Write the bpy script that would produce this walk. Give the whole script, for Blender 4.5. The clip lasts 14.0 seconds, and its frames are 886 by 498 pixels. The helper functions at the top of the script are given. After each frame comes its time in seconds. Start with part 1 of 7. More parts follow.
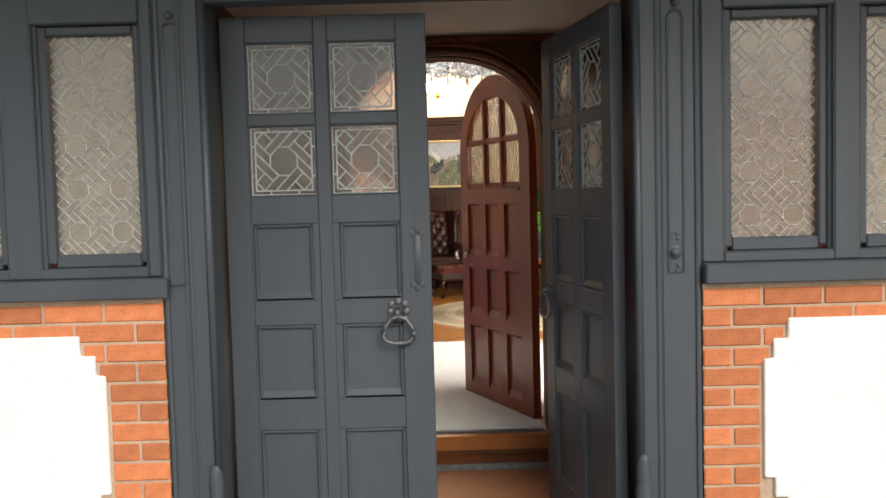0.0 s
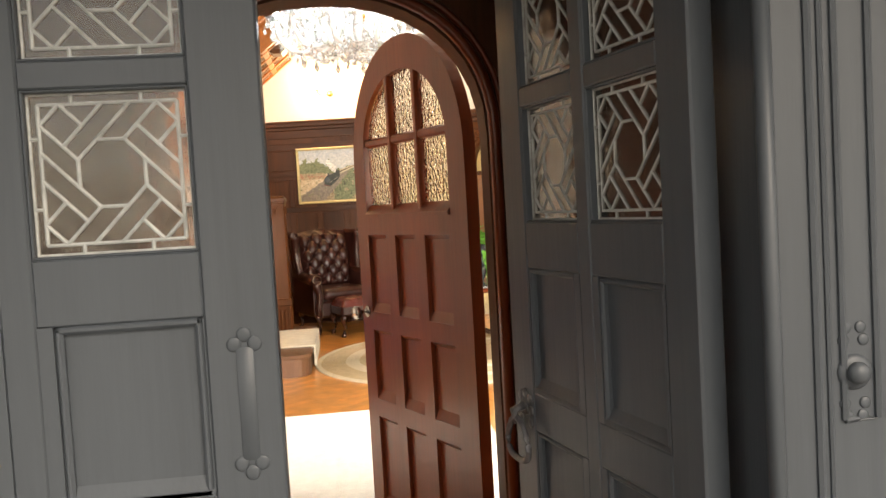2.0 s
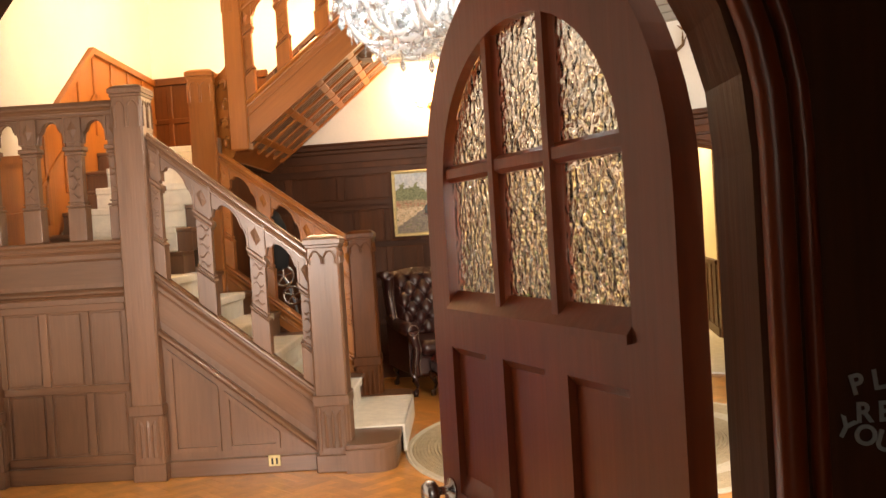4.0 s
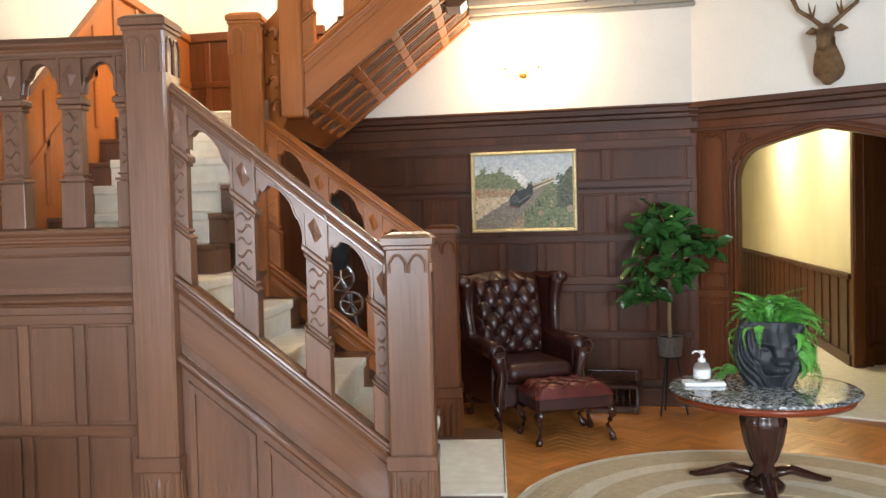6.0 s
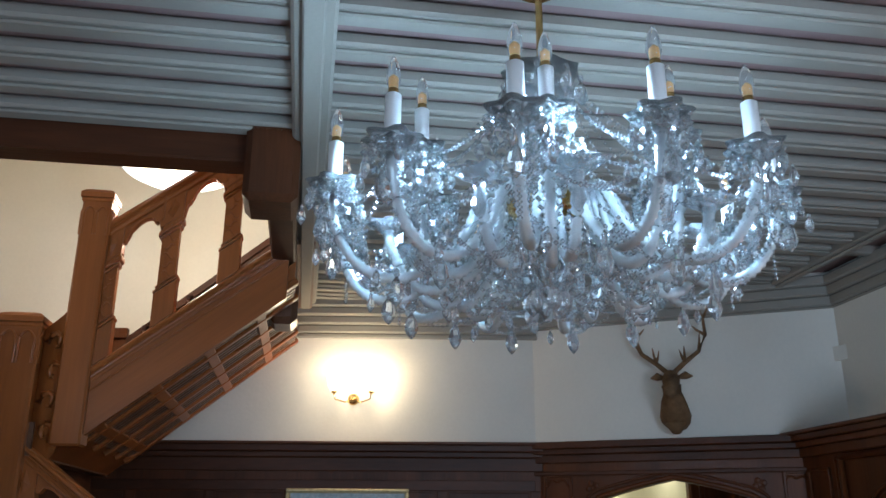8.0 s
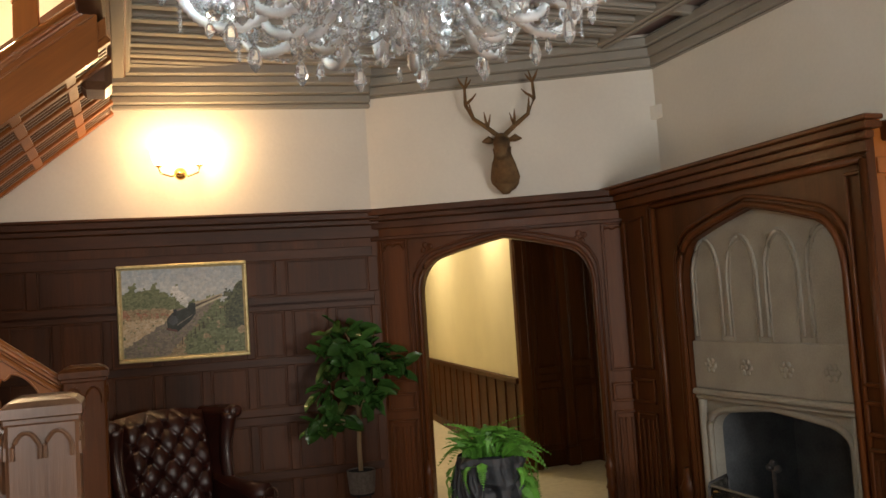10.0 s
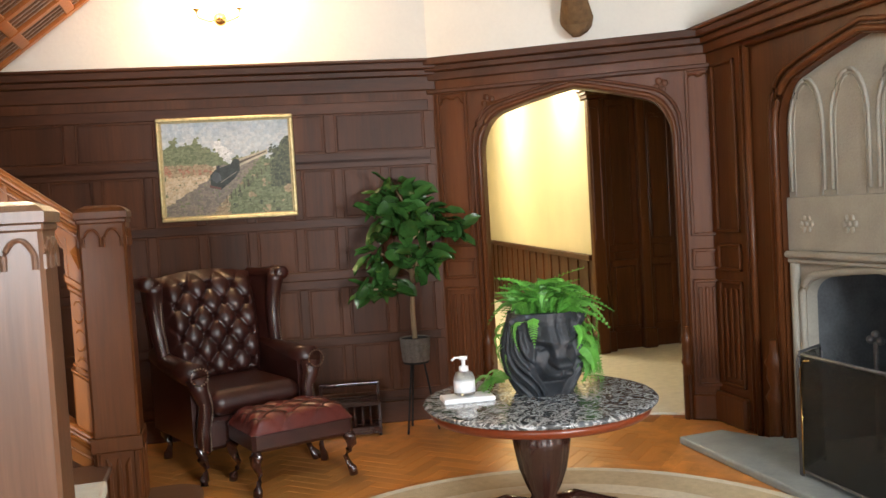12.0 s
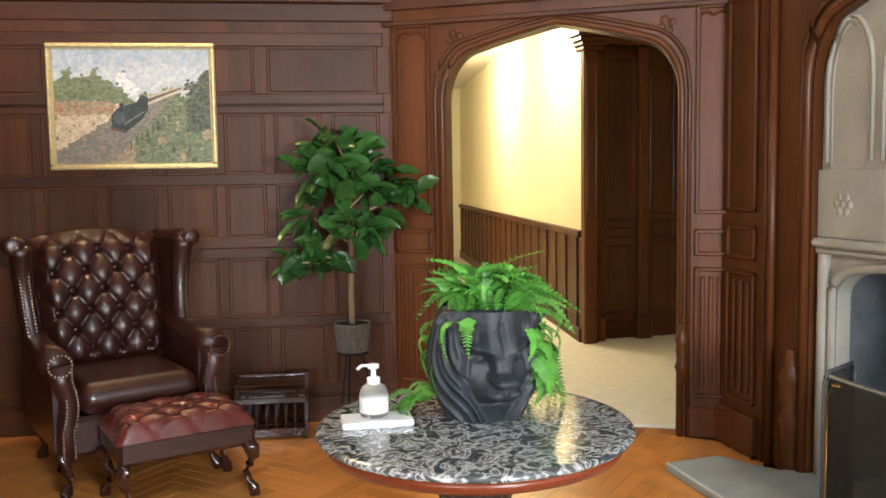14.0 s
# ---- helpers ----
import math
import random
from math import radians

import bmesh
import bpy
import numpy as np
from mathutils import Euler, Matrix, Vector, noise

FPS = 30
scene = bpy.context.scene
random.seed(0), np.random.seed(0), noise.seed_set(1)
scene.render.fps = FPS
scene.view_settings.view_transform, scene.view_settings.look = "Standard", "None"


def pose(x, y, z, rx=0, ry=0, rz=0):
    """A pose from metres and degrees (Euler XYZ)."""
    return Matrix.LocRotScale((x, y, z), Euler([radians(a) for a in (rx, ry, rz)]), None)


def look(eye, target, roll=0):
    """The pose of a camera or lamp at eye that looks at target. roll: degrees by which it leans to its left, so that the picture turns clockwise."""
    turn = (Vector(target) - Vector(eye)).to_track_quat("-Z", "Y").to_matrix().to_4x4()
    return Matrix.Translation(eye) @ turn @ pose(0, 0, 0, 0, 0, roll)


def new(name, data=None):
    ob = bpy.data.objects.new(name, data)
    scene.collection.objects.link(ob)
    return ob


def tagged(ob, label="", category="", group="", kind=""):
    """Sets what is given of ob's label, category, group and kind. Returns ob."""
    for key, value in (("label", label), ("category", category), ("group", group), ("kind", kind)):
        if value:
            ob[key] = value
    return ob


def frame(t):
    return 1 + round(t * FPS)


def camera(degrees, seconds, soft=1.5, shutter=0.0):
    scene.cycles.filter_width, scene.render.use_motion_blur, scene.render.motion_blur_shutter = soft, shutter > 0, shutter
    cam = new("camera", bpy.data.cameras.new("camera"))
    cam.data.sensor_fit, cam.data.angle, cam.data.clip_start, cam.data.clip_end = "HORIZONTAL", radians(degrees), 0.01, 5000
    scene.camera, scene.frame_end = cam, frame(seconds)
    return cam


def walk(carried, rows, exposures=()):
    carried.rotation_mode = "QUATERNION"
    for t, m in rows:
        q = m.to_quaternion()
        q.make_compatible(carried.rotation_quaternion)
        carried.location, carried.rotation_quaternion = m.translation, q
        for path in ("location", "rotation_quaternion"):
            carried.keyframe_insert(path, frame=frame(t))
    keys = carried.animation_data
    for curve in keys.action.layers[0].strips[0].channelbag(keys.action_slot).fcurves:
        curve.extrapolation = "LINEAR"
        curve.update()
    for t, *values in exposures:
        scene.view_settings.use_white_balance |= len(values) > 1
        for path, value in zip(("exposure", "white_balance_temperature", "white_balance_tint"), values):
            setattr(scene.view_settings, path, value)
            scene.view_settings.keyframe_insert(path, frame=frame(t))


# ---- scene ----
cam = camera(55.5, 14.0)
PATH = [
    (0, (0.009, -0.01, 1.284), (0.011, 1.987, 1.171), -1.5),
    (0.5, (-0.013, 0.426, 1.297), (0.005, 2.423, 1.193), -1.9),
    (1, (0.004, 0.902, 1.335), (0.142, 2.894, 1.221), -3.2),
    (1.5, (0.067, 1.404, 1.353), (0.245, 3.393, 1.252), -3.4),
    (2, (0.09, 1.871, 1.372), (0.316, 3.855, 1.269), -3.3),
    (2.5, (0.173, 2.366, 1.379), (0.385, 4.351, 1.259), -2.7),
    (3, (0.208, 2.774, 1.413), (0.374, 4.764, 1.309), -1.8),
    (3.5, (0.187, 3.201, 1.467), (0.265, 5.198, 1.382), -2.7),
    (4, (0.216, 3.619, 1.528), (0.174, 5.618, 1.483), -3.5),
    (4.2, (0.207, 3.743, 1.541), (0.079, 5.739, 1.491), -4.3),
    (6.5, (-0.337, 5.518, 1.623), (-0.448, 7.514, 1.559), -1.1),
    (7, (-0.333, 5.756, 1.712), (-0.397, 7.748, 1.886), -2.1),
    (7.5, (-0.288, 5.919, 1.797), (-0.305, 7.858, 2.287), -1.4),
    (8, (-0.36, 5.96, 1.90), (-0.057, 7.834, 2.53), 0.2),
    (8.5, (-0.434, 6.048, 1.843), (0.232, 7.849, 2.405), -4.8),
    (9, (-0.444, 6.031, 1.847), (0.373, 7.838, 2.11), -5.1),
    (11.5, (-0.264, 6.379, 1.493), (0.249, 8.312, 1.524), -3.1),
    (12, (-0.108, 6.535, 1.448), (0.404, 8.467, 1.361), -3.3),
    (12.5, (0.018, 6.74, 1.41), (0.525, 8.673, 1.312), -3.0),
    (13, (0.138, 7.007, 1.383), (0.656, 8.935, 1.266), -2.2),
    (13.5, (0.252, 7.247, 1.388), (0.779, 9.17, 1.241), -1.7),
    (14, (0.46, 7.43, 1.403), (0.955, 9.362, 1.238), -0.9),
]
walk(cam, [(t, look(eye, target, roll)) for t, eye, target, roll in PATH],
     [(0.0, 0.7, 6900, 10), (1.0, 0.45, 6900, 10), (1.5, 0.72, 7300, 11), (2.0, 1.18, 8100, 13), (2.5, 1.25, 8900, 15), (3.0, 1.1, 9700, 19), (3.6, 0.9, 9400, 19), (4.2, 0.78, 7800, 18), (6.3, 0.7, 5850, 6), (7.0, -0.15, 5500, 8), (7.5, -1.0, 4850, 2),
      (8.5, -1.08, 5400, 4), (9.0, -0.78, 7800, 13), (11.3, 0.0, 6500, 10), (12.0, 0.85, 6400, 9), (12.5, 1.1, 6300, 8), (13.5, 1.03, 6400, 9), (14.0, 1.2, 6200, 8)])

# ---- light: overcast sky, soft sun, the lamps of the place ----
world = bpy.data.worlds.new("overcast_sky")
scene.world = world
world.use_nodes = True
wn = world.node_tree.nodes
sky = wn.new("ShaderNodeTexSky")
sky.sky_type, sky.sun_disc = "NISHITA", False
sky.sun_elevation, sky.sun_rotation = radians(38), radians(155)
grey = wn.new("ShaderNodeHueSaturation")
grey.inputs["Saturation"].default_value = 0.35
world.node_tree.links.new(sky.outputs[0], grey.inputs["Color"])
world.node_tree.links.new(grey.outputs[0], wn["Background"].inputs[0])
wn["Background"].inputs[1].default_value = 0.13
sun = new("sun", bpy.data.lights.new("sun", "SUN"))
sun.data.energy, sun.data.angle, sun.data.color = 1.4, radians(25), (1.0, 0.97, 0.92)
sun.matrix_world = look((5, -8, 8), (0, 3, 0))


def lamp(name, at, watts, colour, radius):
    ob = new(name, bpy.data.lights.new(name, "POINT"))
    ob.data.energy, ob.data.color, ob.data.shadow_soft_size = watts, colour, radius
    ob.location = at
    return ob


WARM = (1.0, 0.66, 0.34)
lamp("bowl_light", (-1.25, 11.2, 3.75), 140, (1.0, 0.73, 0.44), 0.15)
lamp("sconce_light", (-0.14, 12.25, 2.98), 17, WARM, 0.04)
lamp("sconce_light", (0.14, 12.21, 2.98), 17, WARM, 0.04)
for k in range(6):
    a = radians(23 + 60 * k)
    lamp("chandelier_light", (0.31 + 0.5 * math.cos(a), 8.2 + 0.5 * math.sin(a), 2.79), 24, (0.74, 0.90, 1.0), 0.03)
lamp("lobby_light", (2.95, 14.75, 2.75), 40, (1.0, 0.84, 0.58), 0.1)
lamp("corridor_light", (3.05, 17.5, 2.8), 62, (1.0, 0.84, 0.58), 0.1)


def window_light(x, y, z, w, h, watts):
    ob = new("daylight", bpy.data.lights.new("daylight", "AREA"))
    ob.data.shape, ob.data.size, ob.data.size_y = "RECTANGLE", w, h
    ob.data.energy, ob.data.color = watts, (0.94, 0.97, 1.0)
    ob.matrix_world = look((x, y, z), (x, y + 1, z - 0.15))


window_light(-1.95, 3.5, 1.55, 1.7, 0.9, 118)
window_light(1.95, 3.5, 1.55, 1.7, 0.9, 215)


# ---- materials ----
def mat(name, col, rough=0.5, metal=0.0, var=0.18, size=6.0, grain=None, bump=0.15, fine=60.0, trans=0.0, emit=0.0,
        island=0.0, coat=0.0, ior=1.5, alpha=1.0, spec=0.5, slope=0.0):
    """A surface with colour variation at two scales, fine relief, and grain stretched along one axis."""
    m = bpy.data.materials.new(name)
    m.use_nodes = True
    nt = m.node_tree
    n, link = nt.nodes, nt.links.new
    b = n["Principled BSDF"]
    b.inputs["Roughness"].default_value, b.inputs["Metallic"].default_value = rough, metal
    b.inputs["Transmission Weight"].default_value, b.inputs["IOR"].default_value = trans, ior
    b.inputs["Coat Weight"].default_value, b.inputs["Alpha"].default_value = coat, alpha
    b.inputs["Coat Roughness"].default_value = 0.2
    b.inputs["Specular IOR Level"].default_value = spec
    if emit:
        b.inputs["Emission Color"].default_value = (*col, 1)
        b.inputs["Emission Strength"].default_value = emit
    tc, mp = n.new("ShaderNodeTexCoord"), n.new("ShaderNodeMapping")
    link(tc.outputs["Object"], mp.inputs[0])
    s = {None: (1, 1, 1), "x": (0.06, 1, 1), "y": (1, 0.06, 1), "z": (1, 1, 0.06)}[grain]
    mp.vector_type = "TEXTURE"
    mp.inputs["Scale"].default_value = [1 / v for v in s]
    mp.inputs["Rotation"].default_value = (0, radians(slope), 0)
    big, small = n.new("ShaderNodeTexNoise"), n.new("ShaderNodeTexNoise")
    big.inputs["Scale"].default_value, big.inputs["Detail"].default_value = size, 4
    small.inputs["Scale"].default_value, small.inputs["Detail"].default_value = fine, 5
    link(mp.outputs[0], big.inputs[0]), link(mp.outputs[0], small.inputs[0])
    add = n.new("ShaderNodeMath")
    add.operation = "MULTIPLY_ADD"
    link(small.outputs[0], add.inputs[0])
    add.inputs[1].default_value = 0.5
    link(big.outputs[0], add.inputs[2])
    ramp = n.new("ShaderNodeMapRange")
    ramp.inputs[1].default_value, ramp.inputs[2].default_value = 0.45, 1.05
    ramp.inputs[3].default_value, ramp.inputs[4].default_value = 1 - var, 1 + var
    link(add.outputs[0], ramp.inputs[0])
    last = ramp.outputs[0]
    if island:
        src = n.new("ShaderNodeObjectInfo").outputs["Random"] if island > 0 else n.new("ShaderNodeNewGeometry").outputs["Random Per Island"]
        r2 = n.new("ShaderNodeMapRange")
        r2.inputs[3].default_value, r2.inputs[4].default_value = 1 - abs(island), 1 + abs(island)
        link(src, r2.inputs[0])
        mul = n.new("ShaderNodeMath")
        mul.operation = "MULTIPLY"
        link(last, mul.inputs[0]), link(r2.outputs[0], mul.inputs[1])
        last = mul.outputs[0]
    mix = n.new("ShaderNodeVectorMath")
    mix.operation = "SCALE"
    mix.inputs[0].default_value = col
    link(last, mix.inputs["Scale"])
    link(mix.outputs[0], b.inputs["Base Color"])
    if bump:
        bp = n.new("ShaderNodeBump")
        bp.inputs["Strength"].default_value, bp.inputs["Distance"].default_value = bump, 0.01
        link(small.outputs[0], bp.inputs["Height"])
        link(bp.outputs[0], b.inputs["Normal"])
    return m


PAINT = mat("dark_grey_paint", (0.062, 0.072, 0.084), 0.42, var=0.14, size=3, grain="z", bump=0.09, fine=55, spec=0.36)
LEAD = mat("weathered_lead", (0.44, 0.45, 0.44), 0.55, 0.2, var=0.25, size=30)
CATHEDRAL = mat("cathedral_glass", (0.40, 0.38, 0.33), 0.2, trans=0.7, var=0.08, bump=0.6, fine=22)
CLEAR = mat("old_window_glass", (0.70, 0.62, 0.54), 0.05, trans=0.97, var=0.06, bump=0.3, fine=14, spec=0.22)
BRICK = mat("red_brick", (0.54, 0.175, 0.07), 0.85, var=0.22, size=18, bump=0.4, fine=120, island=0.22)
MORTAR = mat("lime_mortar", (0.47, 0.34, 0.24), 0.95, var=0.2, bump=0.5)
RENDER_WHITE = mat("white_render", (0.82, 0.82, 0.80), 0.8, var=0.05, bump=0.35, fine=70)
STONE_GROUND = mat("paving_stone", (0.22, 0.21, 0.19), 0.9, var=0.25, bump=0.4)
TERRACOTTA = mat("terracotta_floor", (0.36, 0.15, 0.07), 0.6, var=0.15, bump=0.1)
IRON = mat("wrought_iron", (0.16, 0.16, 0.17), 0.5, 0.6, var=0.3, size=40, bump=0.5)
MAHOG = mat("red_mahogany", (0.165, 0.031, 0.0085), 0.3, var=0.32, size=4, grain="z", bump=0.06, coat=0.12, spec=0.4)
WAINS = mat("dark_wainscot_oak", (0.072, 0.0235, 0.0075), 0.5, var=0.5, size=5, grain="z", bump=0.12, spec=0.28, island=0.22)
WAINS_H = mat("dark_wainscot_rail", (0.064, 0.021, 0.007), 0.48, var=0.5, size=5, grain="x", bump=0.12, spec=0.3)
REDWOOD = mat("polished_red_oak", (0.094, 0.030, 0.009), 0.36, var=0.42, size=5, grain="z", bump=0.12, coat=0.05, spec=0.22, island=0.12)
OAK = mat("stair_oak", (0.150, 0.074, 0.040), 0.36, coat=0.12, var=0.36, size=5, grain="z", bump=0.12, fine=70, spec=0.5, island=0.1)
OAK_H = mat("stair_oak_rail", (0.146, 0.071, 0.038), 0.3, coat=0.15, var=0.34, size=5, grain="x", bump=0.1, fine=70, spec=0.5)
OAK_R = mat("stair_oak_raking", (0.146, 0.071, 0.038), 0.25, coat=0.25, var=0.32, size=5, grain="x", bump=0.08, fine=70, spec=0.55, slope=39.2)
# Golden boards elsewhere; on the stairs the bowl lamp's warmth painted into oak.
OAK_GOLD_LIT = mat("golden_and_lamplit_oak", (0.30, 0.098, 0.021), 0.36, var=0.28, size=5, grain="z", bump=0.1, spec=0.4, island=0.08)
OAK_LIT_R = mat("lamplit_oak_raking", (0.30, 0.098, 0.021), 0.3, var=0.26, size=5, grain="x", bump=0.08, spec=0.45, slope=38.0)
OAK_LIT_UP = mat("lamplit_oak_rising", (0.30, 0.098, 0.021), 0.34, var=0.26, size=5, grain="x", bump=0.08, spec=0.4, slope=-38.4)
PARQUET = mat("oak_parquet", (0.62, 0.255, 0.060), 0.28, var=0.25, size=9, bump=0.06, fine=50, island=-0.16, coat=0.2)
PARQUET_N = mat("oak_parquet_block", (0.62, 0.255, 0.060), 0.28, var=0.25, size=9, bump=0.06, fine=50, island=0.16, coat=0.2, grain="x")
CARPET = mat("pale_carpet", (0.76, 0.71, 0.60), 0.95, var=0.12, size=14, bump=0.7, fine=240)
RUG = mat("cream_woven_rug", (0.78, 0.76, 0.71), 0.95, var=0.08, size=20, bump=0.8, fine=160)
JUTE = mat("jute_rug", (0.50, 0.40, 0.25), 0.95, var=0.15, size=25, bump=0.8, fine=180)
JUTE_PALE = mat("pale_jute", (0.64, 0.57, 0.43), 0.95, var=0.12, size=25, bump=0.8, fine=180)
PLASTER = mat("warm_white_plaster", (0.74, 0.70, 0.62), 0.85, var=0.05, size=2, bump=0.12, fine=40)
# Darker than cream paint: the ceiling's shade is put into this colour.
CREAM_SHADED = mat("cream_ceiling_shaded", (0.29, 0.268, 0.23), 0.7, var=0.06, size=3, bump=0.08)
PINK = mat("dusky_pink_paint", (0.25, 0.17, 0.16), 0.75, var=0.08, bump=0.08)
YELLOW = mat("yellow_wall_paint", (0.72, 0.66, 0.46), 0.85, var=0.06, size=2, bump=0.15)
STONE = mat("carved_limestone", (0.33, 0.31, 0.262), 0.8, var=0.16, size=5, bump=0.25, fine=80)
SOOT = mat("sooty_brick", (0.10, 0.11, 0.12), 0.9, var=0.4, bump=0.5)
SLATE = mat("hearth_slate", (0.27, 0.30, 0.30), 0.5, var=0.2, bump=0.2)
BRASS = mat("polished_brass", (0.75, 0.52, 0.2), 0.22, 1.0, var=0.1, size=30, bump=0.05)
CHROME = mat("steel_fitting", (0.6, 0.6, 0.6), 0.25, 1.0, var=0.1, bump=0.05)
LEATHER = mat("oxblood_leather", (0.034, 0.009, 0.0065), 0.34, var=0.4, size=9, bump=0.2, fine=160, coat=0.3, spec=0.5)
LEATHER_RED = mat("red_leather", (0.10, 0.018, 0.014), 0.27, var=0.4, size=9, bump=0.2, fine=160, coat=0.25)
NAIL = mat("brass_nail", (0.42, 0.36, 0.31), 0.3, 1.0, var=0.1, bump=0)
DARKLEG = mat("dark_mahogany_leg", (0.035, 0.012, 0.008), 0.2, var=0.3, bump=0.05, coat=0.4)
LEAF = mat("fig_leaf", (0.038, 0.105, 0.022), 0.26, var=0.4, size=12, bump=0.15, island=0.35)
FERN = mat("bright_fern", (0.10, 0.30, 0.040), 0.5, var=0.3, size=20, bump=0.1, island=0.25)
TRUNK = mat("pale_bark", (0.36, 0.25, 0.14), 0.85, var=0.25, grain="z", bump=0.4)
WICKER = mat("grey_wicker", (0.16, 0.14, 0.12), 0.8, var=0.3, size=40, bump=0.8, fine=120)
BLACKPOT = mat("matt_black_resin", (0.020, 0.023, 0.028), 0.55, var=0.25, size=12, bump=0.3, fine=70)
WHITE = mat("white_plastic", (0.82, 0.83, 0.84), 0.35, var=0.03, bump=0.03)
GEL = mat("clear_bottle", (0.9, 0.93, 0.95), 0.08, trans=0.9, var=0.02, bump=0)
GILT = mat("gilded_moulding", (0.56, 0.45, 0.22), 0.45, 0.5, var=0.25, size=30, bump=0.2)
FUR = mat("brown_stag_hide", (0.17, 0.095, 0.04), 0.9, var=0.35, size=25, bump=0.8, fine=150)
ROPE_GLASS = mat("twisted_rope_glass", (0.90, 0.97, 1.0), 0.06, trans=0.5, var=0.03, bump=0, ior=1.5)
CRYSTAL = mat("cut_crystal", (0.93, 0.975, 1.0), 0.02, trans=0.87, var=0.02, bump=0, ior=1.55)
BULB = mat("glowing_bulb_glass", (0.93, 0.97, 1.0), 0.03, trans=0.97, var=0.0, bump=0, emit=0.06)
FILAMENT = mat("amber_filament", (0.75, 0.42, 0.12), 0.35, 0.3, var=0.1, bump=0, emit=0.35)
SHADE = mat("lit_shade", (1.0, 0.82, 0.52), 0.5, var=0.0, bump=0, emit=16)
BOWL = mat("lit_crystal_bowl", (1.0, 0.93, 0.8), 0.3, var=0.1, bump=0.4, emit=5)
PURPLE = mat("purple_quilted_nylon", (0.034, 0.022, 0.062), 0.5, var=0.35, size=12, bump=0.4)
BLUE = mat("blue_painted_wood", (0.03, 0.10, 0.28), 0.45, var=0.15, bump=0.15)
BLACK = mat("black_cloth", (0.01, 0.01, 0.01), 0.9, var=0.2)


def marble():
    """Black marble with broken white veins."""
    m = mat("black_veined_marble", (0.03, 0.032, 0.036), 0.12, var=0.3, bump=0.0, coat=0.3)
    n, link = m.node_tree.nodes, m.node_tree.links.new
    b = n["Principled BSDF"]
    tc, no, no2 = n.new("ShaderNodeTexCoord"), n.new("ShaderNodeTexNoise"), n.new("ShaderNodeTexNoise")
    no.inputs["Scale"].default_value, no.inputs["Detail"].default_value, no.inputs["Distortion"].default_value = 12, 7, 2.6
    no2.inputs["Scale"].default_value, no2.inputs["Detail"].default_value = 34, 5
    link(tc.outputs["Object"], no.inputs[0]), link(tc.outputs["Object"], no2.inputs[0])
    r = n.new("ShaderNodeValToRGB")
    e = r.color_ramp.elements
    e[0].position, e[0].color = 0.38, (0.045, 0.050, 0.056, 1)
    e[1].position, e[1].color = 0.70, (0.10, 0.11, 0.12, 1)
    for at, v in ((0.47, 0.09), (0.51, 0.20), (0.545, 0.55), (0.575, 0.48), (0.615, 0.18)):
        e.new(at).color = (v, v * 1.02, v * 1.02, 1)
    add = n.new("ShaderNodeMath")
    add.operation = "MULTIPLY_ADD"
    link(no2.outputs[0], add.inputs[0])
    add.inputs[1].default_value = 0.25
    sub = n.new("ShaderNodeMath")
    sub.operation = "SUBTRACT"
    link(no.outputs[0], sub.inputs[0])
    sub.inputs[1].default_value = 0.10
    link(sub.outputs[0], add.inputs[2])
    link(add.outputs[0], r.inputs[0])
    link(r.outputs[0], b.inputs["Base Color"])
    return m


MARBLE = marble()


def hammered():
    """Clear glass beaten into round dimples."""
    m = mat("hammered_glass", (0.97, 0.94, 0.88), 0.03, trans=1.0, var=0.02, bump=0)
    n, link = m.node_tree.nodes, m.node_tree.links.new
    tc, vo, bp = n.new("ShaderNodeTexCoord"), n.new("ShaderNodeTexVoronoi"), n.new("ShaderNodeBump")
    vo.feature = "SMOOTH_F1"
    vo.inputs["Scale"].default_value, vo.inputs["Smoothness"].default_value = 66, 0.6
    bp.inputs["Strength"].default_value, bp.inputs["Distance"].default_value = 0.5, 0.010
    link(tc.outputs["Object"], vo.inputs["Vector"])
    link(vo.outputs["Distance"], bp.inputs["Height"])
    link(bp.outputs[0], n["Principled BSDF"].inputs["Normal"])
    return m


HAMMERED = hammered()


# ---- mesh tools ----
I4 = Matrix.Identity(4)


def box(bm, x0, x1, y0, y1, z0, z1, M=I4, bev=0.0):
    r = bmesh.ops.create_cube(bm, size=1)
    vs = r["verts"]
    for v in vs:
        v.co = Vector(((x0 + x1) / 2 + v.co.x * (x1 - x0), (y0 + y1) / 2 + v.co.y * (y1 - y0), (z0 + z1) / 2 + v.co.z * (z1 - z0)))
    if bev:
        es = list({e for v in vs for e in v.link_edges})
        out = bmesh.ops.bevel(bm, geom=es, offset=bev, segments=1, affect="EDGES")
        vs = list({v for v in out["verts"]} | {v for v in vs if v.is_valid})
    bmesh.ops.transform(bm, matrix=M, verts=vs)
    return bm


def boxm(x0, x1, y0, y1, z0, z1, M=I4, bev=0.0):
    return box(bmesh.new(), x0, x1, y0, y1, z0, z1, M, bev)


def prism(bm, pts, axis, a, b, M=I4):
    """A polygon extruded along an axis: 'y' takes (x, z), 'z' takes (x, y), 'x' takes (y, z)."""
    def put(p, d):
        return M @ Vector({"y": (p[0], d, p[1]), "z": (p[0], p[1], d), "x": (d, p[0], p[1])}[axis])
    va, vb = [bm.verts.new(put(p, a)) for p in pts], [bm.verts.new(put(p, b)) for p in pts]
    fs = [bm.faces.new(va), bm.faces.new(vb[::-1])]
    for i in range(len(pts)):
        j = (i + 1) % len(pts)
        fs.append(bm.faces.new((va[j], va[i], vb[i], vb[j])))
    bmesh.ops.recalc_face_normals(bm, faces=fs)
    return bm


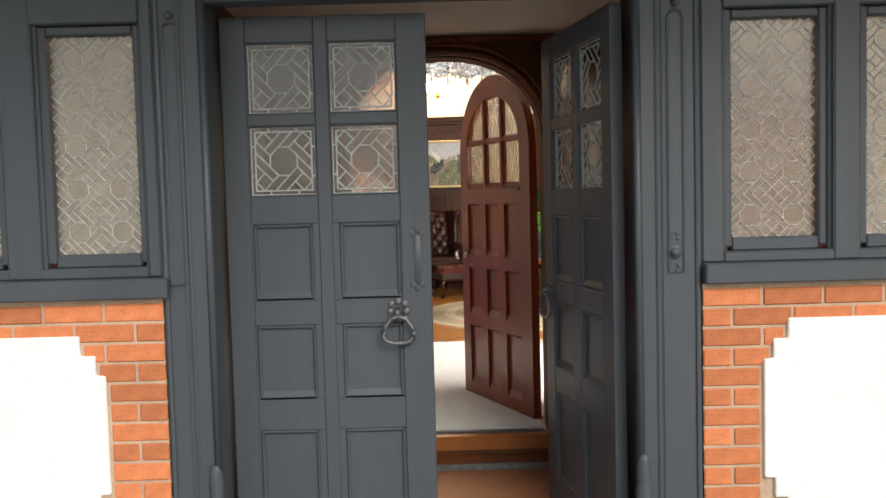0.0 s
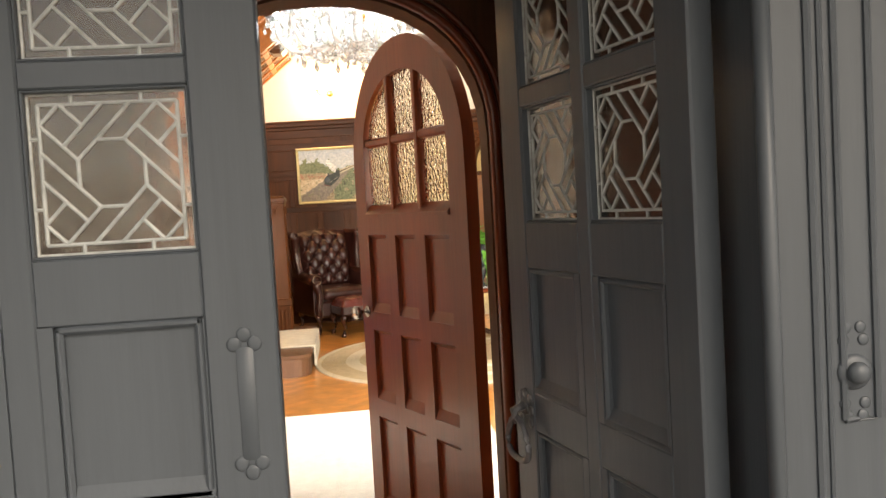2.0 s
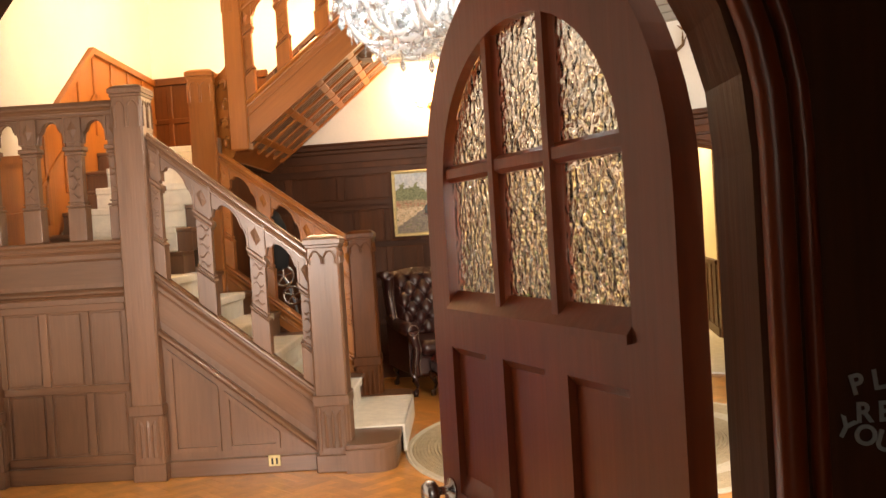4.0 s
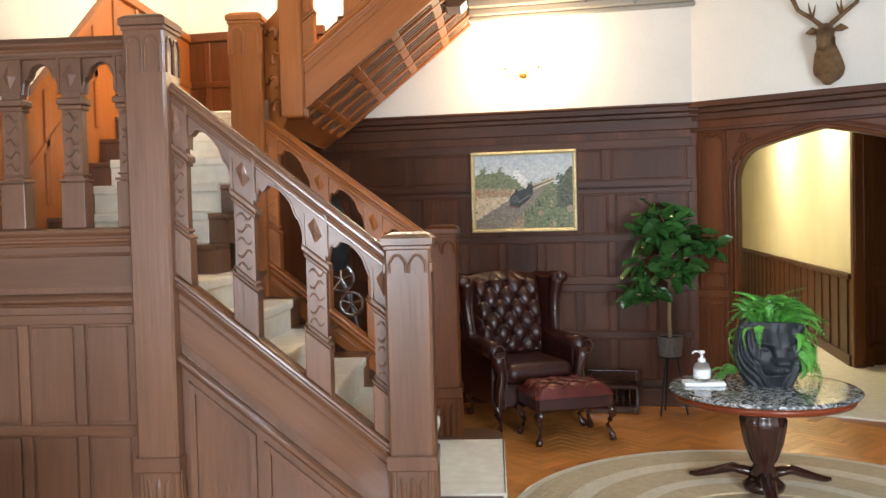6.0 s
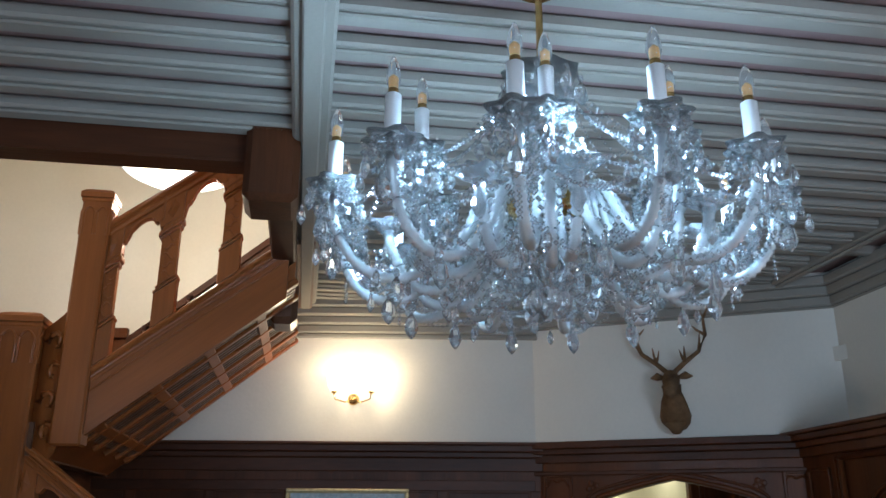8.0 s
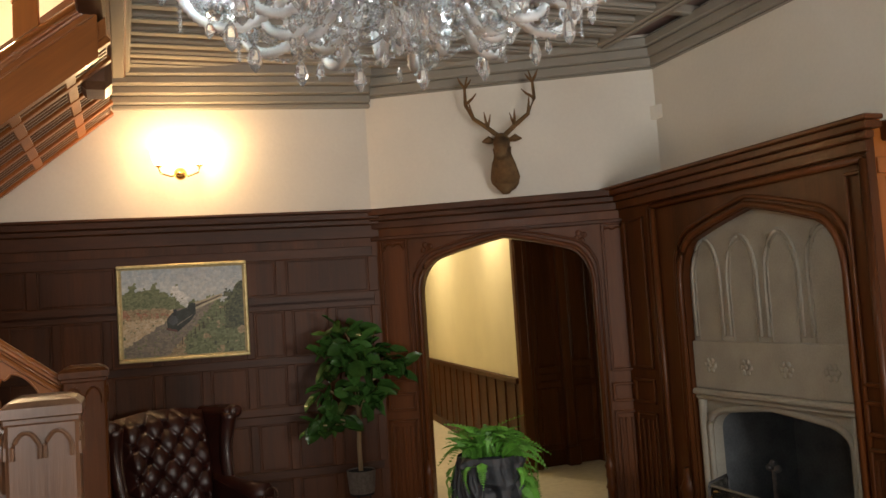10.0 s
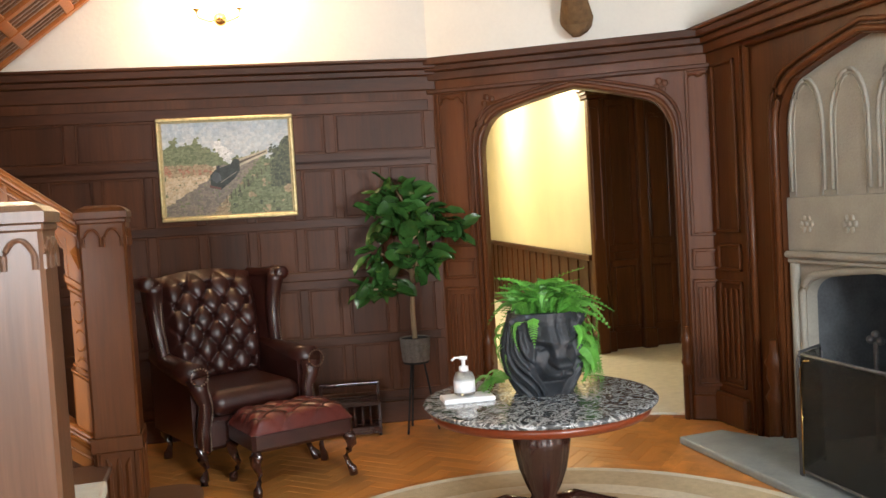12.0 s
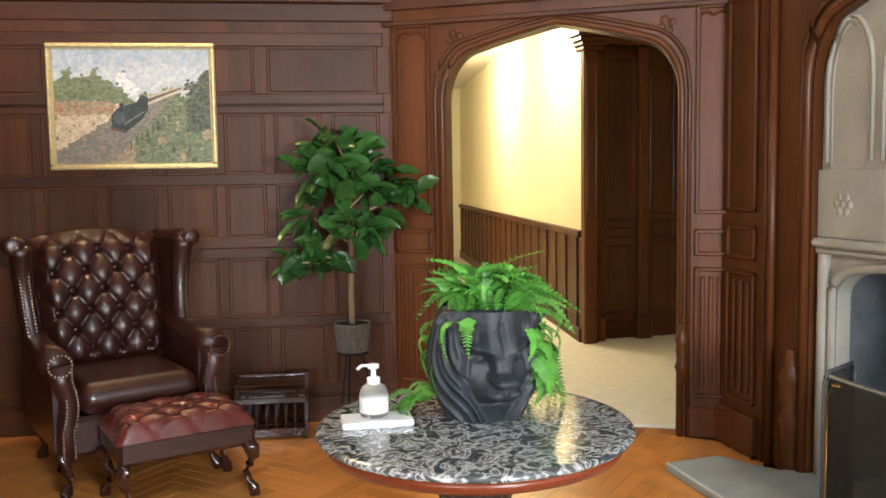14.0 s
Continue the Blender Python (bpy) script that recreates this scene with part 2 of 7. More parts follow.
def lathe(bm, prof, c=(0, 0, 0), n=20, M=I4, flute=0.0, flutes=0):
    rings = []
    for r, z in prof:
        ring = []
        for i in range(n):
            a = 2 * math.pi * i / n
            rr = max(r, 0.0004) * (1 + flute * math.cos(flutes * a))
            ring.append(bm.verts.new(M @ Vector((c[0] + rr * math.cos(a), c[1] + rr * math.sin(a), c[2] + z))))
        rings.append(ring)
    for p, q in zip(rings, rings[1:]):
        for i in range(n):
            j = (i + 1) % n
            bm.faces.new((p[i], p[j], q[j], q[i]))
    bm.faces.new(rings[0][::-1]), bm.faces.new(rings[-1])
    return bm


def tube(bm, pts, r, n=6, M=I4):
    pts = [Vector(p) for p in pts]
    rings = []
    for i, p in enumerate(pts):
        d = (pts[min(i + 1, len(pts) - 1)] - pts[max(i - 1, 0)]).normalized()
        side = d.cross(Vector((0, 0, 1)) if abs(d.z) < 0.9 else Vector((1, 0, 0))).normalized()
        up = side.cross(d)
        rr = r[i] if isinstance(r, (list, tuple)) else r
        rings.append([bm.verts.new(M @ (p + rr * (math.cos(2 * math.pi * k / n) * side + math.sin(2 * math.pi * k / n) * up))) for k in range(n)])
    for p, q in zip(rings, rings[1:]):
        for i in range(n):
            j = (i + 1) % n
            bm.faces.new((p[i], p[j], q[j], q[i]))
    bm.faces.new(rings[0][::-1]), bm.faces.new(rings[-1])
    return bm


def ball(bm, c, r, seg=10, squash=(1, 1, 1), M=I4):
    vs = bmesh.ops.create_uvsphere(bm, u_segments=seg, v_segments=max(5, seg // 2 + 1), radius=1)["verts"]
    bmesh.ops.transform(bm, matrix=M @ Matrix.Translation(c) @ Matrix.Diagonal((r * squash[0], r * squash[1], r * squash[2], 1)), verts=vs)
    return bm


def sheet(bm, nu, nv, f):
    """A grid surface from f(u, v), u and v from 0 to 1."""
    g = [[bm.verts.new(f(i / nu, j / nv)) for j in range(nv + 1)] for i in range(nu + 1)]
    for i in range(nu):
        for j in range(nv):
            bm.faces.new((g[i][j], g[i + 1][j], g[i + 1][j + 1], g[i][j + 1]))
    return bm


def mesh_of(bm, name, material, smooth=False):
    me = bpy.data.meshes.new(name)
    bm.normal_update()
    bm.to_mesh(me)
    bm.free()
    me.materials.append(material)
    if smooth:
        for p in me.polygons:
            p.use_smooth = True
    return me


def part(name, bm, material, parent=None, label="", smooth=False):
    ob = new(name, mesh_of(bm, name, material, smooth))
    ob.parent = parent
    if label:
        ob["label"] = label
    return ob


def thing(name, label, category, group="", kind="", at=None):
    ob = new(name)
    ob.empty_display_size = 0.1
    if at:
        ob.matrix_world = at
    return tagged(ob, label, category, group, kind)


def solid(name, bm, material, label, category="wall", kind="structure"):
    return tagged(part(name, bm, material), label, category, "", kind)


def bevelled(ob, w, seg=2):
    md = ob.modifiers.new("bevel", "BEVEL")
    md.width, md.segments, md.limit_method = w, seg, "ANGLE"
    return ob


def arch_pts(x0, x1, spring, top, n=18, power=2.2):
    """Points of a flattened arch from (x0, spring) over to (x1, spring)."""
    a, b, c = (x1 - x0) / 2, top - spring, (x0 + x1) / 2
    out = []
    for i in range(n + 1):
        t = math.pi * (1 - i / n)
        cx, sy = math.cos(t), math.sin(t)
        out.append((c + a * math.copysign(abs(cx) ** (2 / power), cx), spring + b * abs(sy) ** (2 / power)))
    return out


def tudor_pts(x0, x1, spring, shoulder, apex, n=7):
    """A four-centred arch: round shoulders, then nearly straight rises to a low point."""
    w = x1 - x0
    r = min(0.16 * w, 0.3)
    left = []
    for i in range(n + 1):
        a = math.pi - (math.pi / 2) * i / n * 0.82
        left.append((x0 + r + r * math.cos(a), spring + (shoulder - spring) * math.sin(a)))
    for i in range(1, 5):
        k = i / 4
        left.append((left[n][0] + (x0 + w / 2 - left[n][0]) * k, left[n][1] + (apex - left[n][1]) * (k * (1.25 - 0.25 * k))))
    return left + [(2 * (x0 + w / 2) - x, z) for x, z in left[-2::-1]]


def panelled(parent, M, xs, zs, rail=0.05, deep=0.014, wood=None, wood_h=None, stag=False):
    """Joinery on a wall's face (local x along it, -y out of it): rails, stiles and raised panels, each a piece."""
    wood, wood_h = wood or WAINS, wood_h or WAINS_H
    x0, x1, h = xs[0], xs[-1], rail / 2
    for z in zs:
        part("rail", boxm(x0, x1, -deep, 0, z - h, z + h, M, 0.004), wood_h, parent)
    for r, (za, zb) in enumerate(zip(zs, zs[1:])):
        row = list(xs)
        if stag and r % 2:
            row = [x0] + [(a + b) / 2 for a, b in zip(xs, xs[1:])] + [x1]
        for x in row:
            part("stile", boxm(x - h, x + h, -deep + 0.002, 0, za + h, zb - h, M, 0.004), wood, parent)
        for xa, xb in zip(row, row[1:]):
            if xb - xa < 2.4 * rail:
                continue
            bm = bmesh.new()
            g = 0.012
            box(bm, xa + h + g, xb - h - g, -0.006, 0, za + h + g, zb - h - g, M, 0.005)
            part("panel", bm, wood, parent)

# ---- the setting: ground, facade, vestibule ----
solid("ground", boxm(-60, 60, -80, 60, -0.6, -0.2), STONE_GROUND, "grey stone paving in front of the house", "ground")
FY = 3.09
for side, xa, xb in ((-1, -5.0, -1.03), (1, 0.97, 5.0)):
    wall = solid("wall_front_left" if side < 0 else "wall_front_right", boxm(xa, xb, FY + 0.006, FY + 0.3, -0.2, 0.955), MORTAR,
                 "low red brick wall with white rendered panel under the windows")
    edge = -1.03 if side < 0 else 0.97
    bm = bmesh.new()
    steps = [(0.30, 0.82), (0.30, 0.745), (0.245, 0.745), (0.245, 0.67), (0.21, 0.67), (0.21, 0.22), (0.25, 0.22), (0.25, 0.145), (0.30, 0.145), (0.30, -0.2)]
    pts = [(edge + side * 3.9, 0.82)] + [(edge + side * (d + 0.012), z) for d, z in steps] + [(edge + side * 3.9, -0.2)]
    prism(bm, pts, "y", FY - 0.012, FY + 0.01)
    bevelled(part("render_panel", bm, RENDER_WHITE, wall, "white painted render with a toothed edge"), 0.008)
    meshes = {}
    for c in range(16):
        z = 0.945 - (c + 1) * 0.075
        reach = 1.6 if c < 2 else [0.30, 0.245, 0.21][min(c - 2, 2)] if c < 11 else 0.27
        x = 0.0
        k = c % 2
        while x < reach - 0.03:
            w = 0.102 if k % 2 and x == 0.0 else 0.215
            if x + w > reach:
                w = reach - x
            key = round(w, 3)
            if key not in meshes:
                meshes[key] = mesh_of(boxm(0, w, 0, 0.03, 0, 0.064, I4, 0.004), "brick", BRICK)
            if w > 0.03:
                b = new("brick", meshes[key])
                b.parent = wall
                b.location = ((edge + x) if side > 0 else (edge - x - w), FY + random.uniform(-0.002, 0.002), z)
            x += w + 0.011
            k += 1

# timber frame of the facade
tf = solid("trim_facade", boxm(-5, 5, 3.02, 3.34, 2.085, 2.5), PAINT, "dark grey painted timber beam over door and windows", "beam")
part("moulding", boxm(-5, 5, 2.985, 3.03, 2.10, 2.135, I4, 0.008), PAINT, tf)
part("moulding", boxm(-0.9, 0.82, 3.1, 3.2, 2.03, 2.085, I4, 0.008), PAINT, tf)
# Unseen overhang, added to keep sky light off the door and facade.
solid("wall_front_shade_block", boxm(-5, 5, 1.7, 3.36, 2.5, 6.2), RENDER_WHITE, "white rendered upper wall, its unseen overhang added for shade")
for side, xa, xb in ((-1, -1.03, -0.86), (1, 0.745, 0.97)):
    pt = thing("door_post", "dark grey painted moulded timber post beside the door", "post", "posts of the entrance")
    part("shaft", boxm(xa, xb, 3.10, 3.40, -0.2, 2.085, I4, 0.006), PAINT, pt)
    bm = bmesh.new()
    inner = xb if side < 0 else xa
    for k, (d, r) in enumerate(((0.02, 0.014), (0.052, 0.012), (0.08, 0.009))):
        x = inner - (d - 0.03) if side < 0 else inner + (d - 0.03)
        tube(bm, [(x, 3.10 + 0.012 * k, 0.3), (x, 3.10 + 0.012 * k, 2.05)], r, 10)
    part("roll_moulding", bm, PAINT, pt, smooth=True)
    for d, r in ((0.062, 0.007), (0.082, 0.005)):
        x = inner - d if side < 0 else inner + d
        part("fillet", tube(bmesh.new(), [(x, 3.099, 0.0), (x, 3.099, 2.08)], r, 6), PAINT, pt)
    edge = xa + 0.016 if side < 0 else xb - 0.016
    part("edge_bead", tube(bmesh.new(), [(edge, 3.099, -0.2), (edge, 3.099, 2.08)], 0.010, 8), PAINT, pt)
    bm = bmesh.new()
    lathe(bm, [(0.04, -0.2), (0.04, 0.12), (0.03, 0.15), (0.034, 0.18), (0.024, 0.21), (0.03, 0.24), (0.022, 0.3), (0.018, 0.32)],
          ((inner + 0.0 if side < 0 else inner), 3.10, 0), 12)
    part("base_turning", bm, PAINT, pt, smooth=True)
    cx = (xa + xb) / 2 + side * 0.02
    bm = bmesh.new()
    pts = [(cx - 0.028, 1.0), (cx + 0.028, 1.0)] + [(cx + 0.028 * math.cos(a), 1.93 + 0.028 * math.sin(a)) for a in np.linspace(0, math.pi, 8)]
    tube(bm, [(p[0], 3.098, p[1]) for p in pts + pts[:1]], 0.006, 6)
    ball(bm, (cx, 3.095, 1.985), 0.016)
    part("carved_panel", bm, PAINT, pt)
    if side > 0:
        bm = bmesh.new()
        ball(bm, (cx - 0.01, 3.087, 1.075), 0.018, 12, (1, 0.8, 1))
        lathe(bm, [(0.029, 0), (0.029, 0.007), (0.022, 0.012)], (0, 0, 0), 14, pose(cx - 0.01, 3.105, 1.075, 90))
        for dz in (0.05, 0.07, -0.05, -0.07):
            for dx in (-0.014, 0.014):
                ball(bm, (cx - 0.01 + dx * (2 - abs(dz) * 16), 3.0995, 1.075 + dz), 0.010, 8, (1, 0.3, 1))
        part("bell_push", bm, PAINT, pt, "iron bell push with scrolled plate", True)


def lead_lines(bm, segs, y, r=0.0045):
    for (xa, za), (xb, zb) in segs:
        tube(bm, [(xa, y, za), (xb, y, zb)], r, 6)


def weave(flip=1):
    """The basket of leads round an octagon in a square from -1 to 1: one side's strips, turned four times."""
    a, c = 0.48, 0.20
    side = [((-c, a), (c, a)), ((-a, c), (-c, a)), ((-c, a), (1 - a - c, 1)), ((c, a), (1 + c - a, 1)), ((-0.68, 0.40), (-0.08, 1)),
            ((-0.70, 1), (-0.39, 0.69)), ((-1, 0.70), (-0.70, 1))]
    out = []
    for k in range(4):
        co, si = round(math.cos(k * math.pi / 2)), round(math.sin(k * math.pi / 2))
        out += [tuple((flip * (co * x - si * z), si * x + co * z) for x, z in seg) for seg in side]
    return out


def small_leads(x0, x1, z0, z1, flip=1):
    """A narrow border with ties, and the woven octagon inside it."""
    cx, cz, w, h = (x0 + x1) / 2, (z0 + z1) / 2, (x1 - x0) / 2, (z1 - z0) / 2
    at = lambda p, k: (cx + p[0] * w * k, cz + p[1] * h * k)
    segs = [(at(p, 0.86), at(q, 0.86)) for p, q in weave(flip)]
    for k in (0.86, 0.985):
        o = [at(p, k) for p in ((-1, -1), (1, -1), (1, 1), (-1, 1))]
        segs += [(o[i], o[(i + 1) % 4]) for i in range(4)]
    for d in (-0.45, 0.42):
        for p, q in (((d, 0.86), (d, 1)), ((-d, -0.86), (-d, -1)), ((0.86, d), (1, d)), ((-0.86, -d), (-1, -d))):
            segs.append((at(p, 0.99), at(q, 0.985)))
    return segs


def window_leads(x0, x1, z0, z1):
    """The same woven octagons, tiled over a tall window."""
    segs, w, h = [], (x1 - x0) / 4, (z1 - z0) / 10
    for i in range(2):
        for j in range(5):
            cx, cz = x0 + (2 * i + 1) * w, z0 + (2 * j + 1) * h
            segs += [tuple((cx + p[0] * w, cz + p[1] * h) for p in seg) for seg in weave(1 if (i + j) % 2 else -1)]
    return segs


def casement(name, x0, x1):
    """A timber window with one leaded light; x0 and x1 are the glass's sides."""
    z0, z1, y = 1.12, 1.93, 3.17
    w = thing(name, "leaded obscured window in a dark grey timber frame", "window", kind="structure")
    bm = bmesh.new()
    f = 0.035
    for a in ((x0 - f, x0, z0 - f, z1 + f), (x1, x1 + f, z0 - f, z1 + f)):
        box(bm, a[0], a[1], 3.135, 3.20, a[2], a[3], I4, 0.006)
    box(bm, x0, x1, 3.137, 3.198, z0 - 0.05, z0, I4, 0.006), box(bm, x0, x1, 3.137, 3.198, z1, z1 + f, I4, 0.006)
    part("window_frame", bm, PAINT, w)
    pane = part("pane", boxm(x0, x1, y, y + 0.006, z0, z1), CATHEDRAL, w)
    pane.visible_shadow = False
    bm = bmesh.new()
    lead_lines(bm, window_leads(x0, x1, z0, z1), y - 0.001, 0.0022)
    part("lead_cames", bm, LEAD, w)
    return w


for k, (xa, xb) in enumerate(((-1.435, -1.115), (-1.97, -1.64), (-2.5, -2.17), (1.095, 1.42), (1.60, 1.92), (2.1, 2.43))):
    casement("window_%d" % (k + 1), xa, xb)
wf = solid("trim_windows", boxm(-5, -1.0, 3.05, 3.3, 0.955, 1.03, I4, 0.006), PAINT, "dark grey painted timber sill and mullions", "window sill")
part("sill", boxm(0.97, 5, 3.05, 3.3, 0.955, 1.03, I4, 0.006), PAINT, wf)
for xa, xb in ((-1.08, -1.03), (-1.60, -1.475), (-2.13, -2.01), (-5, -2.54), (0.97, 1.055), (1.46, 1.56), (1.96, 2.06), (2.47, 5)):
    part("mullion", boxm(xa, xb, 3.10, 3.30, 1.03, 2.085, I4, 0.008), PAINT, wf)
    if xb - xa < 0.3:
        part("bead", boxm(xa - 0.012, xb + 0.012, 3.12, 3.16, 1.03, 2.085, I4, 0.006), PAINT, wf)
for xa, xb in ((-2.54, -1.08), (1.055, 2.47)):
    part("rail", boxm(xa, xb, 3.105, 3.30, 1.03, 1.07, I4, 0.006), PAINT, wf)
    part("rail", boxm(xa, xb, 3.105, 3.30, 1.965, 2.085, I4, 0.006), PAINT, wf)


def front_leaf(label, M):
    """One leaf of the entrance door: local x from the hinge, y inwards, z up from the leaf's foot."""
    d = thing("entrance_door", label, "door", "leaves of the entrance door", at=M)
    W, H, T = 0.80, 2.17, 0.05
    cols = ((0.098, 0.362), (0.417, 0.682))
    rows = ((0.12, 0.545), (0.665, 0.965), (1.06, 1.365), (1.475, 1.75), (1.795, 2.07))
    bm = bmesh.new()
    xs = [0, cols[0][0], cols[0][1], cols[1][0], cols[1][1], W]
    for a, b in ((0, 1), (2, 3), (4, 5)):
        box(bm, xs[a], xs[b], 0, T, 0, H, I4, 0.004)
    zs = [0] + [v for r in rows for v in r] + [H]
    for a in range(0, len(zs), 2):
        for c in cols:
            box(bm, c[0], c[1], 0.001, T - 0.001, zs[a], zs[a + 1], I4, 0.003)
    fields = ((0.104, 0.338), (0.442, 0.680))
    for za, zb in rows[:3]:
        for a, b in ((cols[0][0], fields[0][0]), (fields[0][1], cols[0][1]), (cols[1][0], fields[1][0]), (fields[1][1], cols[1][1])):
            box(bm, a, b, 0.0008, T - 0.0008, za, zb)
    part("leaf", bm, PAINT, d)
    for (xa, xb) in fields:
        for (za, zb) in rows[:3]:
            part("panel", boxm(xa - 0.005, xb + 0.005, 0.016, T - 0.016, za - 0.005, zb + 0.005), PAINT, d)
            bm = bmesh.new()
            for ya, yb in ((0.002, 0.02), (T - 0.02, T - 0.002)):
                for a in ((xa, xa + 0.014, za, zb), (xb - 0.014, xb, za, zb), (xa, xb, zb - 0.014, zb), (xa, xb, za, za + 0.018)):
                    box(bm, a[0], a[1], ya, yb, a[2], a[3], I4, 0.005)
                prism(bm, [(ya if ya < 0.01 else yb, za), (ya if ya < 0.01 else yb, za + 0.012), (0.018 if ya < 0.01 else T - 0.018, za + 0.040), (0.018 if ya < 0.01 else T - 0.018, za)], "x", xa, xb)
            part("panel_moulding", bm, PAINT, d)
    for (xa, xb) in cols:
        for (za, zb) in rows[3:]:
            p = part("pane", boxm(xa - 0.004, xb + 0.004, 0.022, 0.028, za - 0.004, zb + 0.004), CLEAR, d)
            p.visible_shadow = False
            bm = bmesh.new()
            for y in (0.022, 0.028):
                lead_lines(bm, small_leads(xa + 0.004, xb - 0.004, za + 0.004, zb - 0.004, 1 if xa < 0.2 or za < 1.6 else -1), y, 0.0033)
            part("lead_cames", bm, LEAD, p, "pale lead strips in an octagon pattern")
            bm = bmesh.new()
            for ya, yb in ((0.004, 0.02), (0.03, T - 0.004)):
                for a in ((xa, xa + 0.005, za, zb), (xb - 0.005, xb, za, zb), (xa, xb, zb - 0.005, zb), (xa, xb, za, za + 0.005)):
                    box(bm, a[0], a[1], ya, yb, a[2], a[3], I4, 0.002)
            part("glazing_bead", bm, PAINT, d)
    return d


def knocker(parent, x, y, z, s):
    """Scrolled plate with a pear-shaped ring; s: side it hangs on, -1 outwards."""
    bm = bmesh.new()
    for dx, dz in ((-0.03, 0.03), (0, 0.04), (0.03, 0.03), (-0.035, 0), (0.035, 0), (-0.03, -0.03), (0.03, -0.03), (0, 0.0)):
        ball(bm, (x + dx * 0.9, y + 0.004 * -s, z + dz), 0.0135, 8, (1, 0.3, 1))
    pts = []
    for i in range(25):
        a = 2 * math.pi * i / 24
        r = 0.058 * (1 + 0.10 * math.cos(3 * a + math.pi / 2))
        pts.append((x + r * math.cos(a) * 1.05, y + s * 0.022, z - 0.075 + r * math.sin(a) * 0.9))
    tube(bm, pts, 0.008, 8)
    tube(bm, [(x, y, z + 0.01), (x, y + s * 0.03, z), (x, y + s * 0.02, z - 0.03)], 0.011, 8)
    part("ring_handle", bm, IRON, parent, "wrought iron ring handle on scrolled plate", True)


def long_plate(parent, x, y, z0, z1):
    bm = bmesh.new()
    box(bm, x - 0.014, x + 0.014, y - 0.0005, y + 0.004, z0, z1, I4, 0.0004)
    for z, q in ((z1, 1), (z0, -1)):
        for dx, dz in ((-0.017, 0.006), (0.017, 0.006), (0, 0.022)):
            ball(bm, (x + dx, y + 0.001, z + q * dz), 0.013, 10, (1, 0.2, 1))
    part("lock_plate", bm, PAINT, parent, "painted iron plate with trefoil ends", True)


DOOR_Z = -0.155
leaf = front_leaf("closed dark grey panelled door leaf with four leaded panes", pose(-0.835, 3.296, DOOR_Z))
knocker(leaf, 0.665, -0.008, 1.01, -1)
long_plate(leaf, 0.745, -0.002, 1.12, 1.31)
leaf2 = front_leaf("dark door leaf standing open inwards, four leaded panes", pose(0.71, 3.21, DOOR_Z, 0, 0, 102))
knocker(leaf2, 0.73, 0.056, 1.01, 1)
solid("sill_door", boxm(-0.86, 0.77, 3.14, 3.42, -0.22, -0.165, I4, 0.006), PAINT, "worn dark painted door sill", "threshold")

# vestibule
solid("floor_vestibule", boxm(-0.95, 0.98, 3.34, 4.47, -0.3, -0.17), TERRACOTTA, "terracotta coloured mat floor of the vestibule", "floor")
solid("ceiling_vestibule", boxm(-1.05, 1.08, 3.36, 4.80, 2.185, 2.43), PLASTER, "cream vestibule ceiling", "ceiling")
solid("wall_vestibule_left", boxm(-1.05, -0.95, 3.36, 4.65, -0.2, 2.185), MAHOG, "dark red wooden vestibule side wall")
solid("wall_vestibule_right", boxm(0.98, 1.08, 3.36, 4.65, -0.2, 2.185), MAHOG, "dark red wooden vestibule side wall")
th = solid("threshold", boxm(-0.94, 0.97, 4.47, 4.57, -0.3, -0.085, I4, 0.014), REDWOOD, "worn wooden threshold step", "threshold")
part("riser_strip", boxm(-0.94, 0.97, 4.458, 4.472, -0.17, -0.135, I4, 0.003), IRON, th, "grey metal strip at the foot")
part("board", boxm(-0.94, 0.97, 4.55, 4.66, -0.3, -0.012, I4, 0.012), OAK_GOLD_LIT, th, "pale worn oak threshold board")
part("strip", boxm(-0.46, 0.55, 4.63, 4.66, -0.012, -0.002, I4, 0.003), IRON, th, "worn metal threshold strip")

AX0, AX1, SPRING, ATOP = -0.485, 0.575, 1.60, 2.07
bm = bmesh.new()
prism(bm, [(-1.05, -0.06), (AX0, -0.06), (AX0, SPRING)] + arch_pts(AX0, AX1, SPRING, ATOP)[1:-1] + [(AX1, SPRING), (AX1, -0.06), (1.08, -0.06), (1.08, 2.185), (-1.05, 2.185)], "y", 4.65, 4.80)
aw = solid("wall_arch", bm, WAINS, "dark panelled inner wall with an arched doorway")
ring = [(AX0, 0.0)] + arch_pts(AX0, AX1, SPRING, ATOP, 26) + [(AX1, 0.0)]
for off, yy, rr in ((0.026, 4.64, 0.02), (0.064, 4.642, 0.012)):
    c = ((AX0 + AX1) / 2, SPRING)
    pts = []
    for x, z in ring:
        k = 1 + off / 0.55
        pts.append((c[0] + (x - c[0]) * k, yy, z if z <= SPRING else SPRING + (z - SPRING) * (1 + off / 0.45)))
    bm = bmesh.new()
    tube(bm, pts, rr, 8)
    part("arch_moulding", bm, MAHOG, aw, smooth=True)
for z in (2.145,):
    part("rail", boxm(-0.94, 0.97, 4.625, 4.652, z, z + 0.035, I4, 0.006), MAHOG, aw)
# notice on the vestibule wall
FONT_SIZE = 0.034
nt_ = thing("notice", "faded white lettering painted on the dark panel", "sign")
def letter(ch, x, z, turn):
    cu = bpy.data.curves.new("letter", "FONT")
    cu.body, cu.size, cu.align_x, cu.extrude, cu.offset = ch, FONT_SIZE, "CENTER", 0.0008, 0.0009
    cu.materials.append(LEAD)
    ob = new("letter", cu)
    ob.parent = nt_
    ob.matrix_world = pose(x, 4.632, z, 90, 0, 0) @ pose(0, 0, 0, 0, 0, turn)


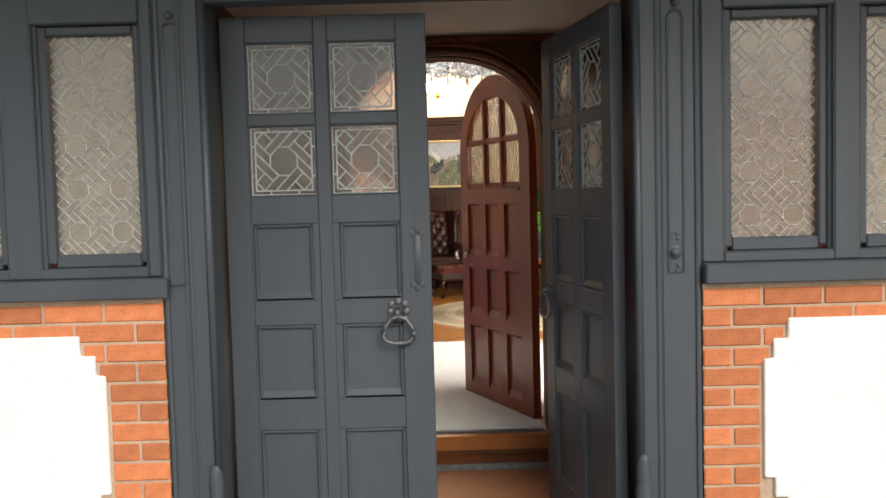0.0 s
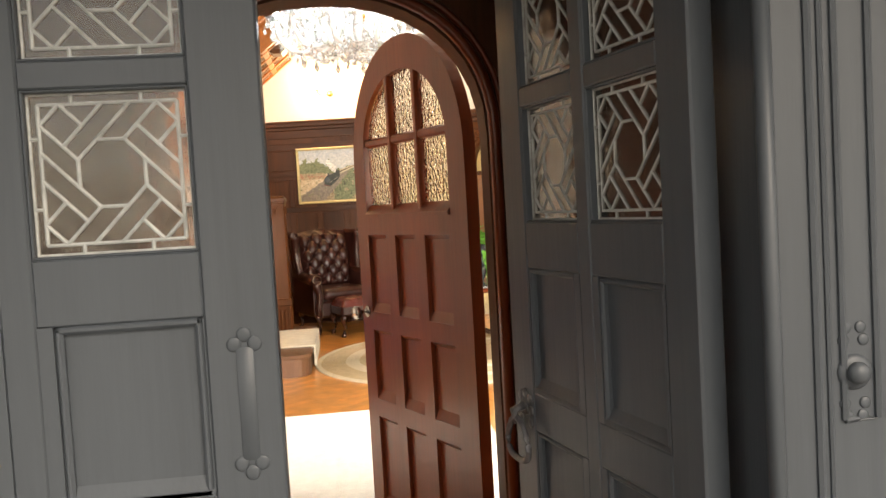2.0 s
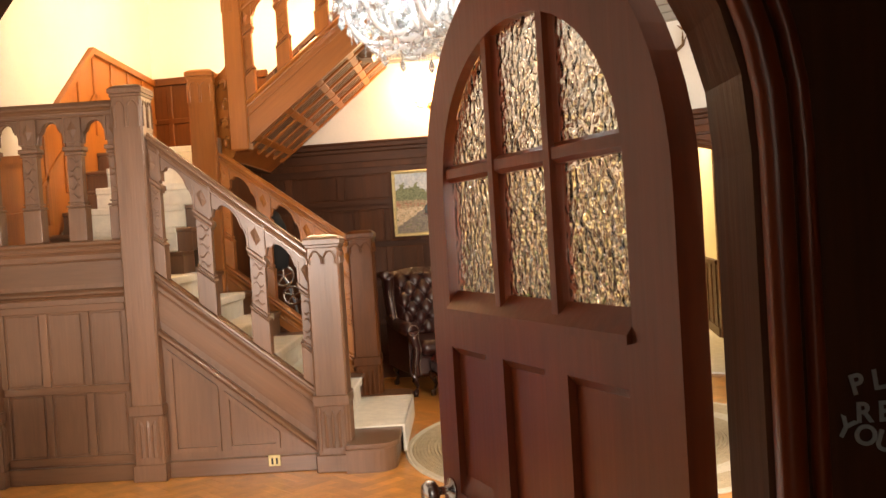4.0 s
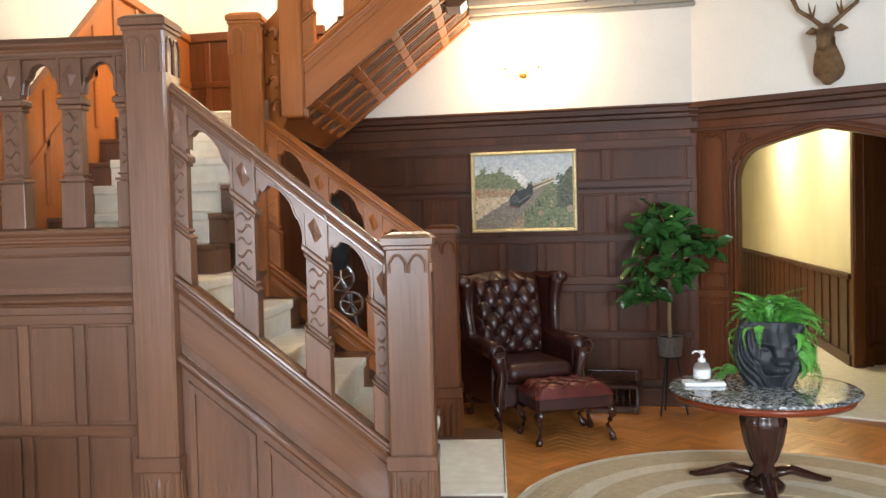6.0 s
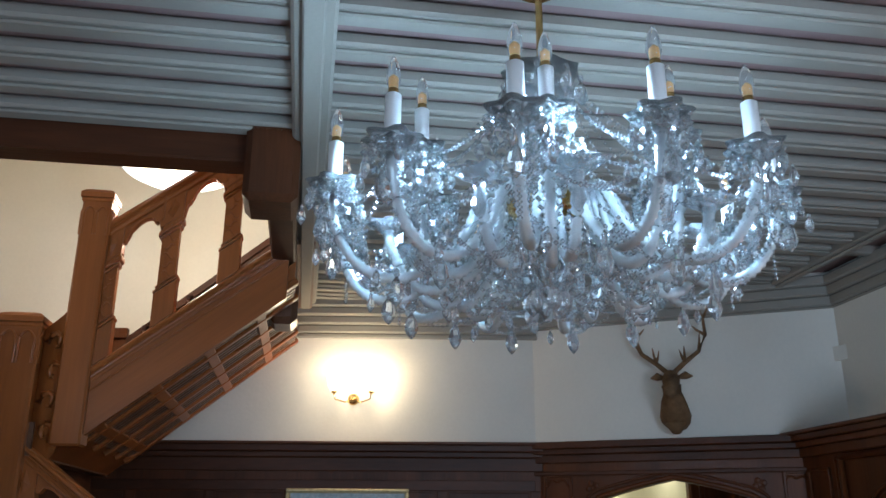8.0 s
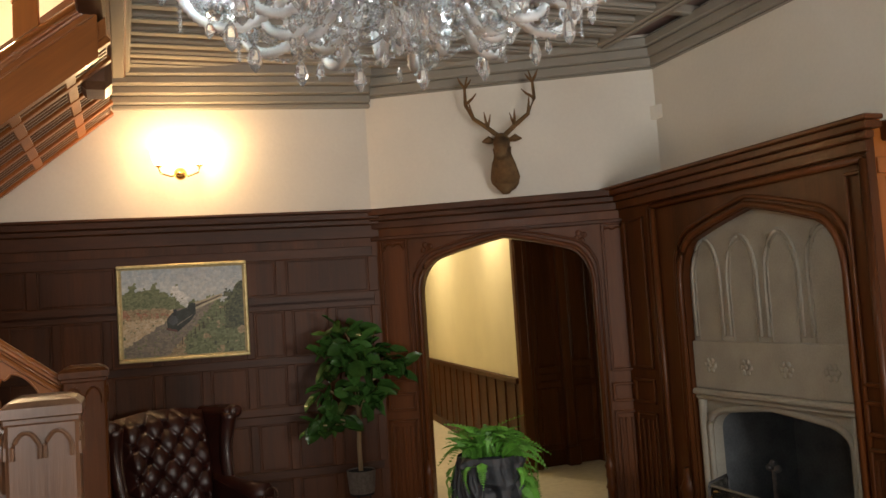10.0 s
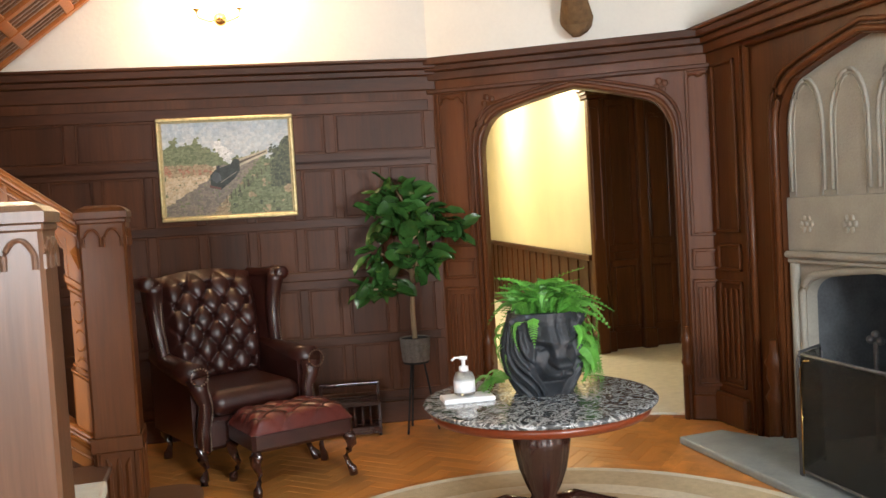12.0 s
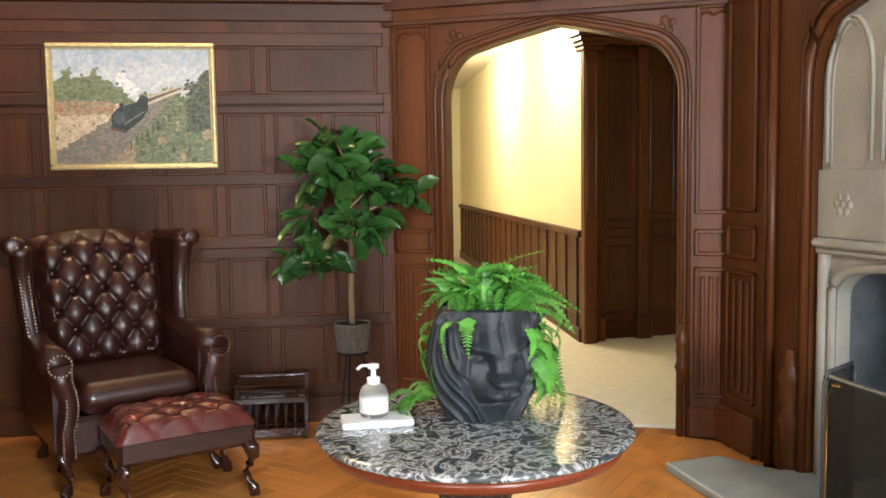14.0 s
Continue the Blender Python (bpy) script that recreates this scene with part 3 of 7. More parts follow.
for k, ch in enumerate("PLEA"):
    letter(ch, 0.682 + 0.025 * k, 1.303 + 0.005 * math.sin(0.9 * k), 14 - 7 * k)
for k, ch in enumerate("RE"):
    letter(ch, 0.686 + 0.025 * k, 1.268, 0)
part("letter_bar", boxm(0.730, 0.82, 4.631, 4.633, 1.270, 1.292), LEAD, nt_, "worn lettering")
for k, ch in enumerate("YOUR S"):
    if ch != " ":
        letter(ch, 0.658 + 0.0245 * k, 1.252 - 0.0115 * k + 0.0008 * k * k, -28 + 5 * k)


def inner_door(M):
    """The arched inner door; local x from the hinge, z up."""
    d = thing("arched_door", "polished red mahogany arched door standing open, six hammered panes", "door", at=M)
    W, T, sp, top = 0.885, 0.05, 1.56, 2.045
    g0, g1, gz, gm = 0.112, 0.788, 1.36, 1.652
    outer = arch_pts(0, W, sp, top, 30, 2.1)
    inn = arch_pts(g0, g1, 1.60, 1.915, 26, 2.1)
    bm = bmesh.new()
    # ring above the glass sill, as two halves of one outline
    prism(bm, [(0, gz)] + outer + [(W, gz), (g1, gz)] + inn[::-1] + [(g0, gz)], "y", 0, T)
    lo, hi = 0.127, 0.789
    box(bm, 0, lo, 0, T, 0.005, gz), box(bm, hi, W, 0, T, 0.005, gz)
    cols = [lo, 0.305, 0.382, 0.545, 0.622, hi]
    rows = (0.09, 0.475, 0.552, 0.855, 0.932, 1.265)
    zz = (0.005,) + rows + (gz,)
    for a in range(0, 8, 2):
        box(bm, lo, hi, 0.0, T, zz[a], zz[a + 1])
    for a, b in ((cols[1], cols[2]), (cols[3], cols[4])):
        for k in range(1, 6, 2):
            box(bm, a, b, 0, T, zz[k], zz[k + 1])
    part("leaf", bm, MAHOG, d)
    for a, b in ((cols[0], cols[1]), (cols[2], cols[3]), (cols[4], cols[5])):
        for k in range(1, 6, 2):
            z0, z1 = zz[k], zz[k + 1]
            part("panel", boxm(a - 0.004, b + 0.004, 0.017, T - 0.017, z0 - 0.004, z1 + 0.004), MAHOG, d)
            bm = bmesh.new()
            for s, y in ((1, 0.0), (-1, T)):
                prism(bm, [(y, z0), (y + s * 0.002, z0), (y + s * 0.017, z0 + 0.040), (y + s * 0.017, z0)], "x", a, b)
                prism(bm, [(y + s * 0.001, z1), (y + s * 0.017, z1 - 0.018), (y + s * 0.017, z1)], "x", a, b)
            part("weathered_sill", bm, MAHOG, d)
    for x in (0.322, 0.540):
        part("glazing_bar", boxm(x, x + 0.036, 0.003, T - 0.003, gz, 1.912, I4, 0.008), MAHOG, d)
    part("glazing_bar", boxm(g0, g1, 0.006, T - 0.006, gm - 0.02, gm + 0.016, I4, 0.008), MAHOG, d)
    for ya, yb in ((-0.010, 0.022), (T + 0.010, T - 0.022)):
        part("glass_sill", prism(bmesh.new(), [(ya, gz - 0.022), (ya, gz - 0.008), (yb, gz + 0.03), (yb, gz - 0.022)], "x", g0 + 0.001, g1 - 0.001), MAHOG, d, "bevelled sill under the glass")
    edges = [g0, 0.340, 0.558, g1]
    for a, b in zip(edges, edges[1:]):
        pn = part("pane", boxm(a, b, 0.022, 0.028, gz, gm), HAMMERED, d)
        pn.visible_shadow = False
        upper = [(x, z) for x, z in inn if a < x < b]
        za = min(inn, key=lambda q: abs(q[0] - a))[1] if a > g0 else 1.60
        zb = min(inn, key=lambda q: abs(q[0] - b))[1] if b < g1 else 1.60
        bm = bmesh.new()
        prism(bm, [(a, gm), (a, za)] + upper + [(b, zb), (b, gm)], "y", 0.022, 0.028)
        pn = part("pane", bm, HAMMERED, d)
        pn.visible_shadow = False
    bm = bmesh.new()
    for s, y in ((-1, 0.0), (1, T)):
        lathe(bm, [(0.026, 0), (0.026, 0.006), (0.010, 0.012), (0.010, 0.035), (0.026, 0.045), (0.03, 0.06), (0.022, 0.072)], (0, 0, 0), 14,
              pose(W - 0.05, y, 0.93, 90 * (-s), 0, 0))
    part("door_knob", bm, CHROME, d, "tarnished metal knob", True)
    bm = bmesh.new()
    for z in (1.16, 1.10, 0.72):
        lathe(bm, [(0.012, 0), (0.012, 0.004)], (0, 0, 0), 10, pose(W, T / 2, z, 0, 90, 0))
    part("latch", bm, BRASS, d)
    return d


inner_door(pose(0.56, 4.815, 0.0, 0, 0, 114.8))

# ---- the hall ----
FLOOR = solid("floor", prism(bmesh.new(), [(-4.1, 3.36), (-1.06, 3.36), (-1.06, 4.66), (1.09, 4.66), (1.09, 3.36), (4.3, 3.36), (4.3, 13.2), (-4.1, 13.2)], "z", -0.3, -0.012), OAK_GOLD_LIT, "orange oak herringbone parquet floor", "floor")
solid("floor_corridor", prism(bmesh.new(), [(1.5, 12.45), (1.62, 12.30), (3.08, 11.45), (6.6, 11.2), (6.6, 24), (1.5, 24)], "z", -0.305, 0.004), CARPET, "pale beige carpet of the lobby and corridor", "carpet")
solid("wall_front_inner", boxm(-4.1, -1.03, 3.34, 3.42, -0.2, 0.955), PLASTER, "plain plaster wall under the front windows")
solid("wall_front_inner_right", boxm(0.99, 4.3, 3.34, 3.42, -0.2, 0.955), PLASTER, "plain plaster wall under the front windows")
solid("wall_front_top", boxm(-4.1, 4.3, 3.36, 3.42, 2.43, 3.66), PLASTER, "plain plaster wall over the front windows")
solid("wall_west", boxm(-4.2, -4.1, 3.3, 9.2, -0.2, 3.66), PLASTER, "plain plastered side wall of the hall")
solid("wall_west_return", boxm(-4.2, -3.05, 9.2, 9.3, -0.2, 6.0), PLASTER, "plain plastered wall beside the stairs")
solid("wall_east", boxm(4.3, 4.4, 3.3, 9.3, -0.2, 3.66), PLASTER, "plain plastered side wall of the hall")
solid("wall_over_vestibule", boxm(-1.05, 1.08, 4.65, 4.78, 2.33, 3.66), PLASTER, "plaster wall over the arched doorway")

# back wall, a few degrees askew
BACK = pose(0, 12.44, 0, 0, 0, -7.4)
wall_back = solid("wall_back", boxm(-3.4, 1.42, 0, 0.2, -0.2, 6.0, BACK), PLASTER, "white plaster wall above dark oak wainscot")
wb = part("wainscot", boxm(-2.2, 1.41, -0.012, 0, 0, 2.40, BACK), WAINS, wall_back, "dark polished oak wainscot backing")
BACKW = BACK @ pose(0, -0.012, 0)
panelled(wall_back, BACKW, [-2.19, -1.6, -1.02, -0.44, 0.14, 0.68, 1.37], [1.86, 2.20], 0.075)
panelled(wall_back, BACKW, [-2.19, -1.86, -1.53, -1.20, -0.87, -0.54, -0.21, 0.12, 0.44, 0.72, 1.04, 1.37], [0.20, 0.60, 1.0], 0.06)
panelled(wall_back, BACKW, [-2.19, -1.86, -1.53, -1.20, -0.87, -0.54, -0.21, 0.12, 0.44, 0.72, 1.04, 1.37], [1.06, 1.42, 1.82], 0.06)
for z0, z1, d in ((2.30, 2.40, 0.03), (2.40, 2.44, 0.05), (2.44, 2.49, 0.085), (2.488, 2.51, 0.10), (0.0, 0.15, 0.03), (0.15, 0.175, 0.022)):
    part("moulding", boxm(-2.2, 1.43, -d, 0.0, z0, z1, BACK, 0.006), WAINS_H, wall_back)

# angled wall with the four-centred arch
ANG = pose(1.39, 12.25, 0, 0, 0, -30.2)
OX0, OX1 = 0.335, 1.60
op = tudor_pts(OX0, OX1, 1.84, 2.12, 2.23)
bm = bmesh.new()
prism(bm, [(-0.02, 0), (OX0, 0)] + op + [(OX1, 0), (1.86, 0), (1.86, 2.5), (-0.02, 2.5)], "y", 0, 0.13, ANG)
wall_ang = solid("wall_angled", bm, REDWOOD, "polished red oak wall with a Tudor arch and white plaster above")
part("plaster", boxm(-0.02, 2.36, 0.0, 0.2, 2.5, 3.66, ANG), PLASTER, wall_ang, "white plaster above the arch")
for z0, z1, d in ((2.27, 2.30, 0.03), (2.36, 2.42, 0.03), (2.42, 2.46, 0.06), (2.46, 2.51, 0.095)):
    part("moulding", boxm(-0.03, 1.86, -d, 0, z0, z1, ANG, 0.006), WAINS_H, wall_ang)
for off, r in ((0.02, 0.018), (0.06, 0.012)):
    bm = bmesh.new()
    cx, cz = (OX0 + OX1) / 2, 1.5
    pts = [(OX0 - off, -0.006, 0.0)] + [(cx + (x - cx) * (1 + off / 0.64), -0.006, z + off * (1 if z > 1.9 else 0.3)) for x, z in op] + [(OX1 + off, -0.006, 0.0)]
    tube(bm, pts, r, 8, ANG)
    part("arch_moulding", bm, REDWOOD, wall_ang, smooth=True)
for xa, xb in ((0.03, 0.25), (1.69, 1.86)):
    for z0, z1 in ((0.22, 0.92), (0.98, 1.12), (1.2, 2.28)):
        bm = bmesh.new()
        for a in ((xa, xa + 0.022, z0, z1), (xb - 0.022, xb, z0, z1), (xa, xb, z0, z0 + 0.022), (xa, xb, z1 - 0.022, z1)):
            box(bm, *a[:2], -0.022, 0, *a[2:], ANG, 0.005)
        if z1 > 2:
            c = (xa + xb) / 2
            pts = [(xa + 0.02, z1 - 0.09)] + [(c - 0.035 + 0.035 * math.cos(a), z1 - 0.075 + 0.035 * math.sin(a)) for a in np.linspace(math.pi, 0.6, 7)]
            pts += [(c + 0.035 + 0.035 * math.cos(a), z1 - 0.075 + 0.035 * math.sin(a)) for a in np.linspace(2.5, 0, 7)] + [(xb - 0.02, z1 - 0.09)]
            tube(bm, [(p[0], -0.012, p[1]) for p in pts], 0.009, 6, ANG)
        elif z1 < 1:
            for k in range(3):
                x = xa + (xb - xa) * (k + 1) / 4
                box(bm, x - 0.012, x + 0.012, -0.014, 0, z0 + 0.05, z1 - 0.05, ANG, 0.005)
        part("pilaster_panel", bm, REDWOOD, wall_ang)
    part("plinth", boxm(xa - 0.03, xb + 0.03, -0.035, 0, 0, 0.17, ANG, 0.012), REDWOOD, wall_ang)
for x in (OX0 - 0.03, OX1 + 0.03):
    bm = bmesh.new()
    lathe(bm, [(0.03, 0.30), (0.03, 0.36), (0.04, 0.38), (0.024, 0.42), (0.034, 0.46), (0.03, 0.5), (0.04, 0.53), (0.022, 0.57), (0.02, 0.62)], (x, -0.012, 0), 12, ANG)
    part("base_turning", bm, REDWOOD, wall_ang, smooth=True)
for x, sg in ((OX0 + 0.06, 1), (OX1 - 0.06, -1)):
    bm = bmesh.new()
    for k in range(4):
        a = k * math.pi / 2 + 0.4
        ball(bm, (x + 0.03 * math.cos(a), -0.002, 2.19 + 0.03 * math.sin(a)), 0.022, 8, (1, 0.4, 1), ANG)
    part("carved_spandrel", bm, REDWOOD, wall_ang)

# fireplace bay along x = 2.97
BAY = pose(2.97, 11.33, 0, 0, 0, -90)   # local x runs towards the entrance, local y into the wall
FX0, FX1 = 0.69, 1.99
fo = tudor_pts(FX0, FX1, 1.78, 2.08, 2.2)
bm = bmesh.new()
prism(bm, [(0, 0), (FX0, 0)] + fo + [(FX1, 0), (2.2, 0), (2.2, 2.5), (0, 2.5)], "y", 0, 0.055, BAY)
bay = solid("wall_fireplace", bm, REDWOOD, "red oak chimney bay with a Tudor arch round the stone fireplace")
part("plaster", boxm(0.12, 2.2, 0.28, 0.45, 2.5, 3.66, BAY), PLASTER, bay, "cream plaster over the fireplace")
for z0, z1, d in ((2.36, 2.42, 0.03), (2.42, 2.46, 0.06), (2.46, 2.50, 0.10), (2.50, 2.525, 0.12)):
    part("moulding", boxm(-0.05, 2.2 + d, -d, 0, z0, z1, BAY, 0.006), REDWOOD, bay)
part("ledge", boxm(0.0, 2.2, 0.0, 0.282, 2.49, 2.518, BAY), REDWOOD, bay, "flat ledge over the chimney bay")
for off, r, yy in ((0.025, 0.02, -0.01), (0.07, 0.014, -0.006), (0.25, 0.02, -0.02), (0.31, 0.012, -0.01)):
    bm = bmesh.new()
    cx = (FX0 + FX1) / 2
    if off < 0.2:
        pts = [(FX0 - off, yy, 0.0)] + [(cx + (x - cx) * (1 + off / 0.65), yy, z + off * (1 if z > 1.85 else 0.3)) for x, z in fo] + [(FX1 + off, yy, 0.0)]
        tube(bm, pts, r, 8, BAY)
    else:
        tube(bm, [(FX0 - off, yy, 0), (FX0 - off, yy, 2.33)], r, 8, BAY), tube(bm, [(min(FX1 + off, 2.19), yy, 0), (min(FX1 + off, 2.19), yy, 2.33)], r, 8, BAY)
        tube(bm, [(FX0 - off, yy, 2.33), (min(FX1 + off, 2.19), yy, 2.33)], r, 8, BAY)
    part("arch_moulding", bm, REDWOOD, bay, smooth=True)
for xa, xb in ((0.06, 0.30), (2.06, 2.19)):
    for z0, z1 in ((0.25, 0.92), (0.98, 1.15), (1.22, 2.28)):
        bm = bmesh.new()
        for a in ((xa, xa + 0.02, z0, z1), (xb - 0.02, xb, z0, z1), (xa, xb, z0, z0 + 0.02), (xa, xb, z1 - 0.02, z1)):
            box(bm, *a[:2], -0.02, 0, *a[2:], BAY, 0.005)
        if z1 < 1:
            for k in range(3):
                x = xa + (xb - xa) * (k + 1) / 4
                box(bm, x - 0.014, x + 0.014, -0.016, 0, z0 + 0.05, z1 - 0.05, BAY, 0.005)
        part("pilaster_panel", bm, REDWOOD, bay)
    part("plinth", boxm(xa - 0.05, xb + 0.03, -0.05, 0, 0, 0.2, BAY, 0.015), REDWOOD, bay)
bm = bmesh.new()
for x in (FX0 - 0.09, FX1 + 0.05):
    lathe(bm, [(0.045, 0.0), (0.045, 0.24), (0.06, 0.27), (0.03, 0.32), (0.05, 0.38), (0.045, 0.44), (0.06, 0.47), (0.03, 0.53), (0.025, 0.6)], (x, -0.02, 0), 12, BAY)
part("base_turning", bm, REDWOOD, bay, smooth=True)
BAYW = BAY
BAY = BAY @ pose(0, -0.105, 0)
# stone within the arch
fx0, fx1, ftop = 0.80, 1.88, 1.02
bm = bmesh.new()
hole = tudor_pts(fx0, fx1, 0.86, 0.98, ftop)
prism(bm, [(FX0 - 0.05, 0), (fx0, 0)] + hole + [(fx1, 0), (FX1 + 0.05, 0), (FX1 + 0.05, 2.3), (FX0 - 0.05, 2.3)], "y", 0.16, 0.23, BAY)
fire = thing("stone_fireplace", "pale carved limestone fireplace with blind arches and sooty opening", "fireplace")
part("stone_face", bm, STONE, fire)
part("mantel_ledge", boxm(FX0, FX1, 0.10, 0.17, 1.08, 1.12, BAY, 0.012), STONE, fire)
part("mantel_ledge", boxm(FX0, FX1, 0.125, 0.17, 1.05, 1.08, BAY, 0.008), STONE, fire)
part("frieze", boxm(FX0, FX1, 0.135, 0.17, 1.12, 1.42, BAY, 0.006), STONE, fire)
bm = bmesh.new()
tube(bm, [(fx0 - 0.02, 0.155, 0)] + [(((fx0 + fx1) / 2) + (x - (fx0 + fx1) / 2) * 1.05, 0.155, z + 0.02) for x, z in hole] + [(fx1 + 0.02, 0.155, 0)], 0.02, 8, BAY)
tube(bm, [(FX0 + 0.04, 0.15, 0), (FX0 + 0.04, 0.15, 1.05)], 0.03, 8, BAY)
tube(bm, [(FX1 - 0.04, 0.15, 0), (FX1 - 0.04, 0.15, 1.05)], 0.03, 8, BAY)
part("opening_moulding", bm, STONE, fire, smooth=True)
n_arch = 4
for k in range(n_arch):
    w = (FX1 - FX0) / n_arch
    x0 = FX0 + k * w
    bm = bmesh.new()
    pts = [(x0 + 0.03, 1.45)] + [(x0 + 0.03 + (w / 2 - 0.03) * (1 - math.cos(a)), 1.80 + 0.26 * math.sin(a)) for a in np.linspace(0, math.pi / 2, 6)]
    pts += [(2 * (x0 + w / 2) - x, z) for x, z in pts[::-1]]
    tube(bm, [(x, 0.158, z) for x, z in pts], 0.011, 8, BAY)
    tube(bm, [(x * 0.8 + (x0 + w / 2) * 0.2, 0.161, z - 0.03) for x, z in pts], 0.006, 8, BAY)
    part("blind_arch", bm, STONE, fire, smooth=True)
    bm = bmesh.new()
    cx = x0 + w / 2
    for q in range(6):
        a = q * math.pi / 3
        ball(bm, (cx + 0.04 * math.cos(a), 0.135, 1.27 + 0.034 * math.sin(a)), 0.02, 8, (1, 0.3, 1), BAY)
    ball(bm, (cx, 0.133, 1.27), 0.017, 8, (1, 0.4, 1), BAY)
    part("rosette", bm, STONE, fire, "carved stone rosette", True)
bm = bmesh.new()
box(bm, fx0 - 0.1, fx0, 0.23, 0.8, 0, 1.2, BAY), box(bm, fx1, fx1 + 0.1, 0.23, 0.8, 0, 1.2, BAY), box(bm, fx0 - 0.1, fx1 + 0.1, 0.8, 0.9, 0, 1.2, BAY)
box(bm, fx0 - 0.1, fx1 + 0.1, 0.23, 0.9, 1.2, 1.25, BAY)
part("firebox", bm, SOOT, fire, "blackened brick firebox")
part("grate_floor", boxm(fx0 - 0.05, fx1 + 0.05, 0.16, 0.85, 0.0, 0.03, BAY), SLATE, fire)
BAY = BAYW
bm = bmesh.new()
prism(bm, [(2.44, 10.96), (2.74, 10.98), (2.88, 10.72), (3.12, 10.72), (3.12, 9.3), (2.44, 9.3)], "z", 0.0, 0.045)
hearth = tagged(part("hearth", bm, SLATE), "grey slate hearth slab before the fireplace", "hearth")
bevelled(hearth, 0.012)
# walls past the bay
east = solid("wall_bay_return", boxm(2.99, 4.4, 9.15, 9.3, 0, 2.5), OAK_GOLD_LIT, "light oak panelled wall beside the fireplace")
part("plaster", boxm(3.255, 4.4, 9.152, 9.3, 2.5, 3.66), PLASTER, east)
panelled(east, pose(0, 9.15, 0), [3.05, 3.25, 3.75, 4.28], [0.15, 0.95, 1.1, 2.3], 0.08, 0.014, OAK_GOLD_LIT, OAK_GOLD_LIT)
part("moulding", boxm(3.095, 4.4, 9.05, 9.15, 2.42, 2.52, I4, 0.008), REDWOOD, east)

# lobby and corridor beyond the arch
def slab_wall(name, p, q, z0, z1, material, label, thick=0.1):
    d = math.degrees(math.atan2(q[1] - p[1], q[0] - p[0]))
    L = math.hypot(q[0] - p[0], q[1] - p[1])
    M = pose(p[0], p[1], 0, 0, 0, d)
    return solid(name, boxm(0, L, 0, thick, z0, z1, M), material, label), M, L


cor, CM, CL = slab_wall("wall_corridor", (3.36, 13.98), (4.60, 22.4), 0, 3.0, YELLOW, "pale yellow corridor wall over a dark dado", -0.1)
part("dado", boxm(0, CL, 0, 0.02, 0, 0.94, CM), WAINS, cor, "dark wooden dado boarding")
part("moulding", boxm(0, CL, 0, 0.05, 0.90, 0.955, CM, 0.006), WAINS_H, cor)
for k in range(22):
    part("dado_strip", boxm(0.1 + 0.38 * k, 0.16 + 0.38 * k, 0.02, 0.035, 0.12, 0.89, CM, 0.004), WAINS, cor)
part("moulding", boxm(0, CL, 0, 0.04, 0, 0.12, CM, 0.006), WAINS_H, cor)
slab_wall("wall_corridor_left", (1.5, 12.5), (2.7, 22.4), 0, 3.0, YELLOW, "pale yellow corridor wall", 0.1)
cend, EM, EL = slab_wall("wall_corridor_end", (2.6, 22.2), (4.7, 21.95), 0, 3.0, YELLOW, "yellow end wall of the corridor")
cd = thing("door_corridor", "brown wooden door at the corridor's end", "door", kind="structure")
part("leaf", boxm(0.25, 1.15, -0.05, 0, 0, 2.05, EM, 0.01), OAK_GOLD_LIT, cd)
part("door_frame", boxm(0.15, 1.25, -0.03, 0.0, 0, 2.15, EM, 0.01), WAINS, cd)
lob = solid("wall_lobby", boxm(3.40, 4.9, 14.06, 14.18, 0, 2.56), REDWOOD, "dark panelled lobby wall with a moulded door case")
part("plaster", boxm(3.42, 4.9, 14.08, 14.18, 2.56, 3.0), PLASTER, lob, "white plaster over the panelling")
panelled(lob, pose(0, 14.06, 0), [3.58, 3.86], [0.2, 0.85, 1.0, 2.42], 0.06, 0.014, REDWOOD, REDWOOD)
panelled(lob, pose(0, 14.06, 0), [4.0, 4.26, 4.8], [0.2, 0.85, 1.05, 2.3], 0.06, 0.014, REDWOOD, REDWOOD)
for xa, xb in ((3.42, 3.54), (3.88, 3.98), (4.28, 4.40)):
    part("pilaster", boxm(xa, xb, 13.99, 14.06, 0, 2.5, I4, 0.012), REDWOOD, lob)
    part("plinth", boxm(xa - 0.02, xb + 0.02, 13.96, 14.06, 0, 0.2, I4, 0.012), REDWOOD, lob)
part("pilaster", boxm(3.335, 3.46, 13.90, 13.985, 0, 2.44, I4, 0.012), REDWOOD, lob)
bm = bmesh.new()
for xa, xb, zt in ((3.345, 3.45, 2.40), (4.0, 4.24, 2.32)):
    c, r = (xa + xb) / 2, (xb - xa) / 4.4
    yy = 13.896 if xa < 3.5 else 14.04
    tube(bm, [(xa + 0.01, yy, 1.1), (xa + 0.01, yy, zt - 0.1)] + [(c - r + r * math.cos(a), yy, zt - 0.06 + r * math.sin(a)) for a in np.linspace(math.pi, 0.5, 7)]
         + [(c + r + r * math.cos(a), yy, zt - 0.06 + r * math.sin(a)) for a in np.linspace(2.6, 0, 7)] + [(xb - 0.01, yy, zt - 0.1), (xb - 0.01, yy, 1.1)], 0.009, 6)
part("carved_head", bm, REDWOOD, lob, "cusped carved panel heads")
for k, (z, d) in enumerate(((2.44, 0.06), (2.475, 0.09), (2.51, 0.13), (2.55, 0.17))):
    part("capital", boxm(3.36 - d * 0.6, 3.50 + d * 0.4, 13.93 - d * 0.6, 14.06, z, z + 0.04, I4, 0.008), REDWOOD, lob)
part("cornice", boxm(3.50, 4.7, 13.98, 14.06, 2.50, 2.58, I4, 0.012), REDWOOD, lob)
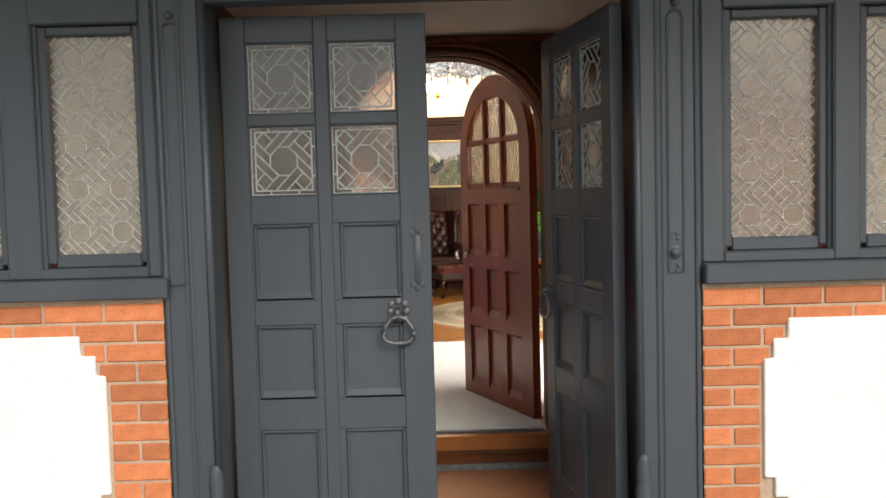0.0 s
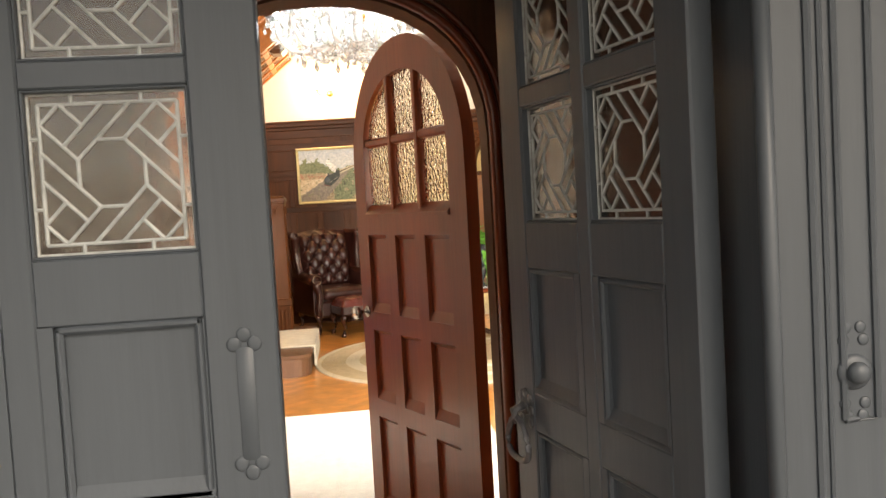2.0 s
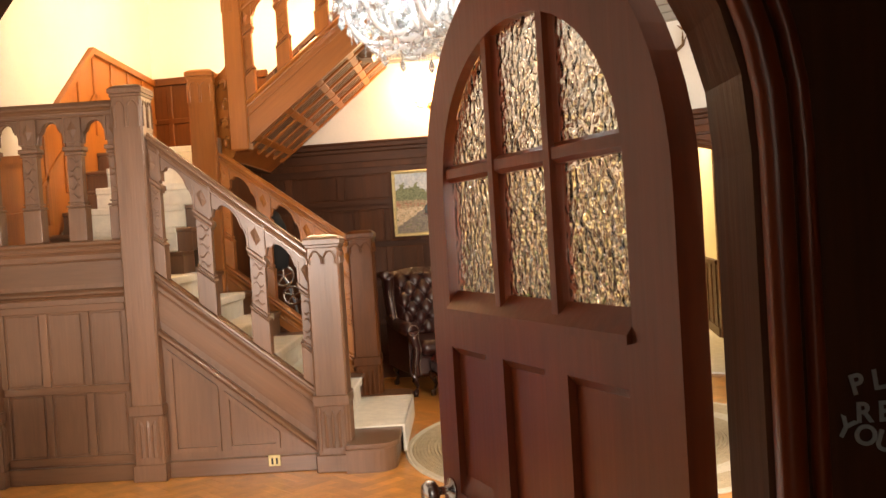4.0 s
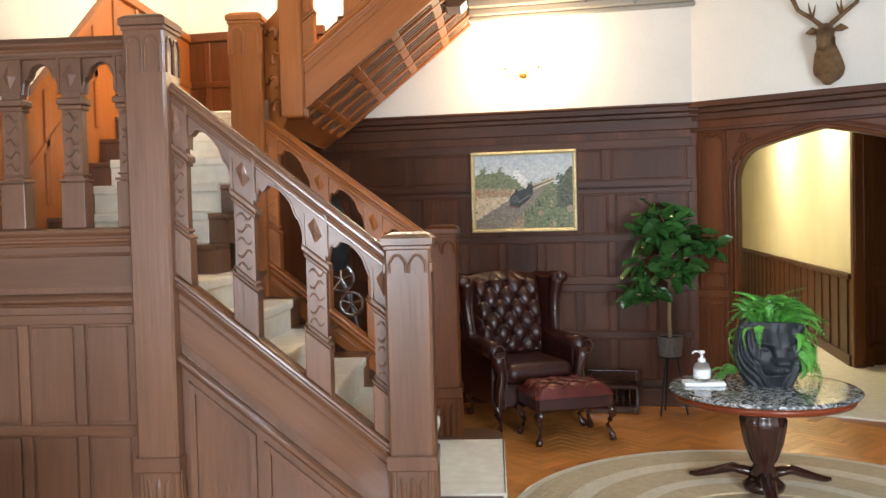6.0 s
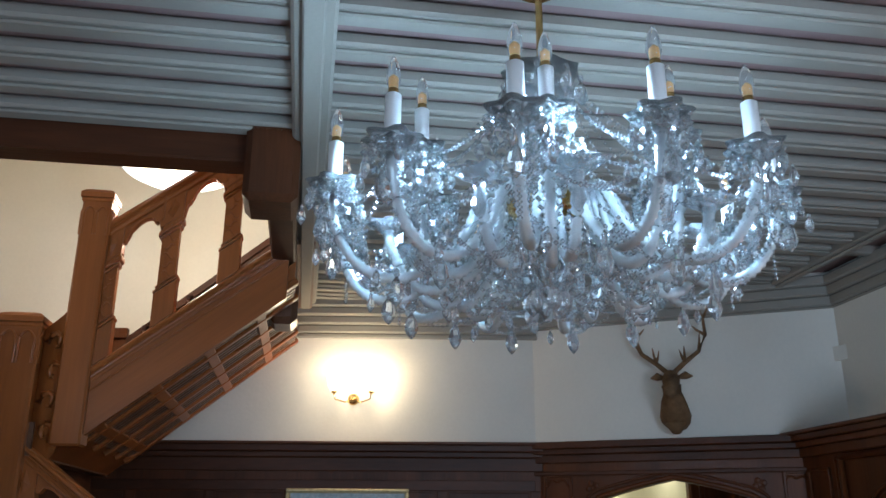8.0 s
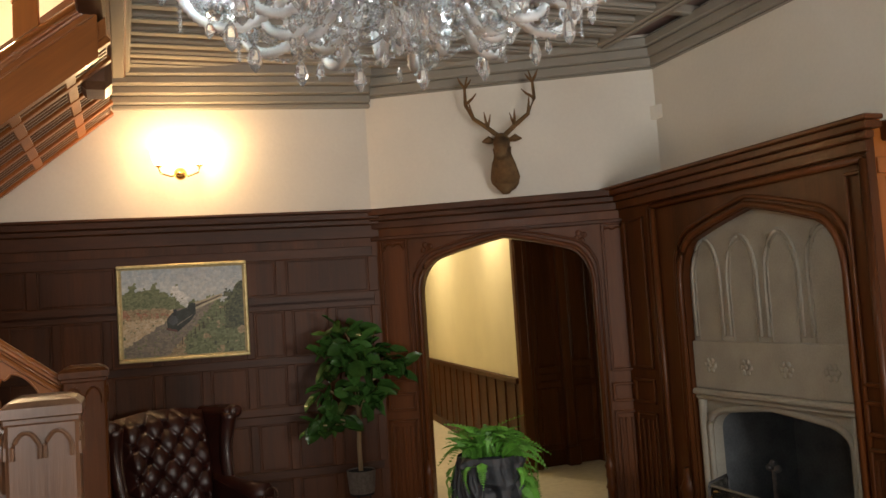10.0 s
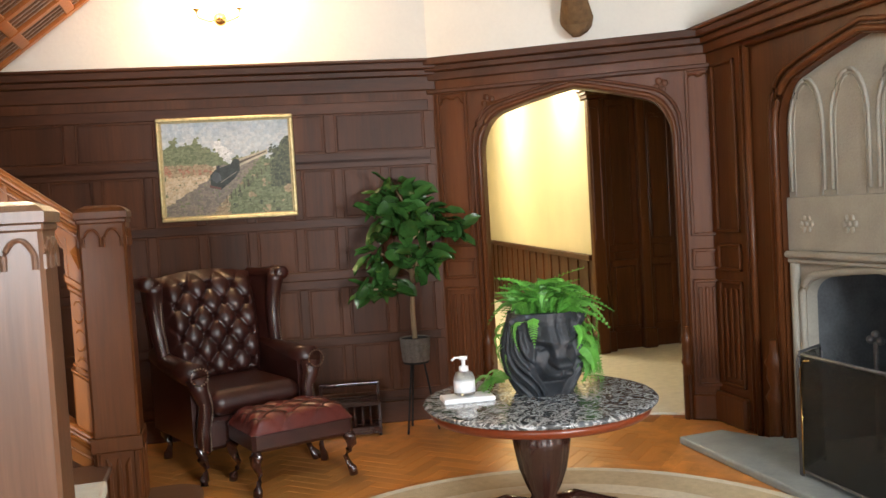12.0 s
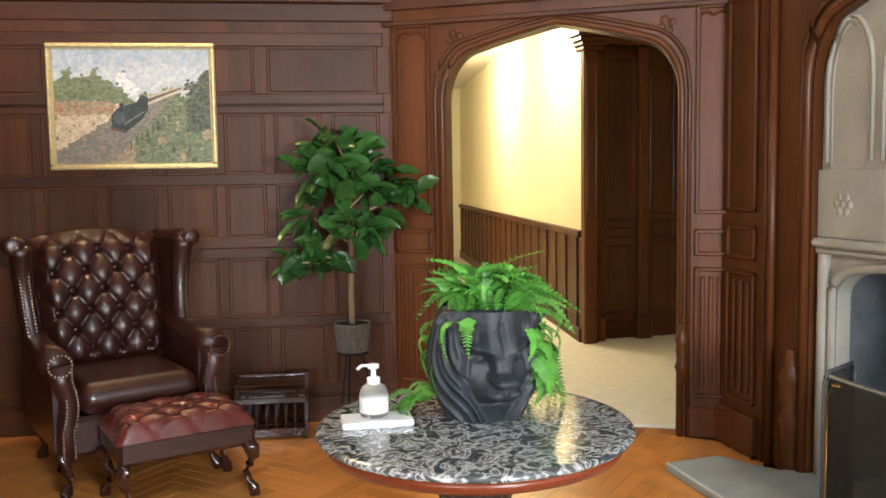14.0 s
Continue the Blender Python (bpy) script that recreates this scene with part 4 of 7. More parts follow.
solid("wall_lobby_east", boxm(4.9, 5.0, 11.0, 14.1, 0, 3.0), YELLOW, "yellow lobby side wall")
solid("wall_lobby_south", boxm(3.3, 5.0, 10.9, 11.0, 0, 3.0), YELLOW, "yellow lobby wall behind the chimney")
solid("ceiling_lobby", prism(bmesh.new(), [(1.3, 12.6), (1.55, 12.36), (3.12, 11.45), (3.3, 10.95), (6.6, 10.95), (6.6, 23), (1.3, 23)], "z", 3.0, 3.1), PLASTER, "white lobby and corridor ceiling", "ceiling")

# ceiling of the hall: cream ribs over pink strips
CZ = 3.58
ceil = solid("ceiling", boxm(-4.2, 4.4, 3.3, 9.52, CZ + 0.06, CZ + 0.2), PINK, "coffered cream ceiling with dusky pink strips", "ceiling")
bm = bmesh.new()
y = 3.5
while y < 12.4:
    xa, xb = (-4.1 if y < 9.39 else -0.4), (4.3 if y < 9.0 else 2.88)
    box(bm, xa, xb, y, y + 0.125, CZ, CZ + 0.06, I4, 0.012)
    box(bm, xa, xb, y + 0.025, y + 0.10, CZ - 0.014, CZ, I4, 0.008)
    if y > 9.0 and round((y - 3.5) / 0.235) % 3 == 0:
        box(bm, 2.96, 3.25, y + 0.03, y + 0.10, CZ, CZ + 0.06, I4, 0.008)
    y += 0.235
solid("ceiling_ribs", bm, CREAM_SHADED, "cream ceiling ribs, shaded in colour", "ceiling")
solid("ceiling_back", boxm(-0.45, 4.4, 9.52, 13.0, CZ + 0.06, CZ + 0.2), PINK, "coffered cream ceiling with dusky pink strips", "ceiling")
bm = bmesh.new()
for x, y0, hw in ((-0.40, 3.4, 0.08), (2.92, 9.0, 0.045)):
    box(bm, x - hw, x + hw, y0, 12.6, CZ - hw * 0.6, CZ + 0.06, I4, 0.012)
    box(bm, x - hw / 2, x + hw / 2, y0, 12.6, CZ - hw, CZ - hw * 0.6, I4, 0.008)
solid("ceiling_beams", bm, CREAM_SHADED, "cream moulded ceiling beams, shaded in colour", "beam")
DEEP = ((3.30, 3.34, 0.03), (3.34, 3.40, 0.055), (3.40, 3.46, 0.10), (3.46, 3.52, 0.15), (3.52, 3.60, 0.19))
SLIM = ((3.37, 3.39, 0.02), (3.39, 3.46, 0.03), (3.46, 3.53, 0.05), (3.53, 3.60, 0.075))
for nm, M, L0, L1, steps in (("cornice_back", BACK, -0.45, 1.42, DEEP), ("cornice_angled", ANG, -0.02, 2.16, SLIM), ("cornice_bay", BAY @ pose(0, 0.28, 0), 0.16, 2.2, SLIM)):
    bm = bmesh.new()
    for z0, z1, d in steps:
        box(bm, L0, L1, -d, 0, z0, z1, M, 0.01)
    solid(nm, bm, CREAM_SHADED, "cream moulded plaster cornice, shaded in colour", "cornice")
# dark beams round the stair opening
bmw = solid("beam_stair", boxm(-3.05, -0.52, 9.50, 9.66, 3.45, 3.66, I4, 0.01), WAINS_H, "dark oak beam at the edge of the stair opening", "beam")
part("boss", boxm(-0.68, -0.44, 9.40, 9.70, 3.24, 3.66, I4, 0.03), WAINS, bmw)
part("beam", boxm(-0.60, -0.46, 9.66, 12.45, 3.38, 3.70, I4, 0.012), WAINS, bmw)
part("corbel", boxm(-0.62, -0.44, 11.2, 11.5, 3.12, 3.42, I4, 0.04), OAK, bmw, "carved oak bracket")
# upper stairwell
solid("wall_stair_left", boxm(-3.15, -3.05, 9.2, 13.0, -0.2, 6.0), PLASTER, "white plaster stairwell wall with oak dado")
solid("wall_stair_right", boxm(-0.45, -0.35, 9.06, 12.6, 3.78, 6.0), PLASTER, "white plaster wall of the upper floor")
solid("wall_stair_front", boxm(-3.15, -0.35, 9.42, 9.52, 3.78, 6.0), PLASTER, "white plaster wall of the upper floor")
solid("ceiling_stair", boxm(-3.2, -0.3, 9.2, 13.1, 5.9, 6.0), PLASTER, "white ceiling of the stairwell", "ceiling")

# ---- the staircase ----
RISE, GO = 0.186, 0.225
stairs = thing("staircase", "carved oak staircase with pale carpet runner rising to a landing", "staircase")


def step_block(x_nose, x_back, y0, y1, z):
    part("tread", boxm(x_back, x_nose + 0.02, y0, y1, z - 0.035, z, I4, 0.008), OAK_H, stairs)
    part("riser", boxm(x_back, x_nose, y0, y1, z - RISE, z - 0.035), OAK, stairs)


def nose(i):
    return -0.45 - (i - 1) * GO


for i in range(1, 8):
    xb = nose(i + 1) if i < 7 else -3.05
    step_block(nose(i), xb - 0.02, 9.2, 10.7, RISE * i - (0.003 if i == 1 else 0))
    c0, c1 = 9.36, 10.36
    if i == 1:
        continue
    bm = bmesh.new()
    box(bm, xb, nose(i) + 0.034, c0, c1, RISE * i, RISE * i + 0.014, I4, 0.006)
    box(bm, nose(i) + 0.0, nose(i) + 0.016, c0, c1, RISE * (i - 1) + 0.01, RISE * i - 0.03, I4, 0.004)
    box(bm, nose(i) + 0.005, nose(i) + 0.036, c0, c1, RISE * i - 0.045, RISE * i + 0.012, I4, 0.010)
    part("carpet_runner", bm, CARPET, stairs, "pale beige carpet")
# rounded first step, reaching round the newels
bm = bmesh.new()
pts = [(-0.6, 8.98)] + [(-0.42 + 0.14 * math.cos(a), 9.12 + 0.14 * math.sin(a)) for a in np.linspace(-math.pi / 2, 0, 7)]
pts += [(-0.28, 10.6)] + [(-0.42 + 0.14 * math.cos(a), 10.72 + 0.14 * math.sin(a)) for a in np.linspace(0, math.pi / 2, 7)] + [(-0.6, 10.86)]
prism(bm, pts, "z", 0.0, 0.15)
part("riser", bm, OAK, stairs, "rounded bottom step")
bm = bmesh.new()
prism(bm, [(x + (0.02 if x > -0.5 else 0), y) for x, y in pts], "z", 0.15, 0.186)
bevelled(part("tread", bm, OAK_H, stairs), 0.008)
bm = bmesh.new()
box(bm, -0.68, -0.243, 9.42, 10.50, 0.187, 0.2, I4, 0.006), box(bm, -0.262, -0.243, 9.42, 10.50, 0.01, 0.2, I4, 0.005)
part("carpet_runner", bm, CARPET, stairs, "pale beige carpet")
# second flight, going away from the hall
for k in range(1, 7):
    y0, z = 10.0 + (k - 1) * 0.25, 1.302 + RISE * k
    yb = 10.0 + k * 0.25 if k < 6 else 12.7
    part("tread", boxm(-3.05, -1.9, y0 - 0.02, yb + 0.02, z - 0.035, z, I4, 0.008), OAK_H, stairs)
    part("riser", boxm(-3.05, -1.9, y0, yb + 0.02, z - RISE, z - 0.035), OAK, stairs)
    bm = bmesh.new()
    box(bm, -2.85, -2.02, y0 - 0.034, yb, z, z + 0.014, I4, 0.006)
    box(bm, -2.85, -2.02, y0 - 0.016, y0, z - RISE + 0.01, z - 0.03, I4, 0.004)
    box(bm, -2.85, -2.02, y0 - 0.036, y0 - 0.005, z - 0.045, z + 0.012, I4, 0.010)
    part("carpet_runner", bm, CARPET, stairs, "pale beige carpet")
part("spandrel", boxm(-1.92, -1.84, 10.72, 12.5, 0.0, 2.42), WAINS, stairs, "dark panel under the upper landing")
part("landing_edge", boxm(-1.92, -1.75, 10.7, 12.6, 2.25, 2.42), OAK_H, stairs)


def post(x0, x1, y0, y1, z0, z1, capped=True, wood=None, label="square carved oak newel post"):
    wood = wood or OAK
    cx, cy, w = (x0 + x1) / 2, (y0 + y1) / 2, (x1 - x0) / 2
    p = part("newel_post", boxm(x0, x1, y0, y1, z0, z1 - 0.07, I4, 0.012), wood, stairs, label)
    bm = bmesh.new()
    box(bm, x0 - 0.006, x1 + 0.006, y0 - 0.006, y1 + 0.006, z1 - 0.085, z1 - 0.06, I4, 0.006)
    lathe(bm, [((w + 0.012) * 1.414, -0.06), ((w + 0.012) * 1.414, -0.03), (w * 1.3, -0.012), (w * 0.9, 0.0)], (0, 0, z1), 4, pose(cx, cy, 0, 0, 0, 45))
    part("cap", bm, wood, p)
    leg = 0.13 if z1 > 2.2 else 0.04
    for f in range(4):
        R = pose(cx, cy, 0, 0, 0, 90 * f)
        bm = bmesh.new()
        for q in (-1, 1):
            c0, r = q * w * 0.43, w * 0.36
            arc = [(c0 + r * math.cos(a) * (1 - 0.18 * abs(math.sin(2 * a))), -w - 0.001, z1 - 0.15 + r * 1.1 * math.sin(a)) for a in np.linspace(0, math.pi, 11)]
            tube(bm, [(c0 + r, -w - 0.001, z1 - 0.15 - leg)] + arc + [(c0 - r, -w - 0.001, z1 - 0.15 - leg)], 0.0075, 6, R)
        part("carved_arcade", bm, wood, p, "pair of small carved arches")
        if z0 < 0.1:
            bm = bmesh.new()
            for q in (-0.4, 0.0, 0.4):
                tube(bm, [(q * w, -w + 0.003, 0.16), (q * w, -w + 0.003, 0.36 + 0.03 * abs(q)), (q * w * 1.25, -w + 0.003, 0.40)], [0.014, 0.014, 0.006], 6, R)
            for q in ((-w * 0.8, -w * 0.68, 0.14, 0.43), (w * 0.68, w * 0.8, 0.14, 0.43)):
                box(bm, q[0], q[1], -w - 0.008, -w, q[2], q[3], R, 0.003)
            part("fluted_panel", bm, wood, p, "fluted carving at the foot")
            part("plinth", boxm(-w - 0.012, w + 0.012, -w - 0.012, -w, 0, 0.115, R, 0.006), wood, p)
            part("band", boxm(-w - 0.010, w + 0.010, -w - 0.010, -w, 0.43, 0.505, R, 0.008), wood, p)
    return p


post(-0.79, -0.575, 9.05, 9.25, 0.0, 1.545)
post(-0.725, -0.52, 10.65, 10.85, 0.0, 1.57, wood=REDWOOD)
post(-1.995, -1.795, 9.05, 9.25, 0.0, 2.60)
post(-1.99, -1.775, 10.65, 10.85, 0.0, 3.0, wood=OAK_GOLD_LIT)
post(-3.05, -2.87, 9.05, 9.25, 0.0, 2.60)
post(-1.665, -1.505, 10.67, 10.83, 2.3, 3.74, wood=OAK_GOLD_LIT)


def rake(bm, x, w, za, zb, lean, ya, yb):
    """An upright block whose top and foot follow the slope."""
    prism(bm, [(x - w, za - lean * w), (x + w, za + lean * w), (x + w, zb + lean * w), (x - w, zb - lean * w)], "y", ya, yb)
    return bm


def moulded(bm, x0, za, x1, zb, prof):
    """A rail from (x0, za) to (x1, zb) with the closed section prof of (y, dz)."""
    a = [bm.verts.new((x0, y, za + dz)) for y, dz in prof]
    b = [bm.verts.new((x1, y, zb + dz)) for y, dz in prof]
    n = len(prof)
    for i in range(n):
        bm.faces.new((a[i], a[(i + 1) % n], b[(i + 1) % n], b[i]))
    bm.faces.new(a[::-1]), bm.faces.new(b)
    bmesh.ops.recalc_face_normals(bm, faces=bm.faces)
    return bm


def section(y, half):
    """Mirror a half section (dy, dz), listed from the top down, about y."""
    return [(y + a, b) for a, b in half] + [(y - a, b) for a, b in half[::-1]]


RAIL = [(0.012, 0.016), (0.026, 0.014), (0.034, 0.004), (0.036, -0.004), (0.048, -0.006), (0.056, -0.016), (0.056, -0.028), (0.048, -0.036), (0.042, -0.04),
        (0.044, -0.048), (0.036, -0.056), (0.034, -0.07), (0.040, -0.074), (0.040, -0.084), (0.030, -0.09)]
STRING = [(0.02, 0.0), (0.05, -0.002), (0.062, -0.010), (0.064, -0.022), (0.056, -0.034), (0.046, -0.040), (0.048, -0.05), (0.054, -0.056), (0.052, -0.066), (0.040, -0.074),
          (0.036, -0.086), (0.030, -0.09)]


def baluster(x, y, zb, zt, lean, wood):
    """A flat carved splat with a stepped foot, a raking capital and a lozenge block under the rail."""
    h = zt - zb
    b = part("baluster", rake(bmesh.new(), x, 0.047, zb, zt, lean, y - 0.028, y + 0.028), wood, stairs, "flat carved oak baluster")
    bm = rake(bmesh.new(), x, 0.060, zb, zb + 0.27 * h, lean, y - 0.046, y + 0.046)
    bevelled(part("foot", bm, wood, b), 0.006)
    for k, w, d in ((0.275, 0.064, 0.014), (0.31, 0.055, 0.010)):
        bm = rake(bmesh.new(), x, w, zb + k * h, zb + k * h + d, lean, y - w * 0.78, y + w * 0.78)
        bevelled(part("collar", bm, wood, b), 0.004)
    bm = rake(bmesh.new(), x, 0.057, zb + 0.695 * h, zb + 0.725 * h, lean, y - 0.042, y + 0.042)
    rake(bm, x, 0.066, zb + 0.726 * h, zb + 0.765 * h, lean, y - 0.05, y + 0.05)
    bevelled(part("capital", bm, wood, b), 0.007)
    bm = rake(bmesh.new(), x, 0.060, zb + 0.80 * h, zt, lean, y - 0.034, y + 0.034)
    part("block", bm, wood, b)
    bm = bmesh.new()
    for sd in (-1, 1):
        zc, yy = zb + 0.9 * h, y + sd * 0.034
        v = [bm.verts.new(p) for p in ((x - 0.034, yy, zc - lean * 0.034), (x, yy, zc + 0.062), (x + 0.034, yy, zc + lean * 0.034), (x, yy, zc - 0.062), (x, yy + sd * 0.016, zc))]
        for k in range(4):
            bm.faces.new((v[k], v[(k + 1) % 4], v[4]))
        for dx in (-0.053, 0.053):
            rake(bm, x + dx, 0.006, zb + 0.80 * h, zt, lean, yy - 0.008, yy + 0.008)
    bmesh.ops.recalc_face_normals(bm, faces=bm.faces)
    part("lozenge", bm, wood, b, "carved lozenge")
    for sd in (-1, 1):
        bm = bmesh.new()
        for k in range(5):
            t = 0.37 + 0.072 * k
            tube(bm, [(x - 0.034 + 0.068 * q, y + sd * 0.029, zb + t * h + 0.018 * math.sin(math.pi * 2 * q + k * math.pi)) for q in np.linspace(0, 1, 7)], [0.002, 0.005, 0.007, 0.004, 0.007, 0.005, 0.002], 5)
        part("foliage_carving", bm, wood, b, "scrolled leaf carving", True)


def balustrade(x0, x1, y, zr0, zr1, zs0, zs1, bays, wood, wood_h, string=0.24):
    """Handrail (zr), string top (zs) from x0 to x1, balusters and the little arches between them."""
    L = x1 - x0
    lean = (zr1 - zr0) / L
    part("handrail", moulded(bmesh.new(), x0, zr0, x1, zr1, section(y, RAIL)), wood_h, stairs, "polished moulded handrail", False)
    part("string_cap", moulded(bmesh.new(), x0, zs0, x1, zs1, section(y, STRING)), wood_h, stairs, "moulded capping of the string")
    bm = bmesh.new()
    prism(bm, [(x0, zs0 - 0.085), (x1, zs1 - 0.085), (x1, zs1 - 0.085 - string), (x0, zs0 - 0.085 - string)], "y", y - 0.028, y + 0.028)
    part("string", bm, wood_h, stairs, "smooth oak stair string")
    part("string_bead", moulded(bmesh.new(), x0, zs0 - 0.12, x1, zs1 - 0.12, [(y - 0.027, 0.0), (y - 0.034, -0.003), (y - 0.036, -0.009), (y - 0.034, -0.015), (y - 0.027, -0.018)]), wood_h, stairs)
    step = L / bays
    slope_s = (zs1 - zs0) / L
    for k in range(bays + 1):
        x = x0 + k * step
        if k in (0, bays):
            x += 0.02 if k == 0 else -0.02
        baluster(x, y, zs0 + slope_s * (x - x0), zr0 + lean * (x - x0) - 0.085, lean, wood)
    for k in range(bays):
        xa, xb = x0 + k * step + 0.055, x0 + (k + 1) * step - 0.055
        top = lambda x: zr0 + lean * (x - x0) - 0.082
        pts = [(xa, top(xa)), (xb, top(xb))]
        for i in range(21):
            t = i / 20
            x = xb + (xa - xb) * t
            cusp = 0.026 * max(0.0, 1 - abs(t - 0.17) * 14) + 0.026 * max(0.0, 1 - abs(t - 0.83) * 14)
            pts.append((x, top(x) - 0.022 - 0.15 * (1 - math.sin(math.pi * t) ** 0.55) - cusp))
        part("arch", prism(bmesh.new(), pts, "y", y - 0.022, y + 0.022), wood, stairs, "cusped arch under the rail")
        bm = bmesh.new()
        for yy in (y - 0.023, y + 0.023):
            tube(bm, [(x, yy, z) for x, z in pts[2:]], 0.006, 5)
        part("arch_fillet", bm, wood, stairs)


balustrade(-1.80, -0.785, 9.15, 2.275, 1.455, 1.375, 0.545, 3, OAK, OAK_R)
# rear and upper rails: lamp warmth is in their oak colour
balustrade(-1.78, -0.72, 10.75, 2.31, 1.50, 1.36, 0.50, 3, OAK_GOLD_LIT, OAK_LIT_R)
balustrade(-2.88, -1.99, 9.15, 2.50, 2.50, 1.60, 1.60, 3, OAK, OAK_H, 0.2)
balustrade(-1.51, -0.5, 10.75, 3.55, 4.35, 2.72, 3.52, 3, OAK_GOLD_LIT, OAK_LIT_UP, 0.28)
# carved bracket between the two tall posts
bm = bmesh.new()
prism(bm, [(-1.77, 2.25), (-1.68, 2.2), (-1.62, 2.35), (-1.62, 3.1), (-1.69, 3.0), (-1.77, 2.92)], "y", 10.72, 10.79)
for k in range(4):
    c, q = 2.36 + 0.16 * k, (-1) ** k
    tube(bm, [(-1.70 + q * (0.05 - 0.008 * i) * math.cos(0.75 * i), 10.712, c + (0.075 - 0.009 * i) * math.sin(0.75 * i)) for i in range(8)], [0.018, 0.018, 0.016, 0.015, 0.014, 0.013, 0.012, 0.014], 8)
part("carved_bracket", bm, OAK_GOLD_LIT, stairs, "scrolled carved bracket", True)
# panelling below
sp = part("spandrel", prism(bmesh.new(), [(-1.8, 0), (-0.79, 0), (-0.79, 0.36), (-1.8, 1.2)], "y", 9.135, 9.16), OAK, stairs, "panelled oak spandrel under the flight")
ROLL = [(9.136, 0.0), (9.112, -0.002), (9.096, -0.012), (9.086, -0.024), (9.087, -0.036), (9.098, -0.046), (9.112, -0.05), (9.116, -0.06), (9.136, -0.066)]
part("moulding", moulded(bmesh.new(), -1.8, 0.995, -0.79, 0.165, ROLL), OAK_R, stairs, "rounded raking moulding")
pf = []
for a, b in ((-1.76, -1.47), (-1.40, -1.08)):
    zt = lambda x: 0.935 - 0.822 * (x + 1.8) - 0.05
    for pts in ([(a, 0.16), (a + 0.03, 0.16), (a + 0.03, zt(a + 0.03)), (a, zt(a))], [(b, 0.16), (b + 0.03, 0.16), (b + 0.03, zt(b + 0.03)), (b, zt(b))],
                [(a, zt(a)), (b, zt(b)), (b, zt(b) - 0.035), (a, zt(a) - 0.035)], [(a, 0.16), (b, 0.16), (b, 0.19), (a, 0.19)]):
        part("panel_frame", prism(bmesh.new(), pts, "y", 9.117 + 0.0011 * (len(pf) % 4), 9.137 + 0.0005 * (len(pf) % 4)), OAK, stairs)
        pf.append(1)
part("skirting", boxm(-1.8, -0.79, 9.105, 9.14, 0, 0.11, I4, 0.006), OAK_H, stairs)
part("spandrel", boxm(-2.9, -1.99, 9.135, 9.16, 0, 1.56), OAK, stairs, "panelled oak wall under the landing")
panelled(stairs, pose(0, 9.135, 0), [-2.86, -2.57, -2.29, -2.02], [0.15, 0.62, 1.16], 0.05, 0.02, OAK, OAK_H)
part("moulding", moulded(bmesh.new(), -2.9, 1.285, -1.99, 1.285, ROLL), OAK_H, stairs, "rounded moulding")
part("skirting", boxm(-2.9, -1.99, 9.105, 9.14, 0, 0.11, I4, 0.006), OAK_H, stairs)
part("spandrel", prism(bmesh.new(), [(-1.8, 0), (-0.7, 0), (-0.7, 0.3), (-1.8, 1.15)], "y", 10.72, 10.76), WAINS, stairs)
# socket plate on the skirting
so = thing("wall_socket", "brass double socket on the oak skirting", "socket")
part("plate", boxm(-1.13, -1.05, 9.098, 9.105, 0.045, 0.12, I4, 0.003), GILT, so)
for x in (-1.11, -1.08):
    part("switch", boxm(x, x + 0.012, 9.094, 9.098, 0.06, 0.10), BLACK, so)
# underside of the third flight: boarded soffit with slatted grilles
S3 = lambda x: 2.42 + 0.80 * (x + 1.55)
bm = bmesh.new()
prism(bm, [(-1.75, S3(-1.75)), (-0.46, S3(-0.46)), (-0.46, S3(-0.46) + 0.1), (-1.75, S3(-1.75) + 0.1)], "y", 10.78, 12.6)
soff = part("soffit", bm, OAK_GOLD_LIT, stairs, "boarded oak underside of the upper flight")
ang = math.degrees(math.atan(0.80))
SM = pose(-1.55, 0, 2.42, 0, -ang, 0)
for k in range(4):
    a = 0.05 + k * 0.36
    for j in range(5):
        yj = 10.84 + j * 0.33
        part("cross_rail", boxm(a - 0.035, a + 0.035, yj, yj + 0.29, -0.03, 0.0, SM, 0.006), OAK_GOLD_LIT, soff)
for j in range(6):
    part("long_rail", boxm(-0.1, 1.4, 10.78 + j * 0.33, 10.84 + j * 0.33, -0.035, 0.0, SM, 0.006), OAK_GOLD_LIT, soff)
for j in range(5):
    bm = bmesh.new()
    for q in range(4):
        yj = 10.865 + j * 0.33 + q * 0.062
        box(bm, -0.05, 1.38, yj, yj + 0.03, -0.022, 0.0, SM, 0.004)
    part("slat", bm, OAK, soff)
for k in range(7):
    x, z = -1.72 + k * GO, 2.42 + RISE * k
    part("riser", boxm(x, x + 0.02, 10.8, 12.6, z, z + RISE), OAK, stairs)
    part("tread", boxm(x - 0.02, x + GO + 0.02, 10.8, 12.6, z + RISE - 0.03, z + RISE), OAK_H, stairs)
part("flight_dado", prism(bmesh.new(), [(-1.75, 2.4), (-0.45, 3.45), (-0.45, 4.30), (-1.75, 3.26)], "y", -0.03, -0.005, BACK), WAINS, stairs, "dark panel along the upper flight")
part("flight_dado_rail", prism(bmesh.new(), [(-1.75, 3.22), (-0.45, 4.26), (-0.45, 4.32), (-1.75, 3.28)], "y", -0.06, -0.028, BACK), WAINS_H, stairs)
